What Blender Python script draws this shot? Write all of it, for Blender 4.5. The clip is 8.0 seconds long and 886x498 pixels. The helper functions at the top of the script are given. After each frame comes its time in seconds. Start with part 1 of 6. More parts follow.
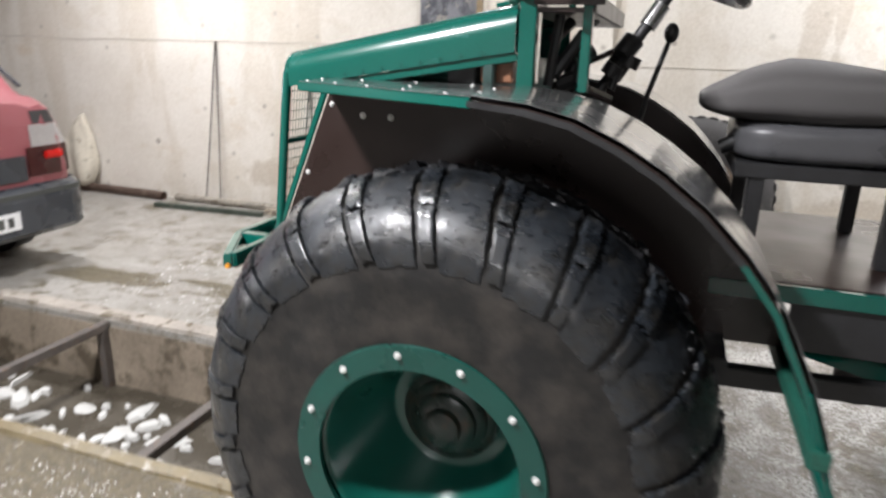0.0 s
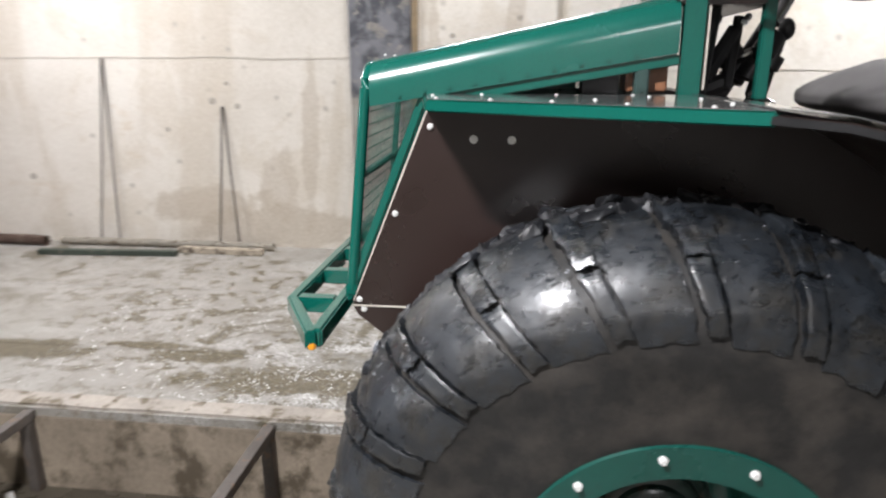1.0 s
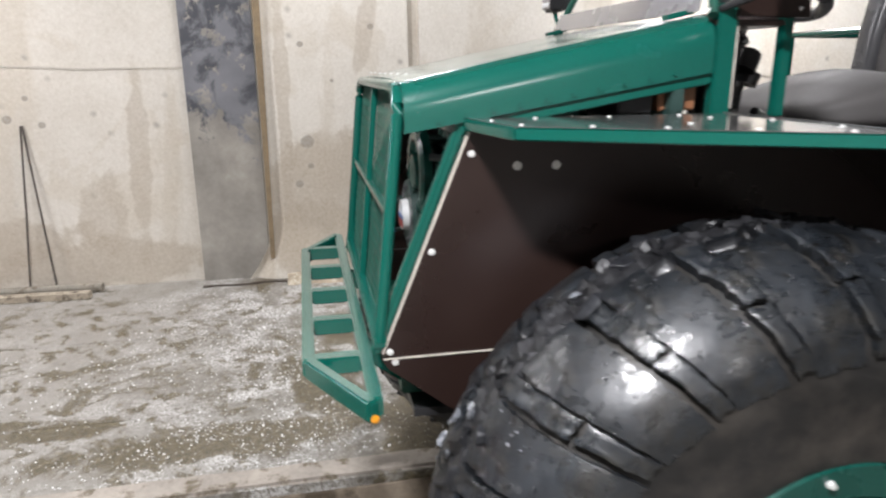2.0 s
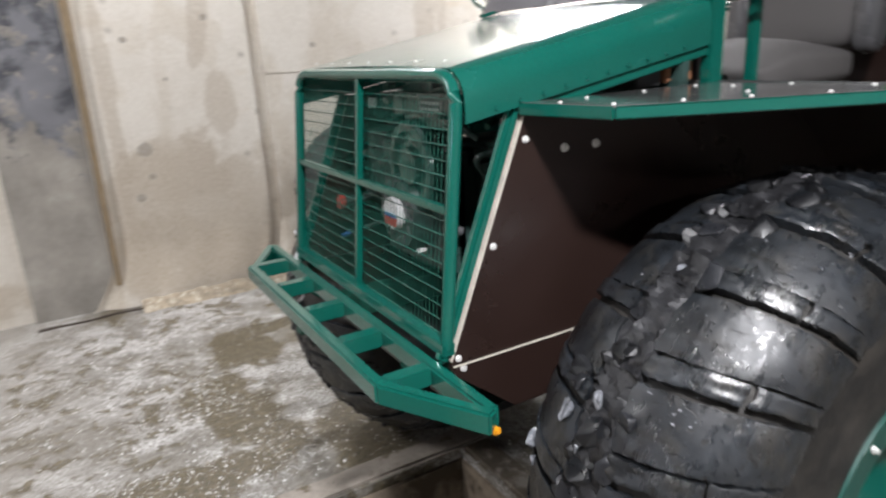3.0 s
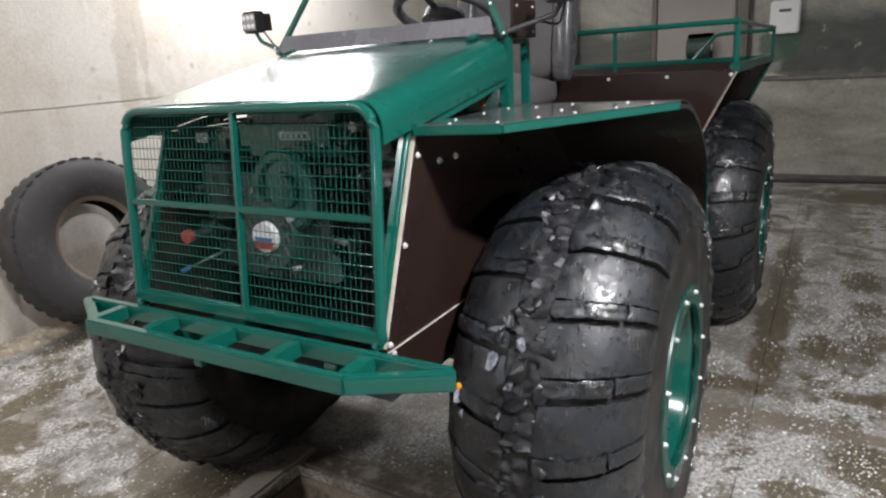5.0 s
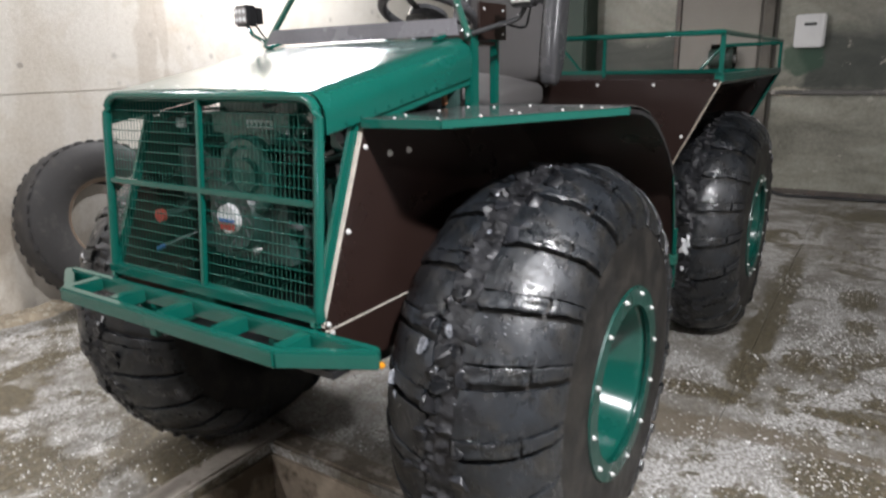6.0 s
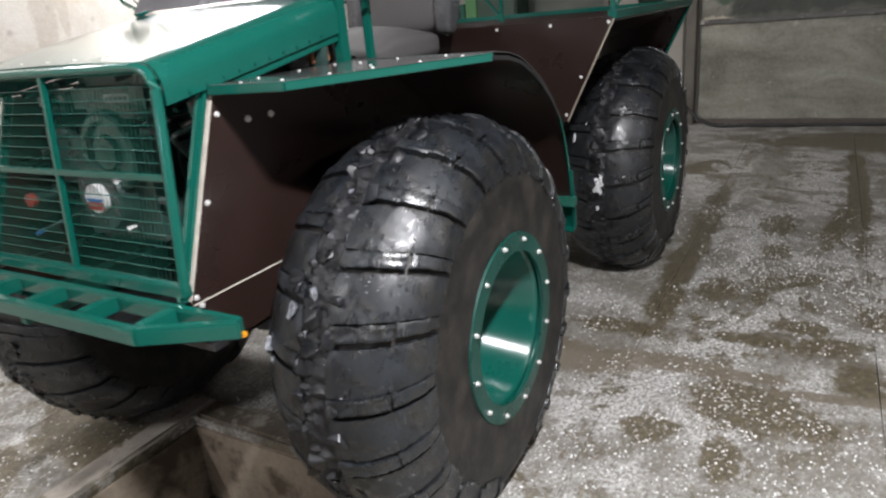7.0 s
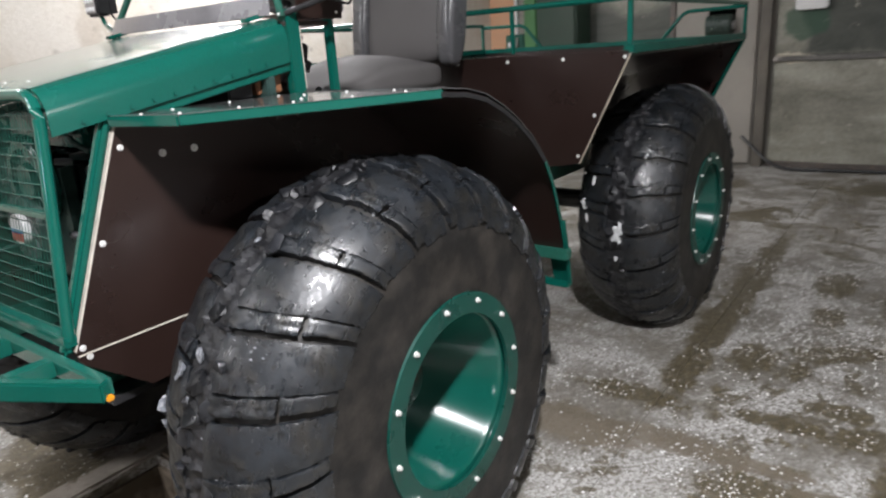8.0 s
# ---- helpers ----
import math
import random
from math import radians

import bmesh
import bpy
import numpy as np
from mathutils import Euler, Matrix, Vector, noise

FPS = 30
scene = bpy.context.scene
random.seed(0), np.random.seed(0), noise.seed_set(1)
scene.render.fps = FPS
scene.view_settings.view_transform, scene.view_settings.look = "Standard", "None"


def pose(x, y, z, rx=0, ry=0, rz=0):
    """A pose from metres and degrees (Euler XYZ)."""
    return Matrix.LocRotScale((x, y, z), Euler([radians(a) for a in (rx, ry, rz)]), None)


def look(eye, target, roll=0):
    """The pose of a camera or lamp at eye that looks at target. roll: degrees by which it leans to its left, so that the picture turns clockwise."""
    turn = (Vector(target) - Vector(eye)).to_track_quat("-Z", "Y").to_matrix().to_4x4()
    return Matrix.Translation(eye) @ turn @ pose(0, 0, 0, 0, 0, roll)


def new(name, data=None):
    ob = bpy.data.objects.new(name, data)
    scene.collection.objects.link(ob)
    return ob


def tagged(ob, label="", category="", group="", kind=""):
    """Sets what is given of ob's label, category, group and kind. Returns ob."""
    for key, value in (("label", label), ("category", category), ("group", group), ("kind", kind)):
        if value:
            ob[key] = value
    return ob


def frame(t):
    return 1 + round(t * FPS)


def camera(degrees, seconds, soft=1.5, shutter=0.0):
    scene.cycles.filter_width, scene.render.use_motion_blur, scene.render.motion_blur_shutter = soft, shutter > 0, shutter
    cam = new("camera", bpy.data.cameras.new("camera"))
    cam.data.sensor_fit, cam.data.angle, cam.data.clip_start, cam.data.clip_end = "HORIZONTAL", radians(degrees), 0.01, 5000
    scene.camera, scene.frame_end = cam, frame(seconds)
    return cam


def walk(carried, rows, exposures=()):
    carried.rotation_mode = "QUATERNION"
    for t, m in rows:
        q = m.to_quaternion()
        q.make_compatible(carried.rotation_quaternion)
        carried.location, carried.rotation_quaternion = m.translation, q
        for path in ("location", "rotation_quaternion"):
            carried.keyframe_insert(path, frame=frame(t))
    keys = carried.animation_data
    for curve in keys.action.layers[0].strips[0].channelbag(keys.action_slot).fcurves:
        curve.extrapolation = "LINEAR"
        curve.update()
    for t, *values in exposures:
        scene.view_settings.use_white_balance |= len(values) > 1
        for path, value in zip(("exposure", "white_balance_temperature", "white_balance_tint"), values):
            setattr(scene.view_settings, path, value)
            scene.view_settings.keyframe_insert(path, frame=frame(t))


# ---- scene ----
cam = camera(68.0, 8.0, soft=2.2, shutter=0.5)
PATH = [
    (0, (0.462, 0.303, 1.511), (-0.151, 2.119, 0.937), 1.6),
    (0.5, (0.081, 0.446, 1.491), (-0.356, 2.339, 1.013), -0.1),
    (1, (-0.27, 0.535, 1.495), (-0.499, 2.446, 0.954), -0.1),
    (1.5, (-0.607, 0.575, 1.533), (-0.338, 2.475, 0.967), -1.8),
    (1.7, (-0.695, 0.622, 1.534), (-0.358, 2.516, 0.989), -1.3),
    (2.8, (-1.181, 0.971, 1.505), (-0.414, 2.737, 0.964), -1.9),
    (3, (-1.284, 0.993, 1.538), (-0.334, 2.655, 0.957), -3.2),
    (3.5, (-1.432, 1.075, 1.528), (-0.233, 2.594, 1.023), -1.7),
    (4, (-1.494, 1.218, 1.557), (-0.154, 2.616, 1.057), -5.7),
    (4.5, (-1.745, 1.218, 1.597), (-0.164, 2.324, 1.072), -3.9),
    (4.7, (-1.835, 1.213, 1.576), (-0.194, 2.211, 1.018), -4.1),
    (5.8, (-1.808, 0.994, 1.567), (-0.167, 2.021, 1.068), -2.6),
    (6, (-1.79, 0.943, 1.556), (-0.185, 2.008, 1.017), -1.4),
    (6.5, (-1.737, 0.792, 1.552), (-0.148, 1.847, 0.95), -1.5),
    (7, (-1.651, 0.718, 1.549), (-0.037, 1.687, 0.873), -5.4),
    (7.5, (-1.428, 0.681, 1.544), (0.21, 1.669, 0.96), -2.0),
    (8, (-1.249, 0.549, 1.528), (0.27, 1.711, 0.942), -4.0),
]
walk(cam, [(t, look(eye, target, roll)) for t, eye, target, roll in PATH], [(0, 0.26), (0.5, 0.26), (1, 0.14), (2, 0.06), (3, -0.03), (4.5, -0.08), (6, 0.03), (8, 0.06)])

# ---- light ----
# All unseen; first follows the fender's shadow, south and gate ones are added fill
LAMPS = [(-1.36, 0.2, 0.3, 265.0), (0.8, -3.4, 1.2, 72.0), (2.5, 5.1, 1.2, 150.0), (-0.7, 5.1, 1.2, 40.0), (-3.8, 4.2, 1.2, 114.0), (4.8, 3.0, 0.6, 15.0)]
# Unseen low lamp, added to brighten the nose and grille
FRONT_FILL = (-6.2, 0.9, 1.7, 26.0)
world = bpy.data.worlds.new("world")
scene.world = world
world.use_nodes = True
world.node_tree.nodes["Background"].inputs[0].default_value = (0.9, 0.95, 1.0, 1)
world.node_tree.nodes["Background"].inputs[1].default_value = 0.02


# ---- node helpers ----
def node_material(name):
    m = bpy.data.materials.new(name)
    m.use_nodes = True
    nt = m.node_tree
    return m, nt, nt.nodes["Principled BSDF"]


def add(nt, kind, **values):
    n = nt.nodes.new(kind)
    for key, value in values.items():
        n.inputs[key].default_value = value
    return n


def coords(nt, stretch=(1, 1, 1)):
    c = nt.nodes.new("ShaderNodeTexCoord")
    m = add(nt, "ShaderNodeMapping", Scale=stretch)
    nt.links.new(c.outputs["Object"], m.inputs["Vector"])
    return m.outputs["Vector"]


def noise_of(nt, vec, scale, detail=4.0, rough=0.55, distort=0.0):
    n = add(nt, "ShaderNodeTexNoise", Scale=scale, Detail=detail, Roughness=rough, Distortion=distort)
    nt.links.new(vec, n.inputs["Vector"])
    return n.outputs["Fac"]


def ramp(nt, fac, stops):
    r = nt.nodes.new("ShaderNodeValToRGB")
    while len(r.color_ramp.elements) < len(stops):
        r.color_ramp.elements.new(0.5)
    for e, (at, c) in zip(r.color_ramp.elements, stops):
        e.position, e.color = at, (c, c, c, 1) if isinstance(c, (int, float)) else (*c, 1)
    nt.links.new(fac, r.inputs["Fac"])
    return r.outputs["Color"]


def ramp_over(nt, value, full, none):
    """1 at full and below, 0 at none and above."""
    n = nt.nodes.new("ShaderNodeMapRange")
    nt.links.new(value, n.inputs["Value"])
    n.inputs["From Min"].default_value, n.inputs["From Max"].default_value = full, none
    n.inputs["To Min"].default_value, n.inputs["To Max"].default_value = 0.95, 0.0
    return n.outputs["Result"]


def mixed(nt, fac, a, b, blend="MIX"):
    n = nt.nodes.new("ShaderNodeMix")
    n.data_type, n.blend_type = "RGBA", blend
    for value, k in ((fac, 0), (a, 6), (b, 7)):
        if isinstance(value, (int, float)):
            n.inputs[k].default_value = (value, value, value, 1) if k else value
        elif isinstance(value, tuple):
            n.inputs[k].default_value = (*value, 1)
        else:
            nt.links.new(value, n.inputs[k])
    return n.outputs[2]


def bumped(nt, bsdf, fac, strength, distance):
    b = add(nt, "ShaderNodeBump", Strength=strength, Distance=distance)
    nt.links.new(fac, b.inputs["Height"])
    nt.links.new(b.outputs["Normal"], bsdf.inputs["Normal"])


def surface(name, col, rough=0.5, metal=0.0, vary=0.2, scale=6.0, grain=80.0, relief=0.15, depth=0.002, dirt=None, dirt_at=(0.55, 0.75), rvary=0.15, coat=0.0, each=0.0, spec=0.5, coat_rough=0.07):
    """A painted, rubber, wood or metal surface: broad and fine variation, dirt patches, relief."""
    m, nt, b = node_material(name)
    v = coords(nt)
    broad, fine = noise_of(nt, v, scale, 5), noise_of(nt, v, grain, 3)
    lo, hi = tuple(c * (1 - vary) for c in col), tuple(min(1, c * (1 + vary)) for c in col)
    c = ramp(nt, broad, [(0.3, lo), (0.7, hi)])
    c = mixed(nt, 0.35, c, ramp(nt, fine, [(0.3, lo), (0.7, hi)]))
    if each:
        info = nt.nodes.new("ShaderNodeObjectInfo")
        c = mixed(nt, 1.0, c, ramp(nt, info.outputs["Random"], [(0, 1 - each), (1, 1.0)]), "MULTIPLY")
    if dirt:
        spots = ramp(nt, noise_of(nt, v, scale * 1.7, 8, 0.65), [(dirt_at[0], 0.0), (dirt_at[1], 1.0)])
        c = mixed(nt, spots, c, dirt)
    nt.links.new(c, b.inputs["Base Color"])
    r = ramp(nt, broad, [(0.3, max(0.03, rough - rvary)), (0.7, min(1, rough + rvary))])
    nt.links.new(r, b.inputs["Roughness"])
    b.inputs["Metallic"].default_value = metal
    b.inputs["Specular IOR Level"].default_value = spec
    b.inputs["Coat Weight"].default_value = coat
    b.inputs["Coat Roughness"].default_value = coat_rough
    if relief:
        bumped(nt, b, fine, relief, depth)
    return m


def oval_mark(nt, v, rough, at, size, turn, axis, strength=0.95, raggedness=2.6):
    """A mask of one ragged oval: 1 inside, 0 outside, its edge broken up by noise."""
    spin_by = {"z": (0, 0, radians(turn)), "y": (0, radians(turn), 0)}[axis]
    mp = add(nt, "ShaderNodeMapping", Location=at, Rotation=spin_by, Scale=size)
    mp.vector_type = "TEXTURE"
    nt.links.new(v, mp.inputs["Vector"])
    ln = nt.nodes.new("ShaderNodeVectorMath")
    ln.operation = "LENGTH"
    nt.links.new(mp.outputs[0], ln.inputs[0])
    ad = nt.nodes.new("ShaderNodeMath")
    ad.operation = "MULTIPLY_ADD"
    nt.links.new(rough, ad.inputs[0])
    ad.inputs[1].default_value = raggedness
    nt.links.new(ln.outputs["Value"], ad.inputs[2])
    n = nt.nodes.new("ShaderNodeMapRange")
    nt.links.new(ad.outputs[0], n.inputs["Value"])
    n.inputs["From Min"].default_value, n.inputs["From Max"].default_value = 0.5 * raggedness + 0.80, 0.5 * raggedness + 1.05
    n.inputs["To Min"].default_value, n.inputs["To Max"].default_value = strength, 0.0
    return n.outputs["Result"]


# marks on the north wall, the broad low ones darkening it towards the floor: x, z, half width, half height, lean
WALL_STAINS = [(-0.55, 0.42, 0.80, 0.62, 0), (-0.62, 0.85, 0.34, 0.26, 10), (-0.30, 0.20, 0.35, 0.22, 0), (-0.95, 0.25, 0.16, 0.35, 0), (1.9, 0.35, 0.9, 0.22, 0), (-2.3, 0.15, 0.8, 0.2, 0), (-0.36, 1.75, 0.06, 0.45, 12), (-0.28, 1.28, 0.10, 0.26, -4), (-0.75, 0.35, 0.30, 0.28, 0), (-0.95, 1.2, 0.05, 0.9, 0), (-1.97, 0.85, 0.07, 0.75, 3), (-2.25, 0.5, 0.16, 0.30, 0), (-2.9, 0.35, 0.55, 0.16, 0),
               (0.9, 0.30, 0.5, 0.2, 0), (1.34, 1.75, 0.10, 0.5, 6), (-0.5, 0.12, 0.5, 0.12, 0), (1.48, 1.9, 0.05, 0.5, 0)]
WALL_PITS = [(-0.80, 1.02, 0.05), (-0.31, 1.82, 0.022), (0.41, 1.62, 0.020), (-0.87, 0.71, 0.035), (-0.81, 1.70, 0.025), (-0.78, 0.84, 0.020), (-2.77, 1.21, 0.03), (-2.56, 1.17, 0.025), (-2.64, 1.35, 0.02), (-3.18, 0.98, 0.025), (-4.46, 0.57, 0.03), (-0.60, 1.45, 0.015)]


def wall_material():
    m, nt, b = node_material("stained_concrete")
    v, tall, flat = coords(nt), coords(nt, (1.0, 1.0, 0.16)), coords(nt, (0.35, 1.0, 1.0))
    base = ramp(nt, noise_of(nt, v, 0.8, 7, 0.62), [(0.30, (0.55, 0.50, 0.42)), (0.52, (0.69, 0.645, 0.57)), (0.72, (0.76, 0.725, 0.66))])
    streak = ramp(nt, noise_of(nt, tall, 1.5, 5, 0.55, 0.8), [(0.53, 0.0), (0.585, 0.55), (0.70, 0.65)])
    c = mixed(nt, streak, base, (0.50, 0.43, 0.33))
    cloud = ramp(nt, noise_of(nt, v, 1.7, 8, 0.66, 0.5), [(0.54, 0.0), (0.60, 0.40), (0.74, 0.6)])
    c = mixed(nt, cloud, c, (0.52, 0.445, 0.335))
    rust = ramp(nt, noise_of(nt, flat, 3.1, 7, 0.6), [(0.63, 0.0), (0.72, 0.5)])
    c = mixed(nt, rust, c, (0.52, 0.37, 0.20))
    pits = add(nt, "ShaderNodeTexVoronoi", Scale=4.4)
    nt.links.new(v, pits.inputs["Vector"])
    dots = ramp(nt, pits.outputs["Distance"], [(0.045, 0.75), (0.08, 0.40), (0.14, 0.0)])
    c = mixed(nt, dots, c, (0.21, 0.18, 0.14))
    ragged = noise_of(nt, v, 3.0, 8, 0.66, 0.4)
    for x, z, a, h, lean in WALL_STAINS:
        c = mixed(nt, oval_mark(nt, v, ragged, (x, 5.7, z), (a, 1.0, h), lean, "y", 0.70 if z < 0.5 else 0.55, 2.2), c, (0.36, 0.285, 0.195))
    for x, z, r in WALL_PITS:
        c = mixed(nt, oval_mark(nt, v, ragged, (x, 5.7, z), (r, 1.0, r * 0.9), 0, "y", 0.85, 1.6), c, (0.16, 0.125, 0.085))
    fine = noise_of(nt, v, 45, 6, 0.75)
    c = mixed(nt, 0.35, c, ramp(nt, fine, [(0.3, (0.48, 0.44, 0.38)), (0.7, (0.82, 0.79, 0.74))]))
    nt.links.new(c, b.inputs["Base Color"])
    b.inputs["Roughness"].default_value = 0.85
    bumped(nt, b, mixed(nt, 0.5, fine, noise_of(nt, v, 6, 5)), 0.4, 0.012)
    return m


MUD_STAINS = [(-1.25, 3.35, 0.75, 0.15, 0), (-0.80, 3.85, 0.20, 0.50, 10), (2.6, 1.36, 1.5, 0.10, 0), (4.0, 0.43, 1.8, 0.08, 0), (5.9, 0.0, 0.5, 1.5, 0), (-1.35, 1.66, 0.6, 0.22, 5),
              (-3.0, 3.55, 0.50, 0.15, 4), (-2.3, 3.68, 0.40, 0.05, 0), (-1.95, 3.58, 0.25, 0.10, 0), (0.6, 4.35, 0.5, 0.35, 20), (-0.4, 4.7, 0.5, 0.10, 10), (-1.5, 1.75, 0.9, 0.28, 0), (-0.36, 3.30, 0.22, 0.42, 0), (-0.60, 4.50, 0.22, 0.32, 0)]
# small olive blotches and a smooth smear of mud beside the wheels
MUD_BLOTS = [(0.79, 0.86, 0.14, 0.17, 0), (0.42, 0.92, 0.09, 0.05, 0), (2.10, 0.80, 0.07, 0.17, 30), (1.90, 1.12, 0.12, 0.08, 0), (0.52, 1.18, 0.06, 0.08, 0), (1.30, 1.50, 0.06, 0.18, 0), (0.72, 0.67, 0.06, 0.10, 0), (1.12, 0.49, 0.10, 0.07, 0),
             (1.36, 0.90, 0.04, 0.16, 0), (1.39, 0.60, 0.06, 0.12, 20), (2.55, 0.885, 0.11, 0.06, 0), (3.10, 0.91, 0.16, 0.08, 0), (1.86, 0.92, 0.07, 0.04, 0), (1.55, 0.72, 0.05, 0.10, 0), (1.75, 0.35, 0.10, 0.12, 0), (2.4, 0.15, 0.30, 0.10, 20), (3.2, 0.55, 0.40, 0.06, -8)]
MUD_SMEAR = [(0.95, 1.62, 0.13, 0.34, 0), (1.02, 1.22, 0.085, 0.30, 0), (1.01, 0.92, 0.05, 0.22, 5), (0.96, 0.55, 0.035, 0.30, 8)]


def floor_material():
    m, nt, b = node_material("wet_gritty_concrete")
    v = coords(nt)
    broad = noise_of(nt, v, 0.9, 9, 0.68, 0.5)
    mid = noise_of(nt, v, 4.2, 10, 0.74, 0.5)
    grain = noise_of(nt, v, 34, 6, 0.8)
    fine = noise_of(nt, v, 120, 4, 0.8)
    blot = noise_of(nt, v, 15, 8, 0.72, 0.4)
    dry = ramp(nt, mid, [(0.32, (0.15, 0.128, 0.092)), (0.44, (0.25, 0.225, 0.185)), (0.56, (0.31, 0.288, 0.25)), (0.72, (0.43, 0.408, 0.37))])
    # smoother and cleaner towards the far wall, gritty beside the vehicle
    sep = nt.nodes.new("ShaderNodeSeparateXYZ")
    nt.links.new(v, sep.inputs[0])
    gritty = ramp_over(nt, sep.outputs["X"], -1.2, -2.1)
    dry = mixed(nt, ramp(nt, gritty, [(0.0, 0.16), (1.0, 0.42)]), dry, ramp(nt, grain, [(0.38, (0.085, 0.072, 0.050)), (0.50, (0.30, 0.275, 0.235)), (0.62, (0.62, 0.60, 0.565))]))
    crust = mixed(nt, 1.0, ramp(nt, noise_of(nt, v, 2.3, 9, 0.7, 0.5), [(0.44, 0.0), (0.56, 0.85)]), ramp(nt, noise_of(nt, v, 62, 5, 0.75), [(0.44, 0.0), (0.54, 1.0)]), "MULTIPLY")
    dry = mixed(nt, 1.0, dry, (0.70, 0.70, 0.69), "MULTIPLY")
    dry = mixed(nt, ramp(nt, gritty, [(0.0, 0.45), (1.0, 0.0)]), dry, (0.40, 0.375, 0.335))
    crust = mixed(nt, 1.0, crust, ramp(nt, gritty, [(0.0, 0.22), (1.0, 1.0)]), "MULTIPLY")
    dry = mixed(nt, crust, dry, (0.66, 0.65, 0.63))
    wet = ramp(nt, grain, [(0.36, (0.036, 0.027, 0.009)), (0.55, (0.105, 0.080, 0.034)), (0.68, (0.27, 0.225, 0.135))])
    patch = mixed(nt, 1.0, ramp(nt, noise_of(nt, v, 1.5, 9, 0.72, 0.7), [(0.57, 0.0), (0.595, 0.92)]), ramp(nt, noise_of(nt, v, 6.5, 6, 0.66, 0.4), [(0.555, 0.0), (0.585, 0.85)]), "LIGHTEN")
    patch = mixed(nt, 1.0, patch, ramp(nt, noise_of(nt, v, 9.0, 5, 0.6, 0.2), [(0.575, 0.0), (0.60, 0.9)]), "LIGHTEN")
    patch = mixed(nt, 1.0, patch, ramp(nt, noise_of(nt, v, 0.75, 5, 0.62, 0.4), [(0.40, 0.22), (0.54, 1.0)]), "MULTIPLY")
    # ragged stains at their places: an oval field broken up by noise
    for x, y, a, c, turn in MUD_STAINS:
        patch = mixed(nt, 1.0, patch, oval_mark(nt, v, mid, (x, y, 0), (a, c, 1), turn, "z"), "LIGHTEN")
    for x, y, a, c, turn in MUD_BLOTS:
        patch = mixed(nt, 1.0, patch, oval_mark(nt, v, blot, (x, y, 0), (a * 1.5, c * 1.5, 1), turn, "z", 0.95, 2.4), "LIGHTEN")
    c = mixed(nt, patch, dry, wet)
    smear = None
    for x, y, a, b_, turn in MUD_SMEAR:
        one = oval_mark(nt, v, blot, (x, y, 0), (a, b_, 1), turn, "z", 0.85, 1.3)
        smear = one if smear is None else mixed(nt, 1.0, smear, one, "LIGHTEN")
    c = mixed(nt, smear, c, ramp(nt, mid, [(0.35, (0.115, 0.088, 0.052)), (0.65, (0.20, 0.165, 0.115))]))
    c = mixed(nt, 0.12, c, ramp(nt, fine, [(0.35, 0.03), (0.7, 0.5)]))
    nt.links.new(c, b.inputs["Base Color"])
    nt.links.new(ramp(nt, patch, [(0.0, 0.66), (1.0, 0.27)]), b.inputs["Roughness"])
    bumped(nt, b, mixed(nt, 0.5, mid, grain), 0.7, 0.016)
    return m


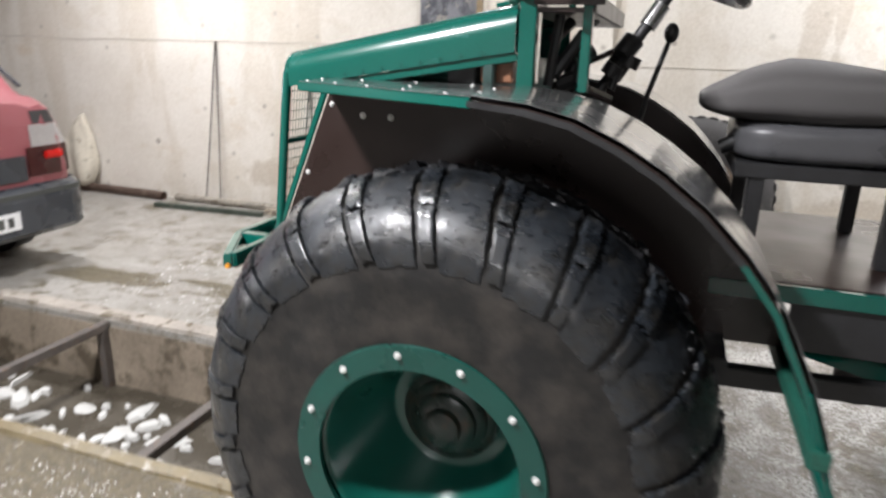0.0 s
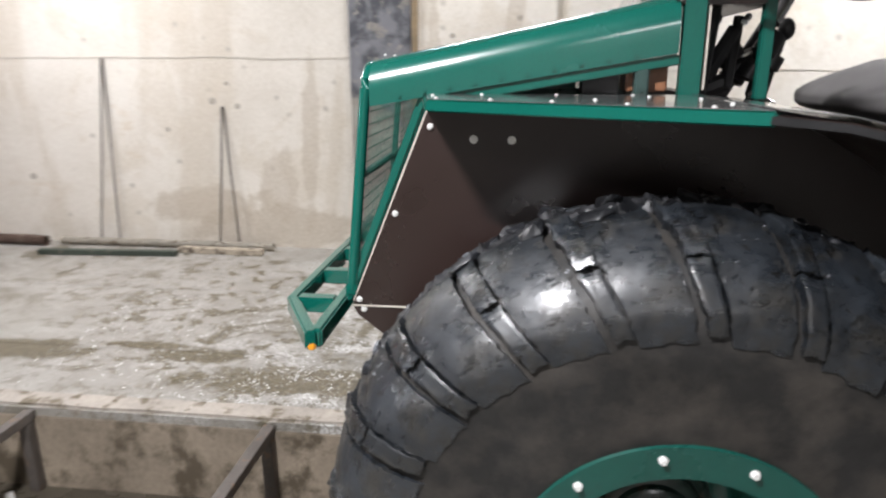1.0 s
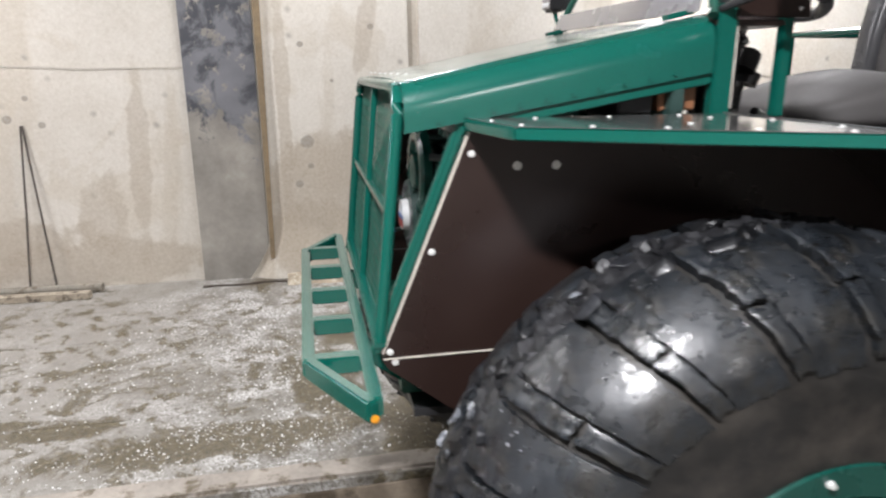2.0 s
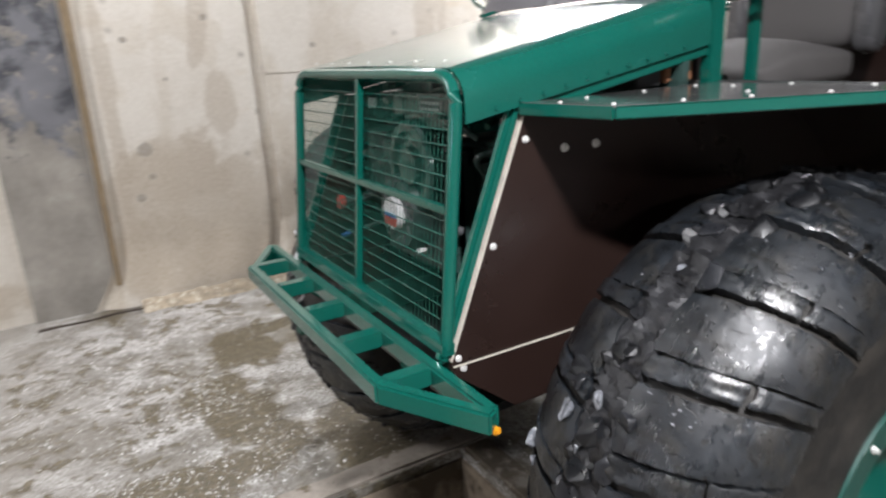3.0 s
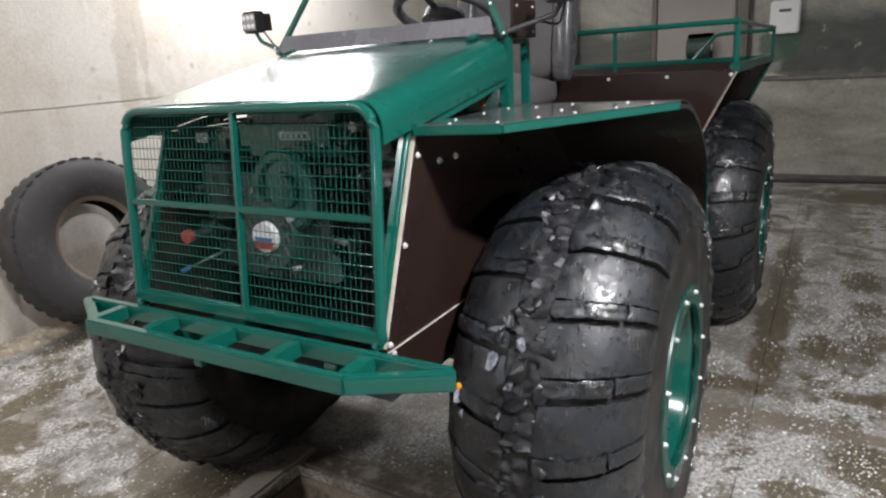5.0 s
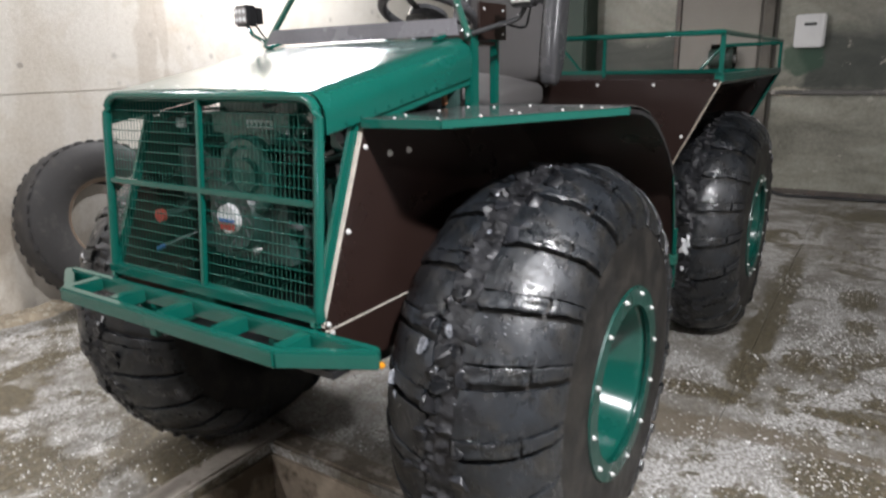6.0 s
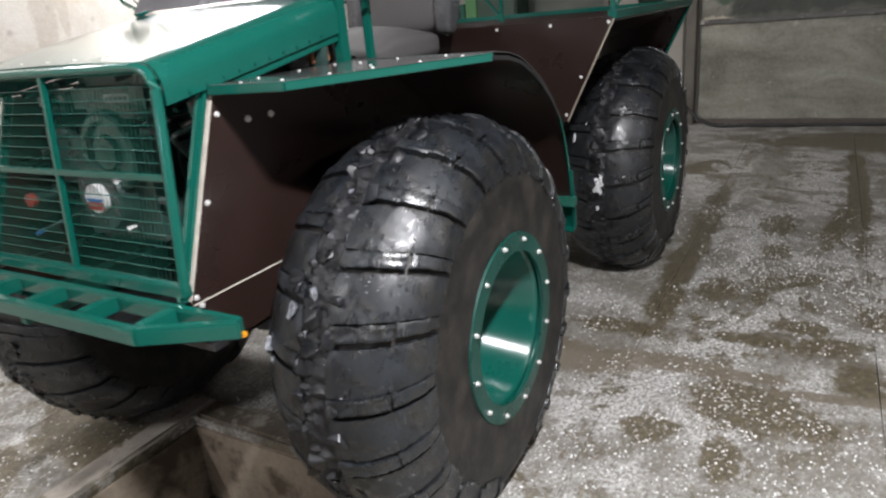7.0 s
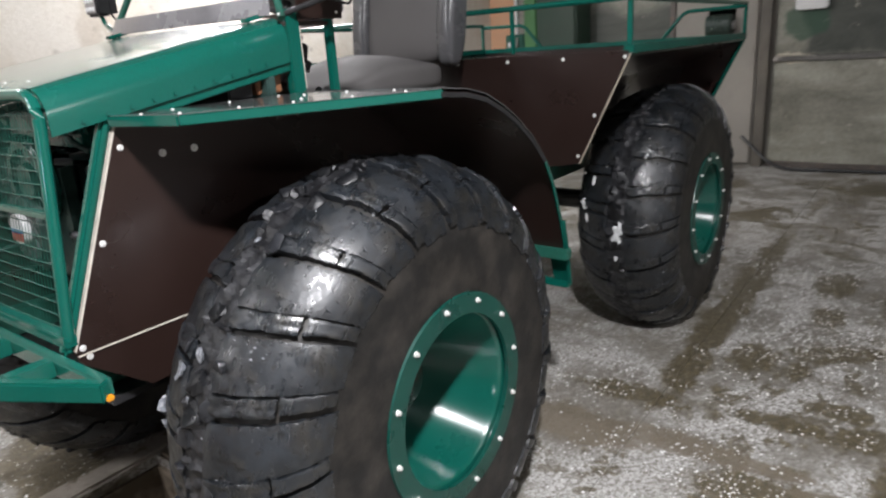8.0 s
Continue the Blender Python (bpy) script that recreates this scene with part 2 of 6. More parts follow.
def tread_material():
    """Peeled blue-black rubber, wet: streaked round the tyre, beaded with water, smeared with brown dirt, nicked."""
    m, nt, b = node_material("wet_tyre_rubber")
    v, across, along = coords(nt), coords(nt, (1.0, 0.22, 1.0)), coords(nt, (0.10, 1.0, 0.25))
    broad, grain, fine = noise_of(nt, v, 7, 6, 0.6), noise_of(nt, v, 70, 5, 0.65, 0.5), noise_of(nt, v, 240, 3, 0.75)
    streak = noise_of(nt, along, 130, 5, 0.7)
    info = nt.nodes.new("ShaderNodeObjectInfo")
    c = ramp(nt, broad, [(0.35, (0.0064, 0.0078, 0.0096)), (0.55, (0.0110, 0.0138, 0.0175)), (0.72, (0.0186, 0.0230, 0.0290))])
    dirt = ramp(nt, noise_of(nt, v, 13, 8, 0.70), [(0.52, 0.0), (0.62, 0.85)])
    c = mixed(nt, dirt, c, (0.0155, 0.0142, 0.0118))
    c = mixed(nt, 1.0, c, ramp(nt, noise_of(nt, v, 22, 8, 0.72, 0.8), [(0.40, 0.74), (0.50, 1.0), (0.62, 1.25)]), "MULTIPLY")
    cuts = ramp(nt, noise_of(nt, across, 42, 3, 0.6, 1.2), [(0.600, 0.0), (0.625, 1.0)])
    c = mixed(nt, cuts, c, (0.0030, 0.0030, 0.0030))
    c = mixed(nt, 1.0, c, ramp(nt, info.outputs["Random"], [(0, 0.70), (1, 1.15)]), "MULTIPLY")
    nt.links.new(c, b.inputs["Base Color"])
    film = ramp(nt, noise_of(nt, v, 12, 9, 0.78, 0.8), [(0.48, 0.0), (0.53, 1.0)])
    dry = mixed(nt, dirt, ramp(nt, broad, [(0.35, 0.40), (0.65, 0.52)]), 0.66)
    wet = ramp(nt, streak, [(0.35, 0.20), (0.65, 0.36)])
    nt.links.new(mixed(nt, film, dry, wet), b.inputs["Roughness"])
    b.inputs["Specular IOR Level"].default_value = 0.62
    low = mixed(nt, 0.35, mixed(nt, 0.45, grain, streak), mixed(nt, 1.0, cuts, (1.0, 1.0, 1.0), "DIFFERENCE"))
    bumped(nt, b, low, 0.32, 0.007)
    # beads of water
    drops = add(nt, "ShaderNodeTexVoronoi", Scale=84.0)
    nt.links.new(v, drops.inputs["Vector"])
    beads = mixed(nt, 1.0, ramp(nt, drops.outputs["Distance"], [(0.06, 1.0), (0.24, 0.0)]), ramp(nt, noise_of(nt, v, 11, 7, 0.7), [(0.46, 0.0), (0.55, 1.0)]), "MULTIPLY")
    cn = add(nt, "ShaderNodeBump", Strength=1.0, Distance=0.012)
    nt.links.new(mixed(nt, 0.6, mixed(nt, 0.5, streak, fine), beads), cn.inputs["Height"])
    nt.links.new(cn.outputs["Normal"], b.inputs["Coat Normal"])
    nt.links.new(mixed(nt, 1.0, ramp(nt, film, [(0.0, 0.10), (1.0, 0.55)]), beads, "LIGHTEN"), b.inputs["Coat Weight"])
    nt.links.new(ramp(nt, beads, [(0.05, 0.22), (0.4, 0.05)]), b.inputs["Coat Roughness"])
    return m


def spun_paint():
    """Thin gloss paint over lathe-turned metal: highlights drawn out along the cone."""
    m = surface("green_paint_on_turned_metal", (0.0030, 0.070, 0.052), 0.30, vary=0.14, scale=5, grain=140, relief=0.03, rvary=0.04, coat=0.25, spec=0.75, coat_rough=0.12)
    nt = m.node_tree
    b = nt.nodes["Principled BSDF"]
    tn = nt.nodes.new("ShaderNodeTangent")
    tn.direction_type, tn.axis = "RADIAL", "Y"
    nt.links.new(tn.outputs[0], b.inputs["Tangent"])
    b.inputs["Anisotropic"].default_value = 0.85
    b.inputs["Anisotropic Rotation"].default_value = 0.25
    return m


def pilaster_material():
    m, nt, b = node_material("peeling_blue_grey_paint")
    v = coords(nt)
    sep = nt.nodes.new("ShaderNodeSeparateXYZ")
    nt.links.new(v, sep.inputs[0])
    ad = nt.nodes.new("ShaderNodeMath")
    ad.operation = "MULTIPLY_ADD"
    nt.links.new(noise_of(nt, v, 4.5, 7, 0.65, 0.4), ad.inputs[0])
    ad.inputs[1].default_value = -1.9
    nt.links.new(sep.outputs["Z"], ad.inputs[2])
    bare = ramp_over(nt, ad.outputs[0], 0.12, 0.22)
    flakes = ramp(nt, noise_of(nt, v, 7, 8, 0.66), [(0.56, 0.0), (0.60, 0.9)])
    paint = ramp(nt, noise_of(nt, v, 3, 5), [(0.3, (0.15, 0.152, 0.166)), (0.7, (0.23, 0.232, 0.25))])
    paint = mixed(nt, ramp(nt, noise_of(nt, v, 2.4, 8, 0.66, 0.5), [(0.48, 0.0), (0.56, 0.85)]), paint, (0.050, 0.053, 0.062))
    plaster = ramp(nt, noise_of(nt, v, 3.3, 7, 0.65), [(0.32, (0.22, 0.205, 0.18)), (0.6, (0.36, 0.335, 0.295)), (0.75, (0.46, 0.44, 0.40))])
    c = mixed(nt, mixed(nt, 1.0, bare, flakes, "LIGHTEN"), paint, plaster)
    nt.links.new(c, b.inputs["Base Color"])
    b.inputs["Roughness"].default_value = 0.8
    bumped(nt, b, noise_of(nt, v, 30, 5), 0.3, 0.006)
    return m


def gate_material():
    """Grey sheet metal with a ragged dark band of painted-in reflection and dirt, diagonal smears and chips along the
    ledge.
    """
    m, nt, b = node_material("grey_sheet_metal_gate")
    v, slant = coords(nt), coords(nt)
    mp = add(nt, "ShaderNodeMapping", Rotation=(radians(-55), 0, 0), Scale=(1, 0.7, 1.6))
    nt.links.new(slant, mp.inputs["Vector"])
    smear = noise_of(nt, mp.outputs[0], 1.6, 8, 0.66, 0.8)
    broad, fine = noise_of(nt, v, 1.3, 6, 0.6, 0.5), noise_of(nt, v, 24, 6, 0.75)
    c = ramp(nt, smear, [(0.32, (0.15, 0.145, 0.125)), (0.50, (0.265, 0.26, 0.23)), (0.66, (0.40, 0.395, 0.36))])
    c = mixed(nt, 0.3, c, ramp(nt, fine, [(0.35, (0.10, 0.095, 0.085)), (0.65, (0.34, 0.33, 0.31))]))
    sep = nt.nodes.new("ShaderNodeSeparateXYZ")
    nt.links.new(v, sep.inputs[0])
    ad = nt.nodes.new("ShaderNodeMath")
    ad.operation = "MULTIPLY_ADD"
    nt.links.new(broad, ad.inputs[0])
    ad.inputs[1].default_value = 0.55
    nt.links.new(sep.outputs["Z"], ad.inputs[2])
    low = ramp_over(nt, ad.outputs[0], 1.38, 1.50)
    high = ramp_over(nt, ad.outputs[0], 2.02, 2.20)
    inv = nt.nodes.new("ShaderNodeMath")
    inv.operation = "SUBTRACT"
    nt.links.new(high, inv.inputs[0])
    nt.links.new(low, inv.inputs[1])
    dark = ramp(nt, smear, [(0.35, (0.026, 0.031, 0.028)), (0.65, (0.080, 0.087, 0.080))])
    bare = oval_mark(nt, v, broad, (6.85, 2.15, 1.6), (3.0, 0.42, 0.9), 0, "y", 0.9, 1.4)
    band = mixed(nt, 1.0, inv.outputs[0], mixed(nt, 1.0, bare, (1.0, 1.0, 1.0), "DIFFERENCE"), "MULTIPLY")
    c = mixed(nt, band, c, dark)
    c = mixed(nt, oval_mark(nt, v, broad, (6.85, 1.78, 1.56), (3.0, 0.22, 0.16), 0, "y", 0.75, 3.2), c, (0.018, 0.070, 0.042))
    c = mixed(nt, oval_mark(nt, v, fine, (6.85, 1.88, 1.17), (3.0, 0.20, 0.06), 0, "y", 0.85, 2.0), c, (0.55, 0.50, 0.43))
    c = mixed(nt, 1.0, c, (1.0, 1.0, 0.92), "MULTIPLY")
    chips = ramp(nt, noise_of(nt, v, 5.0, 8, 0.7), [(0.63, 0.0), (0.67, 0.55)])
    c = mixed(nt, chips, c, (0.50, 0.46, 0.40))
    nt.links.new(c, b.inputs["Base Color"])
    b.inputs["Metallic"].default_value = 0.15
    nt.links.new(ramp(nt, smear, [(0.35, 0.30), (0.65, 0.62)]), b.inputs["Roughness"])
    bumped(nt, b, mixed(nt, 0.4, smear, fine), 0.10, 0.006)
    return m


WALL = wall_material()
FLOOR = floor_material()
GREEN = surface("green_paint", (0.0030, 0.086, 0.064), 0.20, vary=0.12, scale=3, grain=140, relief=0.05, rvary=0.05, coat=0.5, spec=0.42, coat_rough=0.10)
HOOD_GREEN = surface("dusty_glossy_green_paint", (0.0040, 0.088, 0.066), 0.24, vary=0.14, scale=3, grain=140, relief=0.06, rvary=0.06, coat=1.0, spec=0.45, coat_rough=0.15)
SPUN_GREEN = spun_paint()
# The green paint darkened for the dimmer light on the rim ring, plus dirt
DIM_GREEN = surface("dimmed_green_paint", (0.0030, 0.050, 0.038), 0.34, vary=0.18, scale=9, grain=140, relief=0.08, dirt=(0.018, 0.03, 0.025), dirt_at=(0.58, 0.8))
DARK_GREEN = surface("shaded_green_metal", (0.012, 0.085, 0.06), 0.45, vary=0.25, scale=8, dirt=(0.03, 0.03, 0.025))
PLY = surface("film_faced_plywood", (0.0205, 0.0112, 0.0092), 0.32, vary=0.18, scale=4, grain=220, relief=0.10, rvary=0.08, spec=0.55)
PLY_DARK = surface("dark_film_plywood", (0.012, 0.0105, 0.0100), 0.30, vary=0.2, scale=4, grain=220, relief=0.04, rvary=0.06, coat=1.0, coat_rough=0.10)
# Dark plywood with its base paled to hold the wall's reflected sheen
FENDER_TOP = surface("dark_plywood_with_painted_sheen", (0.088, 0.090, 0.089), 0.26, vary=0.3, scale=5, grain=220, relief=0.04, rvary=0.06, coat=1.0, coat_rough=0.12, dirt=(0.15, 0.15, 0.146), dirt_at=(0.5, 0.75))
PLY_EDGE = surface("raw_plywood_edge", (0.50, 0.46, 0.40), 0.7, vary=0.2, scale=30)
RAW_EDGE = surface("weathered_plywood_edge", (0.30, 0.26, 0.21), 0.7, vary=0.25, scale=30)
RUBBER = surface("worn_tyre_rubber", (0.0115, 0.0110, 0.0105), 0.52, vary=0.35, scale=7, grain=70, relief=0.30, depth=0.004, dirt=(0.046, 0.040, 0.034), dirt_at=(0.42, 0.80), rvary=0.12, spec=0.35)
WET_RUBBER = tread_material()
LUG_RUBBER = surface("freshly_cut_grey_rubber", (0.017, 0.018, 0.021), 0.36, vary=0.5, scale=30, grain=140, relief=0.25, depth=0.002, each=0.75)
TORN_RUBBER = surface("torn_grey_rubber", (0.020, 0.0203, 0.0225), 0.44, vary=0.55, scale=25, grain=110, relief=0.7, depth=0.004, each=0.4)
FOOT_GREY = surface("glossy_grey_strip", (0.15, 0.145, 0.155), 0.25, vary=0.15, scale=4, relief=0.05, coat=0.6)
# Hub green darkened with the shade inside the rim; brown patches are dirt
HUB_DARK = surface("shaded_dark_hub", (0.014, 0.026, 0.021), 0.34, vary=0.35, scale=14, dirt=(0.05, 0.032, 0.02), dirt_at=(0.52, 0.66))
STEEL = surface("zinc_bolt", (0.78, 0.78, 0.76), 0.34, metal=0.35, vary=0.1, grain=300, relief=0.0)
BLACK_STEEL = surface("black_steel", (0.018, 0.018, 0.019), 0.42, vary=0.3, scale=14)
RUSTY = surface("rusty_steel_angle", (0.11, 0.095, 0.085), 0.55, metal=0.3, vary=0.35, scale=14, dirt=(0.20, 0.12, 0.07))
VINYL = surface("grey_seat_fabric", (0.090, 0.085, 0.084), 0.75, vary=0.12, scale=7, grain=350, relief=0.35, depth=0.002)
VINYL_DARK = surface("dark_grey_vinyl", (0.075, 0.075, 0.079), 0.30, vary=0.15, scale=7, grain=200, relief=0.1)
ENGINE = surface("oily_dark_engine_paint", (0.026, 0.052, 0.046), 0.36, vary=0.4, scale=18, dirt=(0.06, 0.06, 0.055))
ENGINE_GREEN = surface("oily_green_engine_paint", (0.008, 0.080, 0.064), 0.30, vary=0.35, scale=14, relief=0.1, dirt=(0.02, 0.035, 0.03), dirt_at=(0.55, 0.7), coat=0.4)
ALLOY = surface("cast_alloy", (0.34, 0.34, 0.33), 0.42, metal=0.8, vary=0.3, scale=20)
ORANGE = surface("amber_plastic", (0.60, 0.25, 0.012), 0.35, vary=0.1)
RED_PLASTIC = surface("red_plastic", (0.34, 0.045, 0.035), 0.4, vary=0.15)
RED_BROWN = surface("red_brown_plastic", (0.20, 0.085, 0.040), 0.5, vary=0.25, scale=20)
WHITE_PLASTIC = surface("white_plastic", (0.74, 0.74, 0.74), 0.45, vary=0.05)
BLUE_PLASTIC = surface("blue_plastic", (0.04, 0.13, 0.34), 0.4, vary=0.1)
CHROME = surface("polished_steel", (0.62, 0.62, 0.62), 0.16, metal=1.0, vary=0.1, relief=0.0)
WOOD = surface("old_board", (0.25, 0.185, 0.11), 0.75, vary=0.3, scale=9, grain=60, relief=0.3)
SNOW = surface("dirty_snow", (0.60, 0.61, 0.62), 0.6, vary=0.12, scale=30, grain=120, relief=0.4)
GLINT = surface("pale_glint_chips", (0.26, 0.27, 0.29), 0.12, vary=0.4, scale=60, relief=0.0, coat=1.0)
GREY_ICE = surface("dirty_grey_ice", (0.17, 0.18, 0.20), 0.35, vary=0.6, scale=60, grain=160, relief=0.6, depth=0.003, dirt=(0.42, 0.43, 0.45), dirt_at=(0.55, 0.65))
PAPER = surface("crumpled_white_plastic_litter", (0.55, 0.545, 0.52), 0.55, vary=0.12, scale=12)
PIT_WALL = surface("stained_pit_concrete", (0.25, 0.205, 0.155), 0.7, vary=0.35, scale=2.6, grain=40, relief=0.3, dirt=(0.085, 0.066, 0.044), dirt_at=(0.49, 0.60))
PIT_FLOOR = surface("wet_pit_floor", (0.07, 0.06, 0.045), 0.25, vary=0.4, scale=4)
MUDDY = surface("muddy_wet_lip", (0.17, 0.135, 0.075), 0.38, vary=0.35, scale=8, grain=60, relief=0.5, depth=0.006, dirt=(0.42, 0.39, 0.34), dirt_at=(0.56, 0.66))
KERB = surface("pale_concrete_lip", (0.33, 0.295, 0.255), 0.75, vary=0.3, scale=5, grain=50, relief=0.4, depth=0.006, dirt=(0.13, 0.105, 0.070), dirt_at=(0.53, 0.62))
MUDDY_LIP = surface("mud_smeared_concrete_lip", (0.15, 0.125, 0.095), 0.5, vary=0.45, scale=7, grain=45, relief=0.6, depth=0.010, dirt=(0.34, 0.31, 0.27), dirt_at=(0.54, 0.64))
COLUMN = pilaster_material()
# Unseen south wall kept pale and west wall dark to steer bounced light
SOUTH_WALL = surface("pale_bounce_plaster", (0.46, 0.44, 0.415), 0.85, vary=0.2, scale=1.2)
SIDE_WALL = surface("unseen_wall_dark_grey", (0.12, 0.115, 0.11), 0.85, vary=0.2, scale=1.2)
TREAD_OLD = surface("dusty_spare_tyre", (0.036, 0.034, 0.033), 0.75, vary=0.25, scale=6, grain=80, relief=0.3, dirt=(0.075, 0.068, 0.062))
RIM_RUST = surface("rusty_bead_rubber", (0.14, 0.10, 0.07), 0.75, vary=0.3, scale=8)
CAR_RED = surface("faded_red_car_paint", (0.25, 0.066, 0.076), 0.36, vary=0.12, scale=3, relief=0.03, coat=0.3)
CAR_PLASTIC = surface("grey_black_bumper_plastic", (0.028, 0.033, 0.041), 0.30, vary=0.2, scale=5, coat=0.6, coat_rough=0.15)
CAR_GLASS = surface("dark_car_glass", (0.02, 0.022, 0.024), 0.06, vary=0.1, relief=0.0)
LAMP_RED = surface("red_lens", (0.55, 0.015, 0.012), 0.15, vary=0.15, relief=0.0)
LAMP_DARK_RED = surface("dark_red_lens", (0.045, 0.008, 0.008), 0.2, vary=0.3, relief=0.0)
LAMP_CLEAR = surface("clear_lens", (0.36, 0.34, 0.33), 0.15, vary=0.15, relief=0.0)
GATE = gate_material()
GATE_DARK = surface("dark_gate_paint", (0.050, 0.054, 0.050), 0.5, vary=0.3, scale=2.5, dirt=(0.10, 0.10, 0.09))
MOTOR = surface("dull_green_motor_paint", (0.030, 0.050, 0.040), 0.55, vary=0.35, scale=12, dirt=(0.04, 0.04, 0.035))
COLUMN_GREEN = surface("dark_green_cabinet_paint", (0.018, 0.040, 0.026), 0.5, vary=0.25, scale=4)
LIGHT_GREEN = surface("light_green_locker_paint", (0.06, 0.17, 0.06), 0.5, vary=0.2, scale=4)
LEDGE = surface("chipped_ledge_paint", (0.13, 0.125, 0.115), 0.4, vary=0.4, scale=3, dirt=(0.62, 0.57, 0.52), dirt_at=(0.56, 0.66))
POST_BROWN = surface("brown_steel_post", (0.065, 0.050, 0.040), 0.6, vary=0.3, scale=5, dirt=(0.12, 0.10, 0.085))
GATE_POST = surface("grey_brown_steel_post", (0.125, 0.112, 0.092), 0.6, vary=0.35, scale=4, dirt=(0.07, 0.06, 0.05))
BACK_WALL = surface("grey_back_wall", (0.29, 0.27, 0.24), 0.8, vary=0.2, scale=1.5, dirt=(0.26, 0.24, 0.22))
CEILING = surface("concrete_ceiling", (0.15, 0.146, 0.142), 0.9, vary=0.15, scale=2)
PEACH = surface("peach_door", (0.62, 0.36, 0.22), 0.6, vary=0.1, scale=2)


def lamp_glow():
    m, nt, b = node_material("lit_tube")
    b.inputs["Emission Color"].default_value = (1.0, 0.97, 0.93, 1)
    b.inputs["Emission Strength"].default_value = 8.0
    return m


def clear_sheet():
    m, nt, b = node_material("clear_acrylic")
    out = nt.nodes["Material Output"]
    tr, gl, fr = nt.nodes.new("ShaderNodeBsdfTransparent"), nt.nodes.new("ShaderNodeBsdfGlossy"), nt.nodes.new("ShaderNodeFresnel")
    tr.inputs[0].default_value = (0.90, 0.91, 0.91, 1)
    gl.inputs["Roughness"].default_value = 0.05
    mx = nt.nodes.new("ShaderNodeMixShader")
    nt.links.new(fr.outputs[0], mx.inputs[0])
    nt.links.new(tr.outputs[0], mx.inputs[1])
    nt.links.new(gl.outputs[0], mx.inputs[2])
    nt.links.new(mx.outputs[0], out.inputs["Surface"])
    return m


TUBE_GLOW = lamp_glow()
CLEAR = clear_sheet()

# ---- building helpers ----
AT = {}


def hang(ob, parent, m):
    """Puts ob at the world pose m, under parent if there is one."""
    AT[ob] = m
    if parent:
        ob.parent = parent
        ob.matrix_basis = AT[parent].inverted() @ m
    else:
        ob.matrix_basis = m
    return ob


def to_mesh(bm, name, material, smooth=None):
    bmesh.ops.recalc_face_normals(bm, faces=bm.faces[:])
    me = bpy.data.meshes.new(name)
    if smooth is not None:
        for f in bm.faces:
            f.smooth = True
        for e in bm.edges:
            e.smooth = len(e.link_faces) == 2 and e.calc_face_angle(0.0) < radians(smooth)
    bm.to_mesh(me)
    bm.free()
    me.materials.append(material)
    return me


def part(name, bm, material, parent, label="", smooth=35, m=Matrix()):
    ob = hang(new(name, to_mesh(bm, name, material, smooth)), parent, m)
    return tagged(ob, label)


def piece(name, me, parent, m, label=""):
    return tagged(hang(new(name, me), parent, m), label)


def thing(name, label, category, at=(0, 0, 0), group="", kind=""):
    return tagged(hang(new(name), None, Matrix.Translation(at)), label, category, group, kind)


def solid(name, bm, material, label, category="", kind="", smooth=35, m=Matrix(), group=""):
    """A thing that is one mesh."""
    return tagged(hang(new(name, to_mesh(bm, name, material, smooth)), None, m), label, category, group, kind)


def box(bm, lo, hi, bevel=0.0):
    c = [(a + b) / 2 for a, b in zip(lo, hi)]
    s = [abs(b - a) for a, b in zip(lo, hi)]
    made = bmesh.ops.create_cube(bm, size=1, matrix=Matrix.LocRotScale(c, None, s))["verts"]
    if bevel:
        edges = list({e for v in made for e in v.link_edges})
        bmesh.ops.bevel(bm, geom=edges, offset=bevel, segments=2, affect="EDGES", clamp_overlap=True)
    return bm


def bar(bm, p, q, w, h, up=(0, 0, 1), bevel=0.003):
    """A straight square section from p to q: w across, h along up."""
    p, q = Vector(p), Vector(q)
    d = (q - p).normalized()
    side = d.cross(Vector(up)).normalized()
    top = side.cross(d)
    rot = Matrix((side, d, top)).transposed().to_4x4()
    m = Matrix.Translation((p + q) / 2) @ rot @ Matrix.Diagonal((w, (q - p).length, h, 1))
    made = bmesh.ops.create_cube(bm, size=1, matrix=m)["verts"]
    if bevel:
        bmesh.ops.bevel(bm, geom=list({e for v in made for e in v.link_edges}), offset=bevel, segments=2, affect="EDGES")
    return bm


def rod(bm, points, r, n=10, caps=True):
    """A round tube along a polyline."""
    pts = [Vector(p) for p in points]
    rings = []
    for i, p in enumerate(pts):
        a, b = pts[max(i - 1, 0)], pts[min(i + 1, len(pts) - 1)]
        d = (b - a).normalized()
        ref = Vector((0, 0, 1)) if abs(d.z) < 0.9 else Vector((1, 0, 0))
        s = d.cross(ref).normalized()
        t = s.cross(d)
        rings.append([bm.verts.new(p + r * (math.cos(k * math.tau / n) * s + math.sin(k * math.tau / n) * t)) for k in range(n)])
    for a, b in zip(rings, rings[1:]):
        for k in range(n):
            bm.faces.new((a[k], a[(k + 1) % n], b[(k + 1) % n], b[k]))
    if caps:
        bm.faces.new(rings[0][::-1])
        bm.faces.new(rings[-1])
    return bm


def bent(points, radius, steps=5):
    """A polyline with its inner corners rounded."""
    pts = [Vector(p) for p in points]
    out = [pts[0]]
    for a, b, c in zip(pts, pts[1:], pts[2:]):
        u, v = (a - b).normalized(), (c - b).normalized()
        p, q = b + u * radius, b + v * radius
        for k in range(steps + 1):
            t = k / steps
            out.append((1 - t) ** 2 * p + 2 * t * (1 - t) * b + t * t * q)
    return out + [pts[-1]]


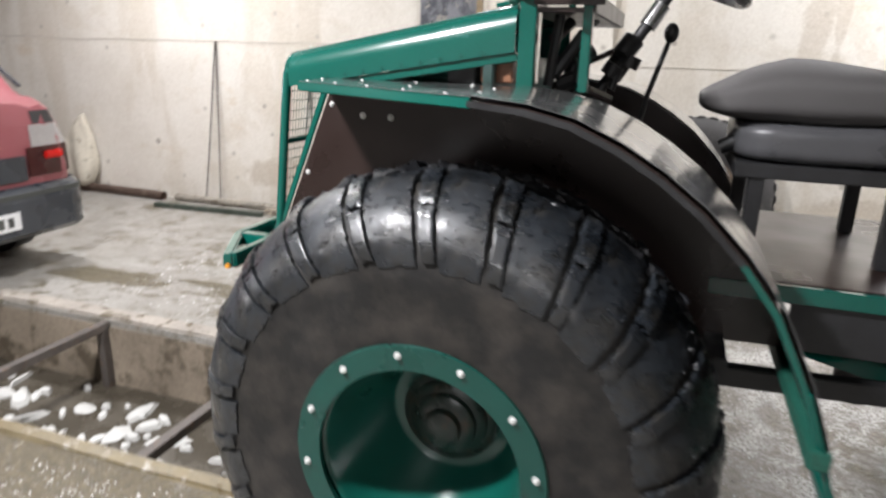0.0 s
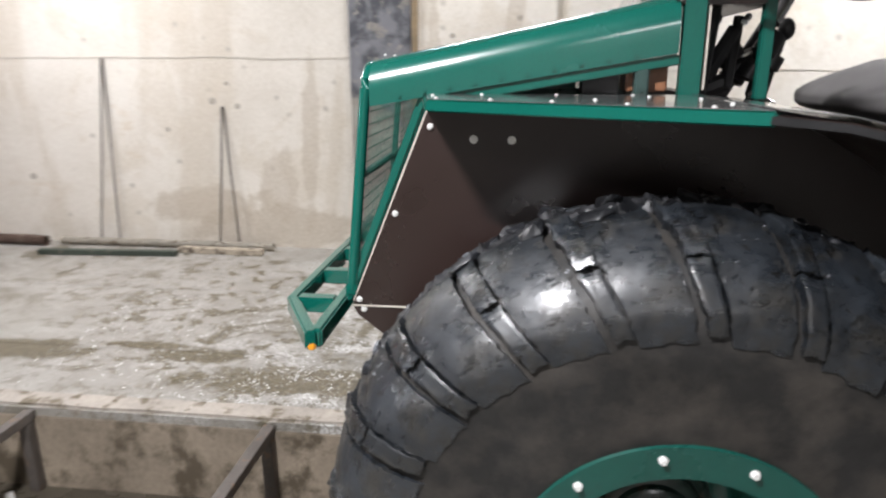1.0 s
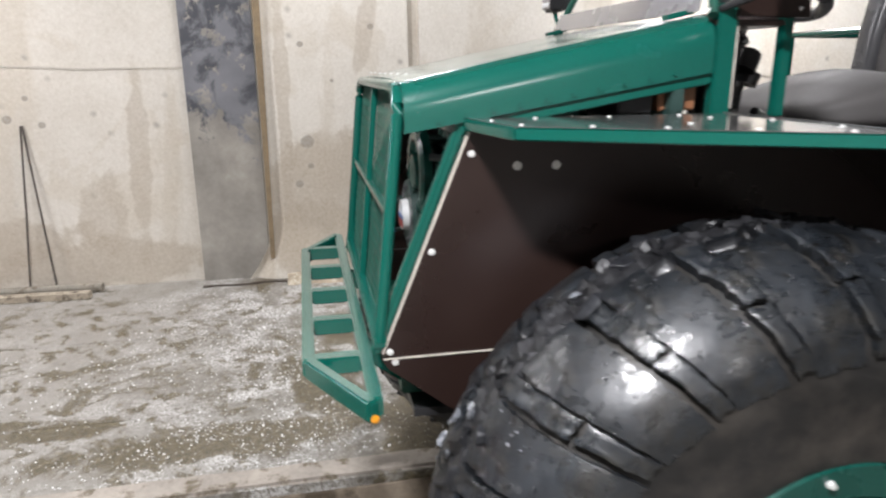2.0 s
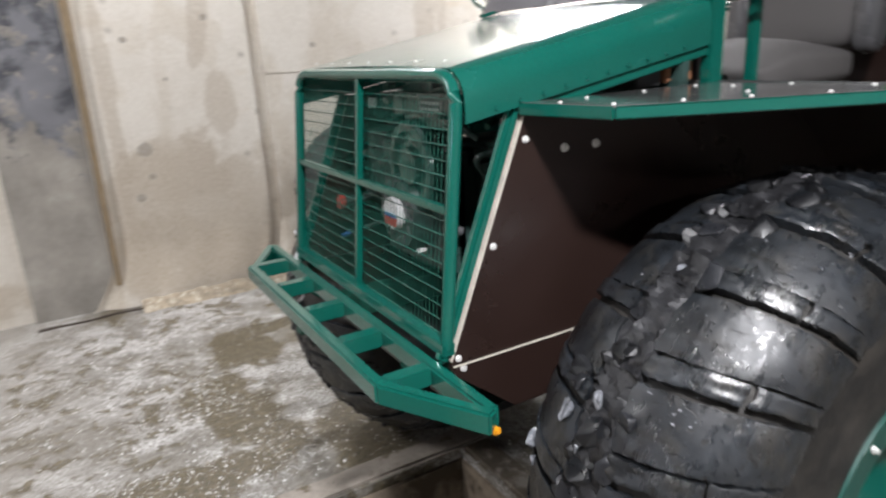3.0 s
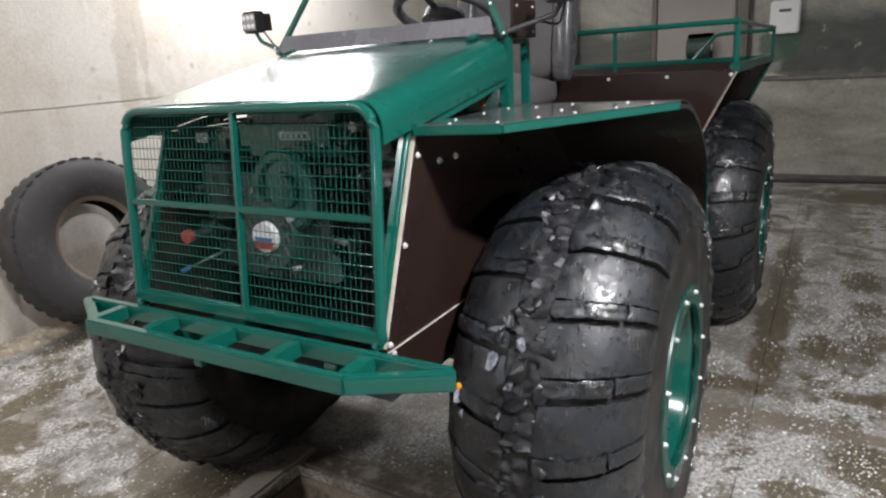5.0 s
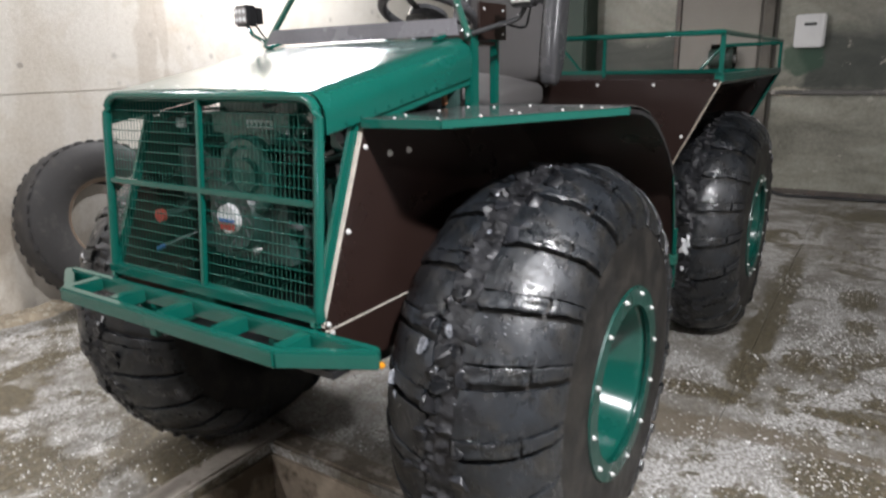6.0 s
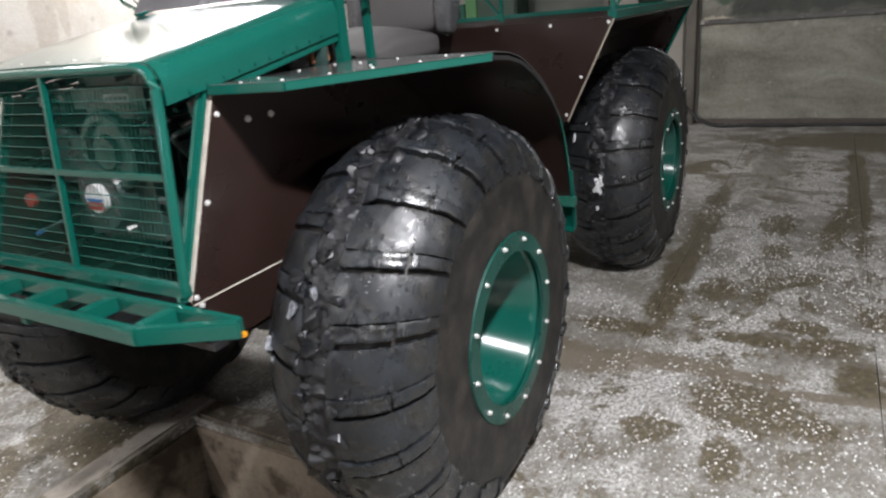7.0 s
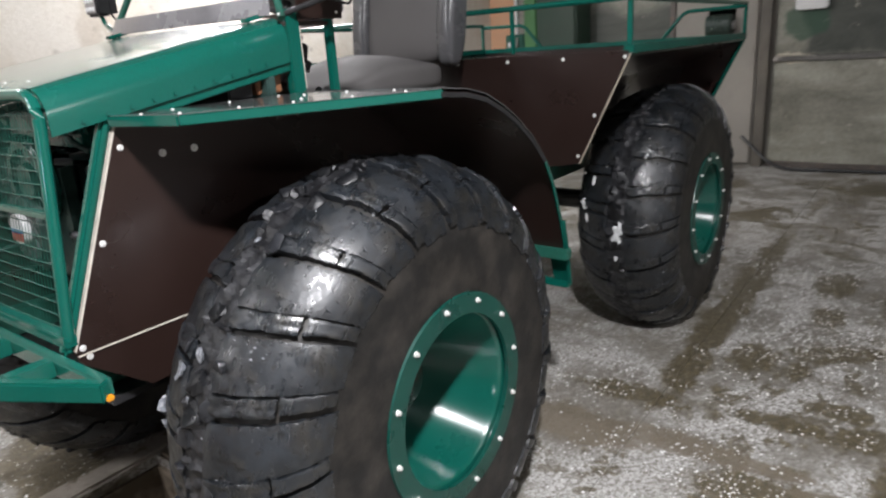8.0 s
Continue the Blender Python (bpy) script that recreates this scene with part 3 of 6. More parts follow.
def slab(bm, outline, thick, axis):
    """A flat plate: its outline in the two other axes, thickened along the axis from thick[0] to thick[1]."""
    def at(u, v, w):
        return {"x": (w, u, v), "y": (u, w, v), "z": (u, v, w)}[axis]
    a = [bm.verts.new(at(u, v, thick[0])) for u, v in outline]
    b = [bm.verts.new(at(u, v, thick[1])) for u, v in outline]
    bm.faces.new(a)
    bm.faces.new(b[::-1])
    for k in range(len(a)):
        bm.faces.new((a[k], b[k], b[(k + 1) % len(a)], a[(k + 1) % len(a)]))
    return bm


def sheet(bm, rows, thick=None):
    """A surface through rows of points; with thick, a vector or a function of the point, closed to a plate."""
    g = [[bm.verts.new(p) for p in row] for row in rows]
    for a, b in zip(g, g[1:]):
        for k in range(len(a) - 1):
            bm.faces.new((a[k], a[k + 1], b[k + 1], b[k]))
    if thick is not None:
        bmesh.ops.recalc_face_normals(bm, faces=bm.faces[:])
        bmesh.ops.solidify(bm, geom=bm.faces[:], thickness=thick)
    return bm


def spin(bm, profile, n, closed=False):
    """A turned body about the y axis from a profile of (y, r)."""
    rings = []
    for k in range(n):
        a = k * math.tau / n
        rings.append([bm.verts.new((r * math.sin(a), y, r * math.cos(a))) for y, r in profile])
    last = len(profile) if closed else len(profile) - 1
    for k in range(n):
        a, b = rings[k], rings[(k + 1) % n]
        for i in range(last):
            j = (i + 1) % len(profile)
            bm.faces.new((a[i], b[i], b[j], a[j]))
    return bm


def disc(bm, m, r0, r1, h, n=16):
    """A short cone or cylinder at m, standing along its z."""
    bmesh.ops.create_cone(bm, cap_ends=True, segments=n, radius1=r0, radius2=r1, depth=h, matrix=m @ Matrix.Translation((0, 0, h / 2)))
    return bm


def facing(p, n):
    """A pose at p whose z axis points along n."""
    return Matrix.Translation(p) @ Vector(n).to_track_quat("Z", "Y").to_matrix().to_4x4()


def bolt_mesh(r=0.008, h=0.007, material=STEEL):
    bm = bmesh.new()
    disc(bm, Matrix(), r * 1.35, r * 1.35, h * 0.2, 12)
    disc(bm, Matrix.Translation((0, 0, h * 0.2)), r, r * 0.92, h * 0.8, 6)
    return to_mesh(bm, "bolt", material, 30)


BIG_BOLT = bolt_mesh(0.0072, 0.008)
GREEN_BOLT = bolt_mesh(0.0040, 0.0035, HOOD_GREEN)
BOLT, SMALL_BOLT, NUT = bolt_mesh(0.0058, 0.006), bolt_mesh(0.0033, 0.0032), bolt_mesh(0.0058, 0.009)


# ---- the hall ----
X0, X1, Y0, Y1, TOP = -9.0, 6.9, -5.0, 5.72, 3.5
PIT_X0, PIT_X1, PIT_Y0, PIT_Y1, PIT_Z = -6.5, -0.12, 2.0, 2.97, -0.40


def build_floor():
    """Ground slab with the pit cut out and open joints between the cast strips."""
    bm = bmesh.new()
    xs = [X0 - 0.3, PIT_X0, PIT_X1, X1 + 0.3]
    ys = [Y0 - 0.3, PIT_Y0, PIT_Y1, Y1 + 0.3]
    gap = 0.0016
    for i in range(3):
        for j in range(3):
            if (i, j) == (1, 1):
                continue
            cuts = [ys[j]] + ([-1.5, -0.53, 0.425, 1.375] if j == 0 else [3.62, 4.6] if j == 2 else []) + [ys[j + 1]]
            for a, b in zip(cuts, cuts[1:]):
                box(bm, (xs[i], a + (gap if a != ys[j] else 0), -0.02), (xs[i + 1], b - (gap if b != ys[j + 1] else 0), 0))
            box(bm, (xs[i], ys[j], -0.25), (xs[i + 1], ys[j + 1], -0.0205))
    return solid("floor", bm, FLOOR, "wet dirty concrete floor strewn with pale grit", "floor", "structure", None)


build_floor()


bm = bmesh.new()
for lo, hi in (((PIT_X0, PIT_Y1 - 0.015, PIT_Z), (PIT_X1, PIT_Y1 + 0.1, -0.04)), ((PIT_X0, PIT_Y0 - 0.1, PIT_Z), (PIT_X1, PIT_Y0 + 0.015, -0.04)),
               ((PIT_X1 - 0.015, PIT_Y0 + 0.016, PIT_Z), (PIT_X1 + 0.1, PIT_Y1 - 0.016, -0.04)), ((PIT_X0 - 0.1, PIT_Y0 + 0.016, PIT_Z), (PIT_X0 + 0.015, PIT_Y1 - 0.016, -0.04))):
    box(bm, (lo[0], lo[1], lo[2] - 0.2), hi)
solid("pit_wall", bm, PIT_WALL, "stained plastered walls of the inspection pit", "pit", "structure", None)
solid("pit_floor", box(bmesh.new(), (PIT_X0, PIT_Y0, PIT_Z - 0.2), (PIT_X1, PIT_Y1, PIT_Z)), PIT_FLOOR, "wet dark pit floor with litter", "pit", "structure", None)


def uneven(bm, amount, scale, seed=0.0):
    for v in bm.verts:
        n = noise.noise_vector(v.co * scale + Vector((seed, seed, seed)))
        v.co += n * amount
    return bm


def lip(name, lo, hi, cuts, material=KERB):
    bm = box(bmesh.new(), lo, hi, 0.012)
    long = [e for e in bm.edges if abs((e.verts[0].co - e.verts[1].co).dot(Vector((1, 0, 0) if hi[0] - lo[0] > hi[1] - lo[1] else (0, 1, 0)))) > 0.3]
    bmesh.ops.subdivide_edges(bm, edges=long, cuts=cuts, use_grid_fill=True)
    uneven(bm, 0.008, 5)
    return solid(name, bm, material, "chipped concrete lip along the inspection pit", "kerb", "structure", 40)


lip("trim_pit_far", (PIT_X0, PIT_Y1 + 0.004, -0.06), (PIT_X1 + 0.13, PIT_Y1 + 0.13, 0.014), 60)
lip("trim_pit_near", (PIT_X0, PIT_Y0 - 0.085, -0.06), (PIT_X1 + 0.07, PIT_Y0 - 0.004, 0.012), 60, MUDDY)
lip("trim_pit_end", (PIT_X1 + 0.004, PIT_Y0 + 0.004, -0.06), (PIT_X1 + 0.13, PIT_Y1 - 0.004, 0.012), 26, MUDDY_LIP)

for x in (-1.32, -2.45, -3.9):
    bm = bar(bmesh.new(), (x, PIT_Y0 + 0.003, -0.03), (x, PIT_Y1 - 0.003, -0.03), 0.05, 0.045)
    bar(bm, (x, PIT_Y1 - 0.04, PIT_Z), (x, PIT_Y1 - 0.04, -0.055), 0.05, 0.045, (0, 1, 0))
    bar(bm, (x, PIT_Y0 + 0.04, PIT_Z), (x, PIT_Y0 + 0.04, -0.055), 0.05, 0.045, (0, 1, 0))
    solid("pit_brace", bm, RUSTY, "rusty steel brace across the inspection pit", "brace", group="pit braces")

rng = random.Random(5)
for k in range(110):
    x = rng.uniform(-3.6, -0.9)
    y = rng.uniform(PIT_Y0 + 0.12, PIT_Y1 - 0.12)
    bm = bmesh.new()
    n = rng.randint(6, 9)
    a, b = 0.025 + 0.10 * rng.random() ** 2.5, 0.018 + 0.05 * rng.random() ** 2.5
    turn = rng.uniform(0, 3.1)
    ring = []
    for i in range(n):
        t = i * math.tau / n
        u, v = a * math.cos(t) * rng.uniform(0.7, 1.2), b * math.sin(t) * rng.uniform(0.7, 1.2)
        ring.append((x + u * math.cos(turn) - v * math.sin(turn), y + u * math.sin(turn) + v * math.cos(turn)))
    slab(bm, ring, (PIT_Z - 0.002, PIT_Z + rng.uniform(0.008, 0.03)), "z")
    top = max(v.co.z for v in bm.verts)
    for v in bm.verts:
        if v.co.z > top - 1e-4:
            v.co.x += (x - v.co.x) * 0.25
            v.co.y += (y - v.co.y) * 0.25
    solid("litter", bm, PAPER, "crumpled white scrap lying on the pit floor", "litter", group="litter in the pit", smooth=50)


def hole_wall(name, lo, hi, material, label):
    return solid(name, box(bmesh.new(), lo, hi), material, label, "wall", "structure", None)


hole_wall("wall_north", (X0, Y1, -0.1), (0.04, Y1 + 0.3, TOP), WALL, "cream concrete wall with brown water stains")
hole_wall("wall_north_2", (0.04, Y1 - 0.06, -0.1), (X1, Y1 + 0.3, TOP), WALL, "cream concrete wall with brown water stains")
# West, south and ceiling are out of view; tones set to steer bounced light
hole_wall("wall_west_unseen", (X0 - 0.3, Y0, -0.1), (X0, Y1 + 0.3, TOP), SIDE_WALL, "unseen grey end wall closing the hall")
hole_wall("wall_south_unseen", (X0 - 0.3, Y0 - 0.3, -0.1), (X1, Y0, TOP), SOUTH_WALL, "unseen pale side wall, toned to bounce light")
solid("ceiling", box(bmesh.new(), (X0 - 0.3, Y0 - 0.3, TOP), (X1 + 0.3, Y1 + 0.3, TOP + 0.2)), CEILING, "unseen grey ceiling closing the hall", "ceiling", "structure", None)
hole_wall("wall_east", (X1, Y0, -0.1), (X1 + 0.3, Y1 + 0.3, TOP), BACK_WALL, "grey end wall behind the gate")

# joint and seams of the north wall
bm = bmesh.new()
last = None
pts = [(X0 + 0.2 + 0.25 * k, 1.55 + 0.03 * noise.noise(Vector((k * 0.4, 3.1, 0)))) for k in range(34)]
for (x, z), (x2, z2) in zip(pts, pts[1:]):
    bar(bm, (x, Y1 - 0.001, z), (x2, Y1 - 0.001, z2), 0.006, 0.010 + 0.006 * abs(noise.noise(Vector((x, 0, 7)))), bevel=0)
for k in range(27):
    x = 0.02 + 0.25 * k
    bar(bm, (x, Y1 - 0.061, 1.45 + 0.02 * noise.noise(Vector((k * 0.4, 8.1, 0)))), (x + 0.25, Y1 - 0.061, 1.45 + 0.02 * noise.noise(Vector((k * 0.4 + 0.4, 8.1, 0)))), 0.004, 0.004, bevel=0)
solid("trim_wall_joint", bm, surface("grey_joint_mortar", (0.52, 0.48, 0.42), 0.9, scale=6), "uneven dark horizontal joint of the concrete wall", "joint", "structure", None)

# painted pilaster with a narrow brown strip beside it, for the sheet's hem
solid("trim_pilaster", box(bmesh.new(), (-1.61, Y1 - 0.03, 0.0), (-1.13, Y1 + 0.02, TOP - 0.01)), COLUMN, "peeling blue-grey painted strip on the wall, bare below", "pilaster", "structure", None)
bm = bmesh.new()
sheet(bm, [[(-1.115 - 0.02 * (0.3 - z if z < 0.3 else 0), Y1 - 0.060, z), (-1.062 - 0.012 * max(0, 2.2 - z), Y1 - 0.060, z)] for z in (0.16, 0.5, 1.1, 1.8, 2.6, 3.4)], 0.02)
solid("board", bm, WOOD, "narrow brown strip at the edge of the wall sheet", "board", smooth=None)

# rods and laths by the wall
for x, z, dx in ((-3.68, 1.55, -0.16), (-2.69, 1.17, -0.08)):
    for far in (0.0, 1.0):
        bm = rod(bmesh.new(), [(x + dx + 0.17 * far, Y1 - 0.10, 0.06), (x + dx * 0.5 + 0.09 * far, Y1 - 0.055, z * 0.5), (x + 0.01 * far, Y1 - 0.012, z)], 0.007, 7)
        solid("lath", bm, RUSTY, "thin rusty rod leaning on the concrete wall", "rod", group="rods by the wall")

bm = rod(bmesh.new(), [(-6.1, Y1 - 0.10, 0.047), (-4.30, Y1 - 0.17, 0.045)], 0.042, 18, False)
bmesh.ops.solidify(bm, geom=bm.faces[:], thickness=0.006)
solid("pipe", bm, surface("dirty_brown_pipe", (0.17, 0.115, 0.09), 0.6, vary=0.3, scale=8, dirt=(0.30, 0.25, 0.20)), "dirty brown pipe with an open end lying along the wall", "pipe")
tube = rod(bmesh.new(), [(-4.20, Y1 - 0.105, 0.034), (-3.3, Y1 - 0.11, 0.036), (-2.29, Y1 - 0.125, 0.034)], 0.032, 16, False)
bmesh.ops.solidify(tube, geom=tube.faces[:], thickness=0.005)
solid("pipe", tube, surface("whitewashed_pipe", (0.50, 0.46, 0.39), 0.6, vary=0.25, scale=9, dirt=(0.25, 0.20, 0.14), dirt_at=(0.54, 0.66)), "thin pale pipe lying along the foot of the wall", "pipe")
solid("floor_lath", bar(bmesh.new(), (-4.18, 5.30, 0.022), (-3.03, 5.37, 0.022), 0.06, 0.042), surface("dark_greenish_steel", (0.040, 0.052, 0.040), 0.5, vary=0.4, scale=9, dirt=(0.16, 0.15, 0.12)), "dark greenish steel bar lying on the floor", "bar", group="offcuts along the wall")
bm = bar(bmesh.new(), (-3.06, 5.485, 0.024), (-2.34, 5.465, 0.024), 0.075, 0.046)
solid("floor_lath", bm, surface("dirty_weathered_timber", (0.36, 0.31, 0.24), 0.8, vary=0.35, scale=10, dirt=(0.10, 0.08, 0.06), dirt_at=(0.50, 0.62)), "dirty pale timber batten lying along the wall", "batten", group="offcuts along the wall")
solid("kerb", uneven(box(bmesh.new(), (-6.6, Y1 - 0.16, -0.02), (-4.45, Y1 - 0.02, 0.06), 0.02), 0.008, 6), KERB, "dirt heaped along the foot of the wall", "debris", "structure")

# crumbled plaster heaped at the wall foot
rows = []
for k in range(110):
    x = -1.0 + k * 0.0165
    wide = 0.15 + 0.07 * noise.noise(Vector((x * 3, 0, 0)))
    row = []
    for j in range(9):
        u = j / 8
        n = noise.noise(Vector((x * 9, u * 3, 1))) + 0.7 * noise.noise(Vector((x * 26, u * 9, 4))) + 0.5 * noise.noise(Vector((x * 60, u * 20, 7)))
        row.append((x, Y1 - 0.16 - wide * (1 - u), -0.006 + (0.012 + 0.05 * u ** 1.5 + 0.022 * n) * min(1, 3 * u)))
    rows.append(row)
solid("debris", sheet(bmesh.new(), rows), surface("crumbled_plaster", (0.34, 0.285, 0.21), 0.9, vary=0.45, scale=14, grain=70, relief=0.6, depth=0.006, dirt=(0.50, 0.45, 0.36), dirt_at=(0.52, 0.60)), "pale crumbled plaster heaped at the wall foot", "debris", "stuff")


def hung_sheet():
    """A stiff stained sheet over the wall between the pilaster and the groove, creased at both edges and kicked out at the floor."""
    rows = []
    for k in range(46):
        z = 0.004 + 3.46 * (k / 45) ** 1.6
        row = []
        for i in range(44):
            u = i / 43
            kick = max(0, 1 - z / (0.42 + 0.12 * noise.noise(Vector((u * 5, 3.3, 0))))) ** 1.6
            x = -1.085 + 1.080 * u - 0.20 * kick * max(0, 1 - u * 3.5) - 0.14 * kick * max(0, 4.5 * u - 3.5)
            crease = 0.030 * math.exp(-((u - 0.035) / 0.03) ** 2) + 0.045 * max(0, (u - 0.955) / 0.045)
            wave = 0.010 * math.sin(u * 9.0 + 0.7 * z) + 0.012 * noise.noise(Vector((u * 3.0, z * 0.8, 1.7)))
            fold = 0.022 * max(0, noise.noise(Vector((u * 7.0, z * 1.5, 5.1)))) * max(0, 1 - z / 0.9)
            row.append((x, Y1 - 0.052 + crease - wave - fold - 0.075 * kick * (0.6 + 0.6 * noise.noise(Vector((u * 8, 0.4, 2.2)))), z))
        rows.append(row)
    return solid("trim_wall_sheet", sheet(bmesh.new(), rows, 0.004), WALL, "stained sheet hanging over the wall, creased and kicked out at the floor", "sheet", "structure", 60)


hung_sheet()
# loose flap at the foot of the groove
rows = []
for k in range(8):
    z = 0.004 + 0.06 * k
    f = (1 - k / 7.5) ** 1.2
    rows.append([(0.03 - 0.10 * f, Y1 - 0.075 - 0.03 * f, z), (0.06 - 0.03 * f, Y1 - 0.085 - 0.09 * f, z), (0.13, Y1 - 0.072 - 0.06 * f, z), (0.22, Y1 - 0.066, z)])
solid("trim_wall_flap", sheet(bmesh.new(), rows, 0.004), WALL, "curled flap of the wall sheet at the floor", "sheet", "structure", 60)
# low dark bars standing in for the shaded gap along the wall foot
bm = bmesh.new()
for k in range(40):
    x = -1.60 + 0.072 * k
    y = Y1 - 0.19 + 0.04 * noise.noise(Vector((x * 4, 0, 2)))
    h = 0.010 + 0.010 * abs(noise.noise(Vector((x * 9, 2, 0))))
    bar(bm, (x, y, h / 2), (x + 0.075, Y1 - 0.19 + 0.04 * noise.noise(Vector((x * 4 + 0.29, 0, 2))), h / 2), 0.018 + 0.02 * abs(noise.noise(Vector((x * 6, 5, 1)))), h, (0, 0, 1), 0.002)
solid("trim_wall_seam", bm, POST_BROWN, "dark bars drawn for the shaded crack along the wall foot", "seam", "structure", None)

# the gate behind
gate = thing("gate", "grey sheet-metal gate with a dark upper part", "gate", (X1, 0, 0), kind="structure")
for k in range(2):
    y1 = 2.05 - k * 2.8
    part("panel", uneven(box(bmesh.new(), (X1 - 0.06, y1 - 2.79, 0.03), (X1 - 0.004, y1, 1.14), 0.012), 0.004, 2.0), GATE, gate)
    part("panel", box(bmesh.new(), (X1 - 0.05, y1 - 2.79, 1.19), (X1 - 0.004, y1, 2.9), 0.006), GATE, gate, "upper panel with a ragged dark band of painted-in reflection and dirt")
part("rail", box(bmesh.new(), (X1 - 0.10, -3.5, 1.14), (X1 - 0.05, 2.05, 1.19), 0.008), LEDGE, gate, "chipped pale ledge between the panels")
part("rail", box(bmesh.new(), (X1 - 0.09, -3.5, 0.0), (X1 - 0.062, 2.05, 0.06), 0.008), RUSTY, gate)
solid("post", box(bmesh.new(), (X1 - 0.14, 2.085, 0), (X1 + 0.0, 2.19, TOP), 0.01), GATE_POST, "brown steel post beside the gate", "post", "structure")

wb = thing("switch_box", "white plastic switch box on the gate", "switch box", (X1 - 0.08, 1.72, 1.82))
part("housing", box(bmesh.new(), (X1 - 0.14, 1.57, 1.65), (X1 - 0.05, 1.87, 2.0), 0.015), WHITE_PLASTIC, wb)
part("slot", box(bmesh.new(), (X1 - 0.148, 1.66, 1.88), (X1 - 0.138, 1.78, 1.91), 0.002), GATE_DARK, wb, "dark slot")

# beside the gate: grey doors, a green cabinet, a peach door, a motor on the wall
d1 = thing("door_1", "pale grey sheet-metal double door in the end wall", "door", (X1, 3.2, 0), kind="structure")
for y0, y1, mt in ((2.24, 3.12, BACK_WALL), (3.18, 4.20, GATE)):
    part("leaf", box(bmesh.new(), (X1 - 0.05, y0, 0.02), (X1 - 0.004, y1, 2.4), 0.008), mt, d1)
    part("mid_rail", box(bmesh.new(), (X1 - 0.065, y0 + 0.03, 1.25), (X1 - 0.048, y1 - 0.03, 1.31), 0.004), mt, d1)
part("jamb", box(bmesh.new(), (X1 - 0.08, 3.122, 0), (X1 - 0.004, 3.178, 2.5), 0.006), RUSTY, d1, "brown door jamb")
part("lintel", box(bmesh.new(), (X1 - 0.09, 2.30, 2.404), (X1 - 0.004, 4.22, 2.55), 0.006), GATE_DARK, d1)
cab = thing("cabinet", "tall dark green steel cabinet at the end wall", "cabinet", (X1 - 0.3, 4.5, 0))
part("body", box(bmesh.new(), (X1 - 0.45, 4.18, 0.05), (X1 - 0.005, 4.72, 2.5), 0.01), COLUMN_GREEN, cab)
part("door", box(bmesh.new(), (X1 - 0.475, 4.20, 0.08), (X1 - 0.452, 4.70, 2.46), 0.006), COLUMN_GREEN, cab)
part("foot", box(bmesh.new(), (X1 - 0.43, 4.22, 0.0), (X1 - 0.03, 4.68, 0.05)), BLACK_STEEL, cab)
lk = thing("locker", "narrow light green steel locker beside the dark cabinet", "locker", (X1 - 0.2, 4.85, 0))
part("body", box(bmesh.new(), (X1 - 0.40, 4.74, 0.0), (X1 - 0.005, 4.93, 2.4), 0.01), LIGHT_GREEN, lk)
part("door", box(bmesh.new(), (X1 - 0.42, 4.755, 0.05), (X1 - 0.402, 4.915, 2.36), 0.004), LIGHT_GREEN, lk)
bx = thing("machine_box", "low green steel machine box with bright spots for highlights", "machine box", (X1 - 0.2, 5.08, 0))
part("body", box(bmesh.new(), (X1 - 0.40, 4.94, 0.0), (X1 - 0.005, 5.21, 1.62), 0.012), DARK_GREEN, bx)
# Handle and knob are added to show the white highlights on the box
part("handle", rod(bmesh.new(), [(X1 - 0.43, 5.02, 1.46), (X1 - 0.43, 5.02, 1.58)], 0.018), CHROME, bx, "bright steel handle standing in for a highlight")
part("knob", rod(bmesh.new(), [(X1 - 0.44, 5.12, 1.50), (X1 - 0.40, 5.12, 1.50)], 0.035, 14), WHITE_PLASTIC, bx, "round white knob standing in for a highlight")
d2 = thing("door_2", "peach painted wooden door in the end wall", "door", (X1, 5.45, 0), kind="structure")
part("leaf", box(bmesh.new(), (X1 - 0.05, 5.27, 0.01), (X1 - 0.004, 5.655, 2.15), 0.006), PEACH, d2)
part("frame", box(bmesh.new(), (X1 - 0.06, 5.225, 0), (X1 - 0.004, 5.268, 2.22), 0.006), WHITE_PLASTIC, d2, "white door frame")
mt = thing("motor", "dark green electric motor fixed to the end wall", "motor", (X1 - 0.14, 2.6, 1.55))
part("casing", rod(bmesh.new(), [(X1 - 0.14, 2.48, 1.55), (X1 - 0.14, 2.74, 1.55)], 0.11, 20), MOTOR, mt)
for k in range(5):
    part("cooling_rib", spin(bmesh.new(), [(0, 0.108), (0, 0.122), (0.012, 0.122), (0.012, 0.108)], 20, True), MOTOR, mt, "", 30, Matrix.Translation((X1 - 0.14, 2.50 + 0.05 * k, 1.55)))
part("shaft_cap", rod(bmesh.new(), [(X1 - 0.14, 2.45, 1.55), (X1 - 0.14, 2.485, 1.55)], 0.05, 16), ALLOY, mt)
part("bracket", box(bmesh.new(), (X1 - 0.05, 2.46, 1.38), (X1 - 0.004, 2.76, 1.72), 0.004), GATE_DARK, mt)
bm = bmesh.new()
for k, (y, w) in enumerate(((0.56, 0.03), (0.46, 0.07))):
    box(bm, (X1 - 0.055, y - w / 2, 1.50), (X1 - 0.0505, y + w / 2, 1.64))
solid("sign", bm, WHITE_PLASTIC, "pale painted marks on the dark gate panel", "sign", smooth=None)
solid("cable", rod(bmesh.new(), bent([(X1 - 0.2, 2.3, 0.35), (X1 - 0.35, 1.9, 0.02), (X1 - 0.25, 1.2, 0.018), (X1 - 0.16, -0.6, 0.018), (X1 - 0.16, -2.5, 0.018)], 0.2, 8), 0.018, 8), BLACK_STEEL, "black cable lying along the foot of the gate", "cable")

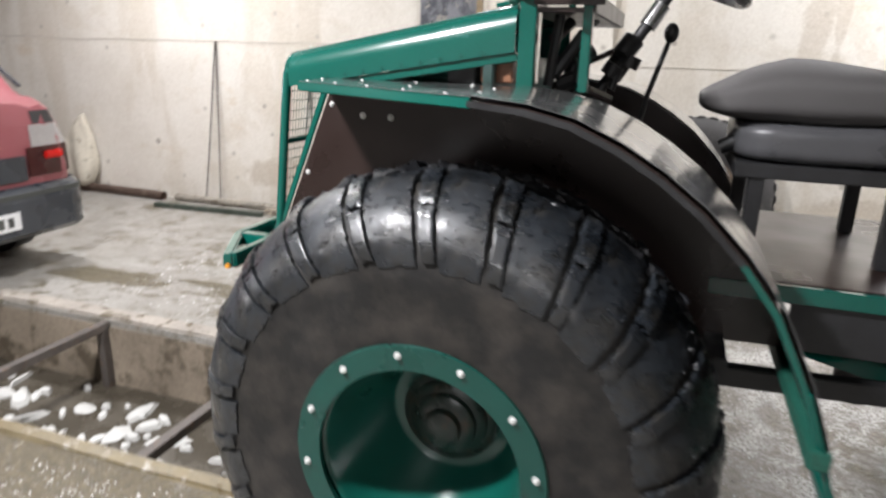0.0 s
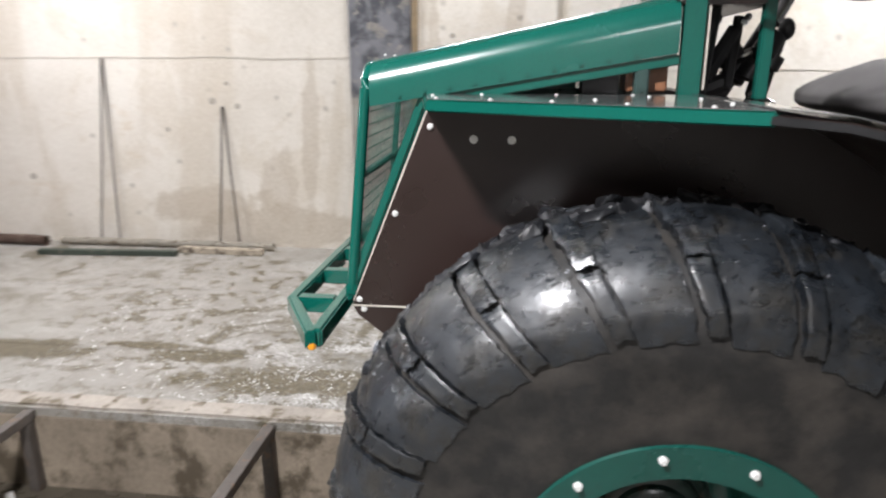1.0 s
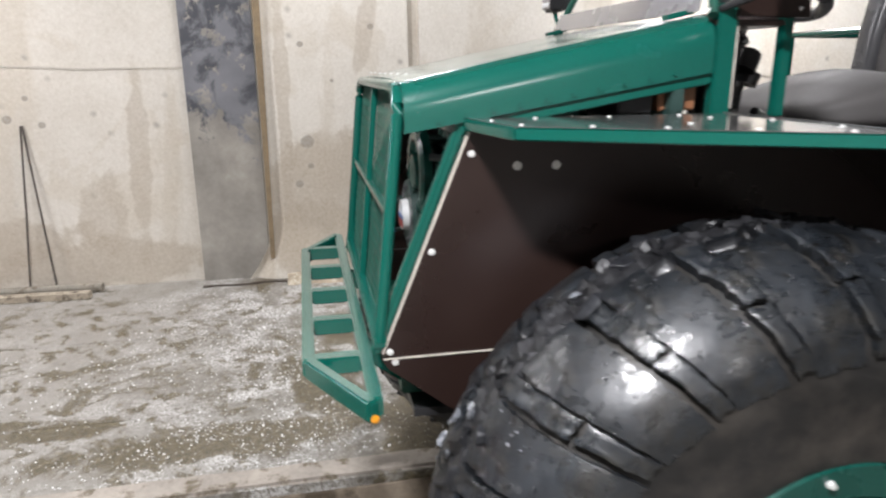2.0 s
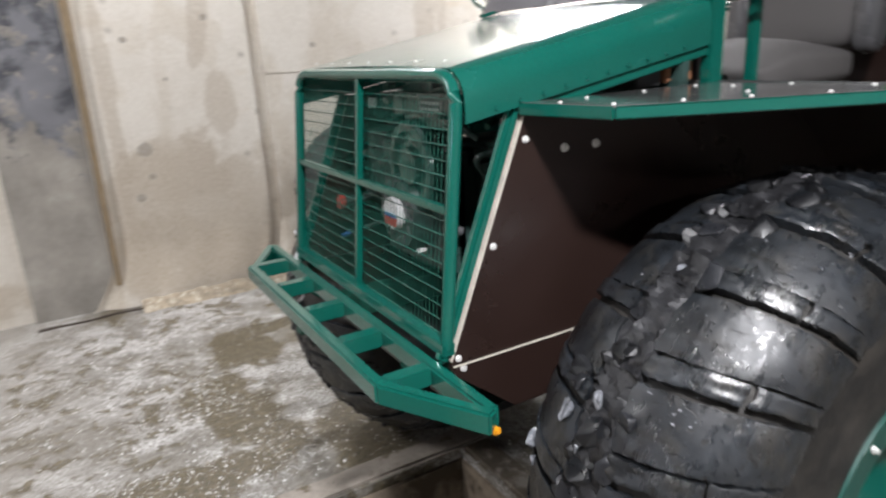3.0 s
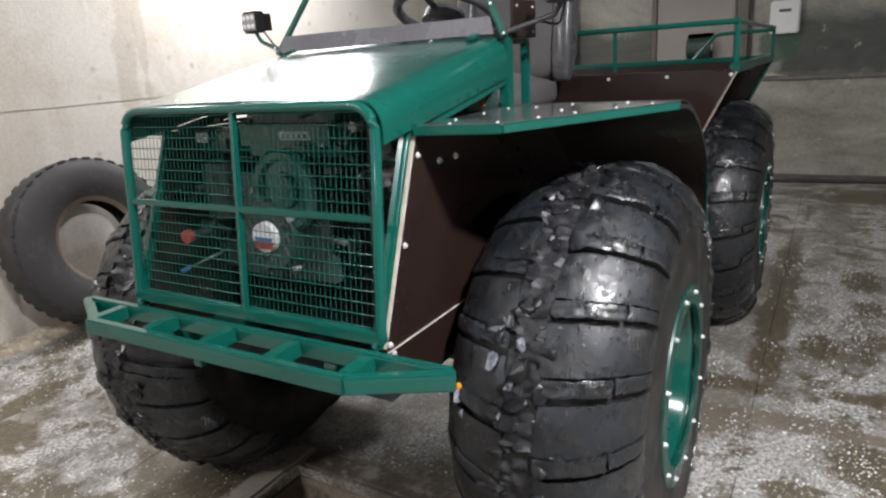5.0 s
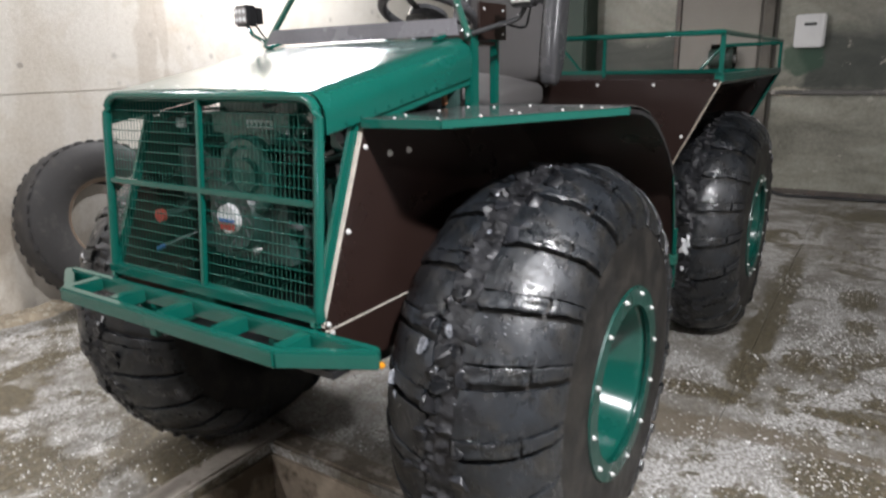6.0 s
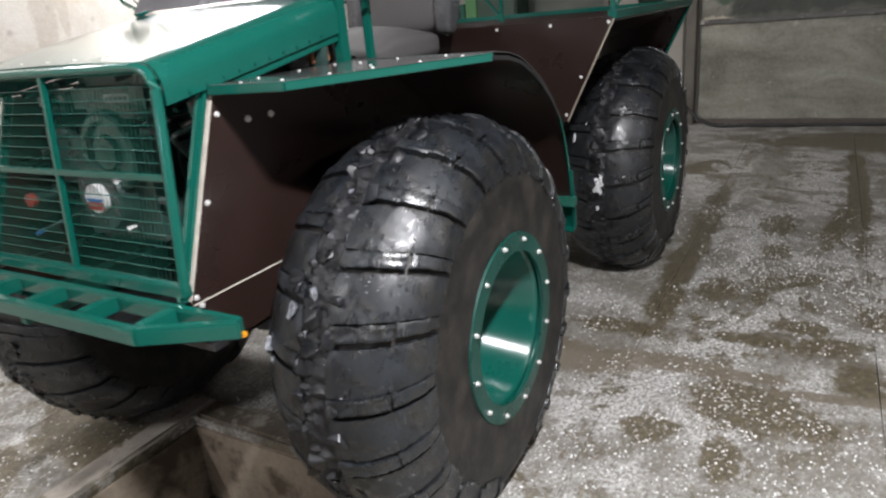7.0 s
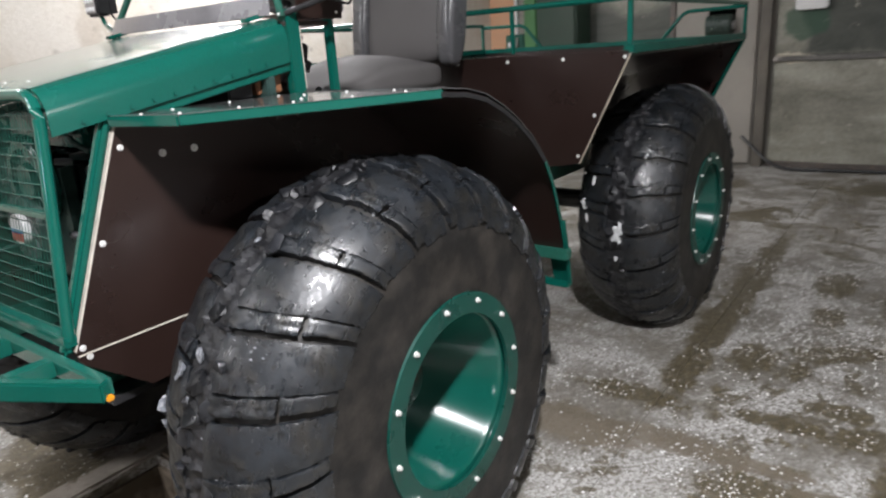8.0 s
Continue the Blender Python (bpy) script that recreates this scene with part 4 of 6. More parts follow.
# unseen lamps: compact LED battens under the ceiling, partly fill, and an added floodlight low on a stand
def area_lamp(name, m, w, h, watts):
    data = bpy.data.lights.new(name, "AREA")
    data.shape, data.size, data.size_y = "RECTANGLE", w, h
    data.energy, data.color = watts, (0.968, 0.962, 1.0)
    new(name, data).matrix_basis = m


for x, y, w, watts in LAMPS:
    lt = thing("unseen_ceiling_light", "white LED batten assumed under the ceiling, out of view", "ceiling light", (x, y, TOP), "ceiling lights")
    part("housing", box(bmesh.new(), (x - w / 2 - 0.03, y - 0.08, TOP - 0.09), (x + w / 2 + 0.03, y + 0.08, TOP - 0.004), 0.01), WHITE_PLASTIC, lt)
    part("diffuser", box(bmesh.new(), (x - w / 2, y - 0.065, TOP - 0.115), (x + w / 2, y + 0.065, TOP - 0.092), 0.008), TUBE_GLOW, lt, "lit white diffuser")
    area_lamp("batten_light", pose(x, y, TOP - 0.13), w, 0.13, watts)
FX, FY, FZ, FW = FRONT_FILL
# Body invented for the added front fill lamp, out of view
fl = thing("floodlight", "unseen square LED floodlight on a steel stand, added as front fill", "floodlight", (FX, FY, 0))
part("stand", rod(bmesh.new(), [(FX - 0.05, FY, 0.02), (FX - 0.05, FY, FZ)], 0.02, 10), BLACK_STEEL, fl)
part("foot", box(bmesh.new(), (FX - 0.3, FY - 0.25, 0), (FX + 0.2, FY + 0.25, 0.03), 0.01), BLACK_STEEL, fl)
part("housing", box(bmesh.new(), (FX - 0.06, FY - 0.09, FZ - 0.08), (FX, FY + 0.09, FZ + 0.08), 0.01), BLACK_STEEL, fl)
part("lens", box(bmesh.new(), (FX + 0.002, FY - 0.06, FZ - 0.06), (FX + 0.010, FY + 0.06, FZ + 0.06), 0.002), TUBE_GLOW, fl, "lit white lens")
area_lamp("front_fill_light", look((FX + 0.03, FY, FZ), (0.5, 2.0, 0.9)), 0.10, 0.10, FW)

# ---- the vehicle: nose towards -x, middle at y = CY ----
CY, PANEL = 2.5, 0.455
atv = thing("all_terrain_vehicle", "home-built green all-terrain vehicle on huge low-pressure tyres", "off-road vehicle", (1.1, CY, 0))


def sub(name, parent=atv, label="", at=None):
    """A part that only gathers its pieces."""
    return tagged(hang(new(name), parent, Matrix.Translation(at) if at else AT[parent].copy()), label)


def bolts(parent, places, normal, me=None):
    for p in places:
        piece("bolt", me or BOLT, parent, facing(p, normal))


# -- wheels: axle along local y, outer face towards -y --
AXLE, RT, WT = 0.617, 0.632, 0.285
RIM_Y = -0.208
SECT, W_OUT = 2.2, 0.22


def tyre_point(phi, theta, h=0.0):
    """On the tyre's outside: phi across the section (-90..90), theta round the axle, raised by h."""
    s, c = math.sin(radians(phi)), math.cos(radians(phi))
    def place(s, c):
        return (WT if s > 0 else W_OUT) * math.copysign(abs(s) ** (2 / SECT), s), 0.43 + (RT - 0.43) * max(c, 0) ** (2 / SECT)
    w, r = place(s, c)
    a, b = math.sin(radians(phi + 2)), math.cos(radians(phi + 2))
    w2, r2 = place(a, b)
    n = Vector((r - r2, w2 - w)).normalized() if (w2 - w) or (r2 - r) else Vector((0, 1))
    w, r = w + n.x * h, r + n.y * h
    return Vector((r * math.sin(theta), w, r * math.cos(theta)))


def flattened(bm):
    for v in bm.verts:
        if v.co.z < -AXLE:
            v.co.z = -AXLE
    return bm


def tyre_mesh():
    bm = bmesh.new()
    prof = [(RIM_Y - 0.012, 0.283), (RIM_Y - 0.012, 0.30), (RIM_Y - 0.014, 0.335), (RIM_Y - 0.013, 0.385)]
    prof += [(p.y, p.z) for p in (tyre_point(phi, 0) for phi in range(-90, 91, 9))]
    prof += [(0.279, 0.385), (0.262, 0.335), (0.235, 0.30), (0.22, 0.283), (0.10, 0.27), (-0.10, 0.27)]
    spin(bm, prof, 96, True)
    for v in bm.verts:
        v.co += v.co.normalized() * 0.004 * noise.noise(v.co * 6)
    flattened(bm)
    return to_mesh(bm, "tyre", RUBBER, 40)


LUGS = 22
PITCH = 360.0 / LUGS


def block_mesh(name, phi0, phi1, t0, t1, h, wob, rough, material):
    """A worn tread block on the tyre, from phi0 to phi1 across and t0 to t1 (degrees) round it; rough: how torn its top is."""
    bm = bmesh.new()
    nu, nv = max(8, round(abs(phi1 - phi0) / 2.6)), 8
    def grid(h, grow):
        rows = []
        for i in range(nu + 1):
            phi = phi0 + (phi1 - phi0) * i / nu
            row = []
            for j in range(nv + 1):
                th = t0 + (t1 - t0) * j / nv + 6.0 * (abs(phi) / 80) ** 1.5
                n = noise.noise(Vector((phi * 0.05 + wob, th * 0.15, wob)))
                k = noise.noise(Vector((phi * 0.20, th * 0.8, wob * 3))) + 0.7 * noise.noise(Vector((phi * 0.55, th * 1.7, wob * 5)))
                side = (1 if j == nv else -1 if j == 0 else 0)
                end = (1 if i == nu else -1 if i == 0 else 0)
                rag = (noise.noise(Vector((phi * 0.30, side * 3.1, wob * 7))) * 0.40 + noise.noise(Vector((phi * 0.9, side * 5.1, wob * 3))) * 0.22) * abs(side)
                rag_phi = noise.noise(Vector((th * 0.5, end * 2.3, wob * 9))) * 2.2 * abs(end)
                fade = min(1, max(0.12, (86 - abs(phi)) / 18))
                rounded = 0.93 if (side or end) else 1.0
                near_mid = max(0, 1 - abs(abs(phi) - 10) / 22)
                up = (h * rounded + n * 0.003 + k * (0.0014 + 0.0034 * near_mid) * rough) * fade if h > 0 else h
                row.append(bm.verts.new(tyre_point(phi + rag_phi, radians(th + grow * side + n * 0.35 + rag), up)))
            rows.append(row)
        return rows
    top, low = grid(h, -0.05), grid(-0.006, 0.10)
    for a, b in zip(top, top[1:]):
        for k in range(nv):
            bm.faces.new((a[k], a[k + 1], b[k + 1], b[k]))
    rim_t = top[0] + [r[-1] for r in top[1:]] + top[-1][-2::-1] + [r[0] for r in top[-2:0:-1]]
    rim_l = low[0] + [r[-1] for r in low[1:]] + low[-1][-2::-1] + [r[0] for r in low[-2:0:-1]]
    for k in range(len(rim_t)):
        j = (k + 1) % len(rim_t)
        bm.faces.new((rim_t[k], rim_t[j], rim_l[j], rim_l[k]))
    inner = [v for r in low[1:-1] for v in r[1:-1]]
    bmesh.ops.delete(bm, geom=inner, context="VERTS")
    return to_mesh(bm, name, material, 32)


def stub_mesh(seed):
    """An angular shard of rubber left where a lug was cut away."""
    rnd = random.Random(100 + seed)
    bm = bmesh.new()
    for k in range(18):
        a, u = rnd.uniform(0, math.tau), rnd.uniform(0.5, 1.0)
        bm.verts.new((0.031 * u * math.cos(a), 0.026 * u * math.sin(a), rnd.uniform(-0.016, 0.017) * (1.15 - 0.5 * u)))
    bm.verts.ensure_lookup_table()
    out = bmesh.ops.convex_hull(bm, input=bm.verts[:])
    bmesh.ops.delete(bm, geom=[g for g in out["geom_interior"] if isinstance(g, bmesh.types.BMVert)], context="VERTS")
    bmesh.ops.bevel(bm, geom=bm.edges[:], offset=0.0011, segments=1, affect="EDGES")
    return to_mesh(bm, "tread_stub", LUG_RUBBER, 20)


def ridge_mesh(seed):
    """A ragged band of torn rubber along the middle of the tread, with flaps and pits."""
    rnd = random.Random(seed)
    bm = bmesh.new()
    cols, rows = 9, 22
    g = []
    for j in range(rows + 1):
        row = []
        for i in range(cols + 1):
            edge = i in (0, cols)
            phi = -4 + 21 * i / cols + rnd.uniform(-1.0, 1.0)
            th = (PITCH + 0.6) * j / rows + rnd.uniform(-0.3, 0.3)
            lump = max(0, noise.noise(Vector((i * 0.42, j * 0.36, seed * 2.3)))) * 0.022
            row.append(bm.verts.new(tyre_point(phi, radians(th), -0.004 if edge else 0.002 + lump + rnd.uniform(0, 0.008))))
        g.append(row)
    for a, b in zip(g, g[1:]):
        for k in range(cols):
            bm.faces.new((a[k], a[k + 1], b[k + 1], b[k]))
    return to_mesh(bm, "torn_ridge", TORN_RUBBER, 38)


RIDGES = [ridge_mesh(k) for k in range(4)]
TYRE = tyre_mesh()
HALF = PITCH / 2
# outside of the tread: a narrow raised strip in two lengths above each slit, then a wide peeled block; the same inside, half a pitch on
STRIPS = [block_mesh("tread_strip", -43, -3, 0.75, 4.3, 0.0200, 7 + 1.3 * k, 1.2, WET_RUBBER) for k in range(4)]
STRIP_ENDS = [block_mesh("tread_strip", -77, -45, 0.75, 4.3, 0.0195, 11 + 1.3 * k, 0.4, WET_RUBBER) for k in range(3)]
BLOCKS = [block_mesh("tread_block", -80, -2, 4.65, 15.55, 0.0125, 1.3 * k, 1.0, WET_RUBBER) for k in range(5)]
STRIPS_IN = [block_mesh("tread_strip", 14, 76, 0.75 + HALF, 4.3 + HALF, 0.0165, 30 + 1.3 * k, 1.2, WET_RUBBER) for k in range(3)]
BLOCKS_IN = [block_mesh("tread_block", 13, 80, 4.65 + HALF, 15.55 + HALF, 0.0130, 20 + 1.3 * k, 1.2, WET_RUBBER) for k in range(4)]
STUBS = [stub_mesh(k) for k in range(10)]


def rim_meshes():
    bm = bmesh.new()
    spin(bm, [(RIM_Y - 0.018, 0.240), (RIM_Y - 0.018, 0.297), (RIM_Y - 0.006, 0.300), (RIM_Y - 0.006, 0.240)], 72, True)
    flange = to_mesh(bm, "flange", DIM_GREEN, 40)
    bm = bmesh.new()
    spin(bm, [(RIM_Y - 0.006, 0.258), (RIM_Y + 0.005, 0.258), (RIM_Y + 0.006, 0.243), (RIM_Y + 0.010, 0.238), (RIM_Y + 0.020, 0.235), (0.040, 0.168), (0.048, 0.158), (0.050, 0.04), (0.115, 0.04), (0.115, 0.262), (RIM_Y - 0.006, 0.262)], 72, True)
    barrel = to_mesh(bm, "rim", SPUN_GREEN, 40)
    bm = bmesh.new()
    prof = [(0.05, 0.0), (0.05, 0.128), (0.022, 0.126), (0.016, 0.118), (0.012, 0.104), (-0.004, 0.102), (-0.010, 0.094), (-0.014, 0.082), (-0.028, 0.080), (-0.034, 0.072), (-0.038, 0.050), (-0.054, 0.046), (-0.060, 0.034), (-0.061, 0.0)]
    spin(bm, prof, 40)
    hub = to_mesh(bm, "hub", HUB_DARK, 40)
    return flange, barrel, hub


FLANGE, BARREL, HUB = rim_meshes()


def wheel(x, side, turn, seed):
    rnd = random.Random(seed)
    m = Matrix.Translation((x, CY + side * (0.79 if x < 1 else 0.812), AXLE)) @ pose(0, 0, 0, 0, 0, 0 if side < 0 else 180)
    w = hang(new("wheel"), atv, m)
    piece("tyre", TYRE, w, m, "worn black tyre with cut tread")
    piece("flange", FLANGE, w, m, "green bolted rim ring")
    piece("rim", BARREL, w, m)
    piece("hub", HUB, w, m)
    for k in range(12):
        a = radians(30 * k + 6 + 3)
        piece("bolt", NUT, w, m @ facing((0.275 * math.cos(a), RIM_Y - 0.018, 0.275 * math.sin(a)), (0, -1, 0)))
    for k in range(LUGS):
        a = (turn + PITCH * k) % 360
        for mid, kinds in ((2, STRIPS), (6, STRIP_ENDS), (10, BLOCKS), (HALF + 4, STRIPS_IN), (HALF + 11, BLOCKS_IN)):
            if abs((a + mid + 2) % 360 - 180) < 16:
                continue
            piece("tread_block" if kinds in (BLOCKS, BLOCKS_IN) else "tread_strip", rnd.choice(kinds), w, m @ pose(0, 0, 0, 0, a + rnd.uniform(-0.25, 0.25), 0))
        if abs((a + 8) % 360 - 180) > 19:
            piece("torn_ridge", rnd.choice(RIDGES), w, m @ pose(0, 0, 0, 0, a, 0))
        # two clusters of shards for each lug, one after the slit and one at the middle of the block
        for at, spread, count in ((2.4, 1.4, 2), (10.8, 1.6, 2), (6.5, 3.0, 1), (13.5, 2.0, 1)):
            for j in range(count):
                th = a + at + rnd.uniform(-spread, spread)
                phi = rnd.choice((7.5, 7.5, 8.5, 14, 22, -6)) + rnd.uniform(-3.5, 3.5)
                if abs(th % 360 - 180) < 14 or rnd.random() < 0.2:
                    continue
                p, q = tyre_point(phi, radians(th), 0.005 + 0.006 * rnd.random()), tyre_point(phi, radians(th), 0.1)
                pm = facing(p, q - p) @ pose(0, 0, 0, rnd.uniform(-25, 25), rnd.uniform(-30, 30), rnd.uniform(0, 360)) @ Matrix.Scale(rnd.uniform(0.45, 1.05) if j else rnd.uniform(0.95, 1.35), 4)
                piece("tread_stub", rnd.choice(STUBS), w, m @ pm)
    # tiny pale glossy chips on the tread, added for the glints of wet rubber
    verts, faces = [], []
    for k in range(1500):
        th, phi, s = rnd.uniform(0, 360), rnd.gauss(-22, 22), 0.0009 + 0.0017 * rnd.random() ** 3
        if abs(th - 180) < 16 or abs(phi) > 72 or noise.noise(Vector((th * 0.11, phi * 0.09, seed))) < rnd.uniform(0.12, 0.5):
            continue
        p = tyre_point(phi, radians(th), 0.0145 * min(1, max(0.12, (84 - abs(phi)) / 32)))
        f = facing(p, tyre_point(phi, radians(th), 0.1) - p) @ pose(0, 0, 0, 0, 0, rnd.uniform(-30, 30))
        i = len(verts)
        verts += [tuple(f @ Vector(c)) for c in ((s * 2.2, 0, 0), (0, s, 0), (-s * 2.2, 0, 0), (0, -s, 0), (rnd.uniform(-s, s) * 0.5, rnd.uniform(-s, s) * 0.5, s), (0, 0, -s))]
        faces += [(i, i + 1, i + 4), (i + 1, i + 2, i + 4), (i + 2, i + 3, i + 4), (i + 3, i, i + 4), (i + 1, i, i + 5), (i + 2, i + 1, i + 5), (i + 3, i + 2, i + 5), (i, i + 3, i + 5)]
    me = bpy.data.meshes.new("glint_chips")
    me.from_pydata(verts, [], faces)
    me.materials.append(GLINT)
    tagged(piece("glint_chips", me, w, m, "tiny glossy chips standing in for wet glints"), kind="stuff")
    return w


wheel(0.011, -1, 10.9, 1)
wheel(0.011, 1, 11, 2)
wheel(2.28, -1, 8, 3)
wheel(2.28, 1, 15, 4)

# clods of snow on the tyres
def on_tyre(ax, ay, side, p, lift):
    """p drawn to the tyre's surface, round the wheel's axle."""
    w = (p[1] - ay) * -side
    t = min(0.999, abs(w) / (WT if w > 0 else W_OUT))
    r = 0.43 + (RT - 0.43) * (1 - t ** SECT) ** (1 / SECT) + lift
    k = r / math.hypot(p[0] - ax, p[2] - AXLE)
    return (ax + (p[0] - ax) * k, p[1], AXLE + (p[2] - AXLE) * k)


for k, (x, y, z, s) in enumerate(((1.632, 1.70, 0.64, 0.024), (1.638, 1.715, 0.60, 0.020), (1.70, 1.86, 0.86, 0.014), (1.655, 1.90, 0.75, 0.020), (1.66, 1.72, 0.50, 0.012), (1.74, 1.62, 0.99, 0.012), (1.72, 1.80, 0.93, 0.009), (1.67, 1.88, 0.68, 0.011))):
    bm = bmesh.new()
    bmesh.ops.create_icosphere(bm, subdivisions=2, radius=s)
    uneven(bm, s * 1.1, 45, k)
    solid("snow_clod", bm, SNOW, "small clod of dirty snow stuck on the tyre", "snow", m=Matrix.Translation(on_tyre(2.28, CY - 0.812, -1, (x, y, z), 0.012)) @ Matrix.Diagonal((0.55, 0.8, 1.35, 1)), group="snow on the tyre", smooth=60)

for x, y, z, s in ((-0.565, 3.36, 0.895, 0.021), (-0.52, 3.30, 0.80, 0.014), (-0.600, 3.20, 0.70, 0.012)):
    bm = bmesh.new()
    bmesh.ops.create_icosphere(bm, subdivisions=2, radius=s)
    uneven(bm, s * 1.1, 45, x * 9)
    solid("snow_clod", bm, SNOW, "small clod of dirty snow stuck on the tyre", "snow", m=Matrix.Translation(on_tyre(0.011, CY + 0.79, 1, (x, y, z), 0.010)) @ Matrix.Diagonal((0.6, 0.9, 1.2, 1)), group="snow on the tyre", smooth=60)

for phi, th, s in ((44.6, -75.0, 0.017), (40.0, -78.5, 0.012), (21.3, -65.0, 0.015), (9.8, -69.4, 0.011), (6.0, -60.5, 0.013), (5.2, -35.9, 0.008)):
    bm = bmesh.new()
    bmesh.ops.create_icosphere(bm, subdivisions=2, radius=s)
    uneven(bm, s * 1.1, 45, phi)
    p = Vector((0.011, CY - 0.79, AXLE)) + tyre_point(phi, radians(th), 0.016)
    solid("ice_lump", bm, GREY_ICE, "small lump of grey ice stuck on the tyre", "ice", m=Matrix.Translation(p) @ pose(0, 0, 0, 20 * phi, th, 0) @ Matrix.Diagonal((1.2, 0.7, 1.0, 1)), group="snow on the tyre", smooth=20)

# -- chassis --
ch = sub("chassis", atv, "green welded chassis of square tube")
for s in (-1, 1):
    part("rail", bar(bmesh.new(), (-0.62, CY + s * 0.30, 0.80), (0.80, CY + s * 0.30, 0.80), 0.06, 0.08), DARK_GREEN, ch)
    part("rail", bar(bmesh.new(), (1.36, CY + s * 0.34, 0.86), (2.98, CY + s * 0.34, 0.86), 0.06, 0.08), DARK_GREEN, ch)
    part("rail", bar(bmesh.new(), (0.80, CY + s * 0.30, 0.80), (1.36, CY + s * 0.16, 0.62), 0.06, 0.08), GREEN, ch)
part("axle", rod(bmesh.new(), [(0.011, CY - 0.66, AXLE), (0.011, CY + 0.66, AXLE)], 0.055, 14), BLACK_STEEL, ch)
part("axle", rod(bmesh.new(), [(2.28, CY - 0.66, AXLE), (2.28, CY + 0.66, AXLE)], 0.055, 14), BLACK_STEEL, ch)
for x in (0.011, 2.28):
    part("differential", disc(bmesh.new(), Matrix.Translation((x, CY, AXLE - 0.13)), 0.10, 0.10, 0.26, 16), BLACK_STEEL, ch)
part("cross_bar", bar(bmesh.new(), (0.63, CY - 0.62, 0.80), (0.63, CY + 0.62, 0.80), 0.05, 0.05), BLACK_STEEL, ch)
part("cross_bar", bar(bmesh.new(), (0.80, CY - 0.95, 0.79), (0.80, CY + 0.95, 0.79), 0.04, 0.04), DARK_GREEN, ch)
part("pivot", rod(bmesh.new(), [(1.10, CY, 0.50), (1.10, CY, 0.92)], 0.06, 16), BLACK_STEEL, ch, "black articulation pivot")
for s in (-1, 1):
    part("side_rail", bar(bmesh.new(), (0.30, CY + s * 0.40, 0.672), (1.34, CY + s * 0.40, 0.715), 0.045, 0.055), BLACK_STEEL, ch)
part("belly_plate", box(bmesh.new(), (-0.60, CY - 0.40, 0.735), (0.55, CY + 0.40, 0.755)), BLACK_STEEL, ch)

# -- side panels and front fenders --
ARCH = [(0.09, 1.424), (0.20, 1.413), (0.29, 1.392), (0.38, 1.352), (0.46, 1.305), (0.54, 1.245), (0.62, 1.165), (0.69, 1.075), (0.76, 0.935), (0.815, 0.79), (0.855, 0.66)]


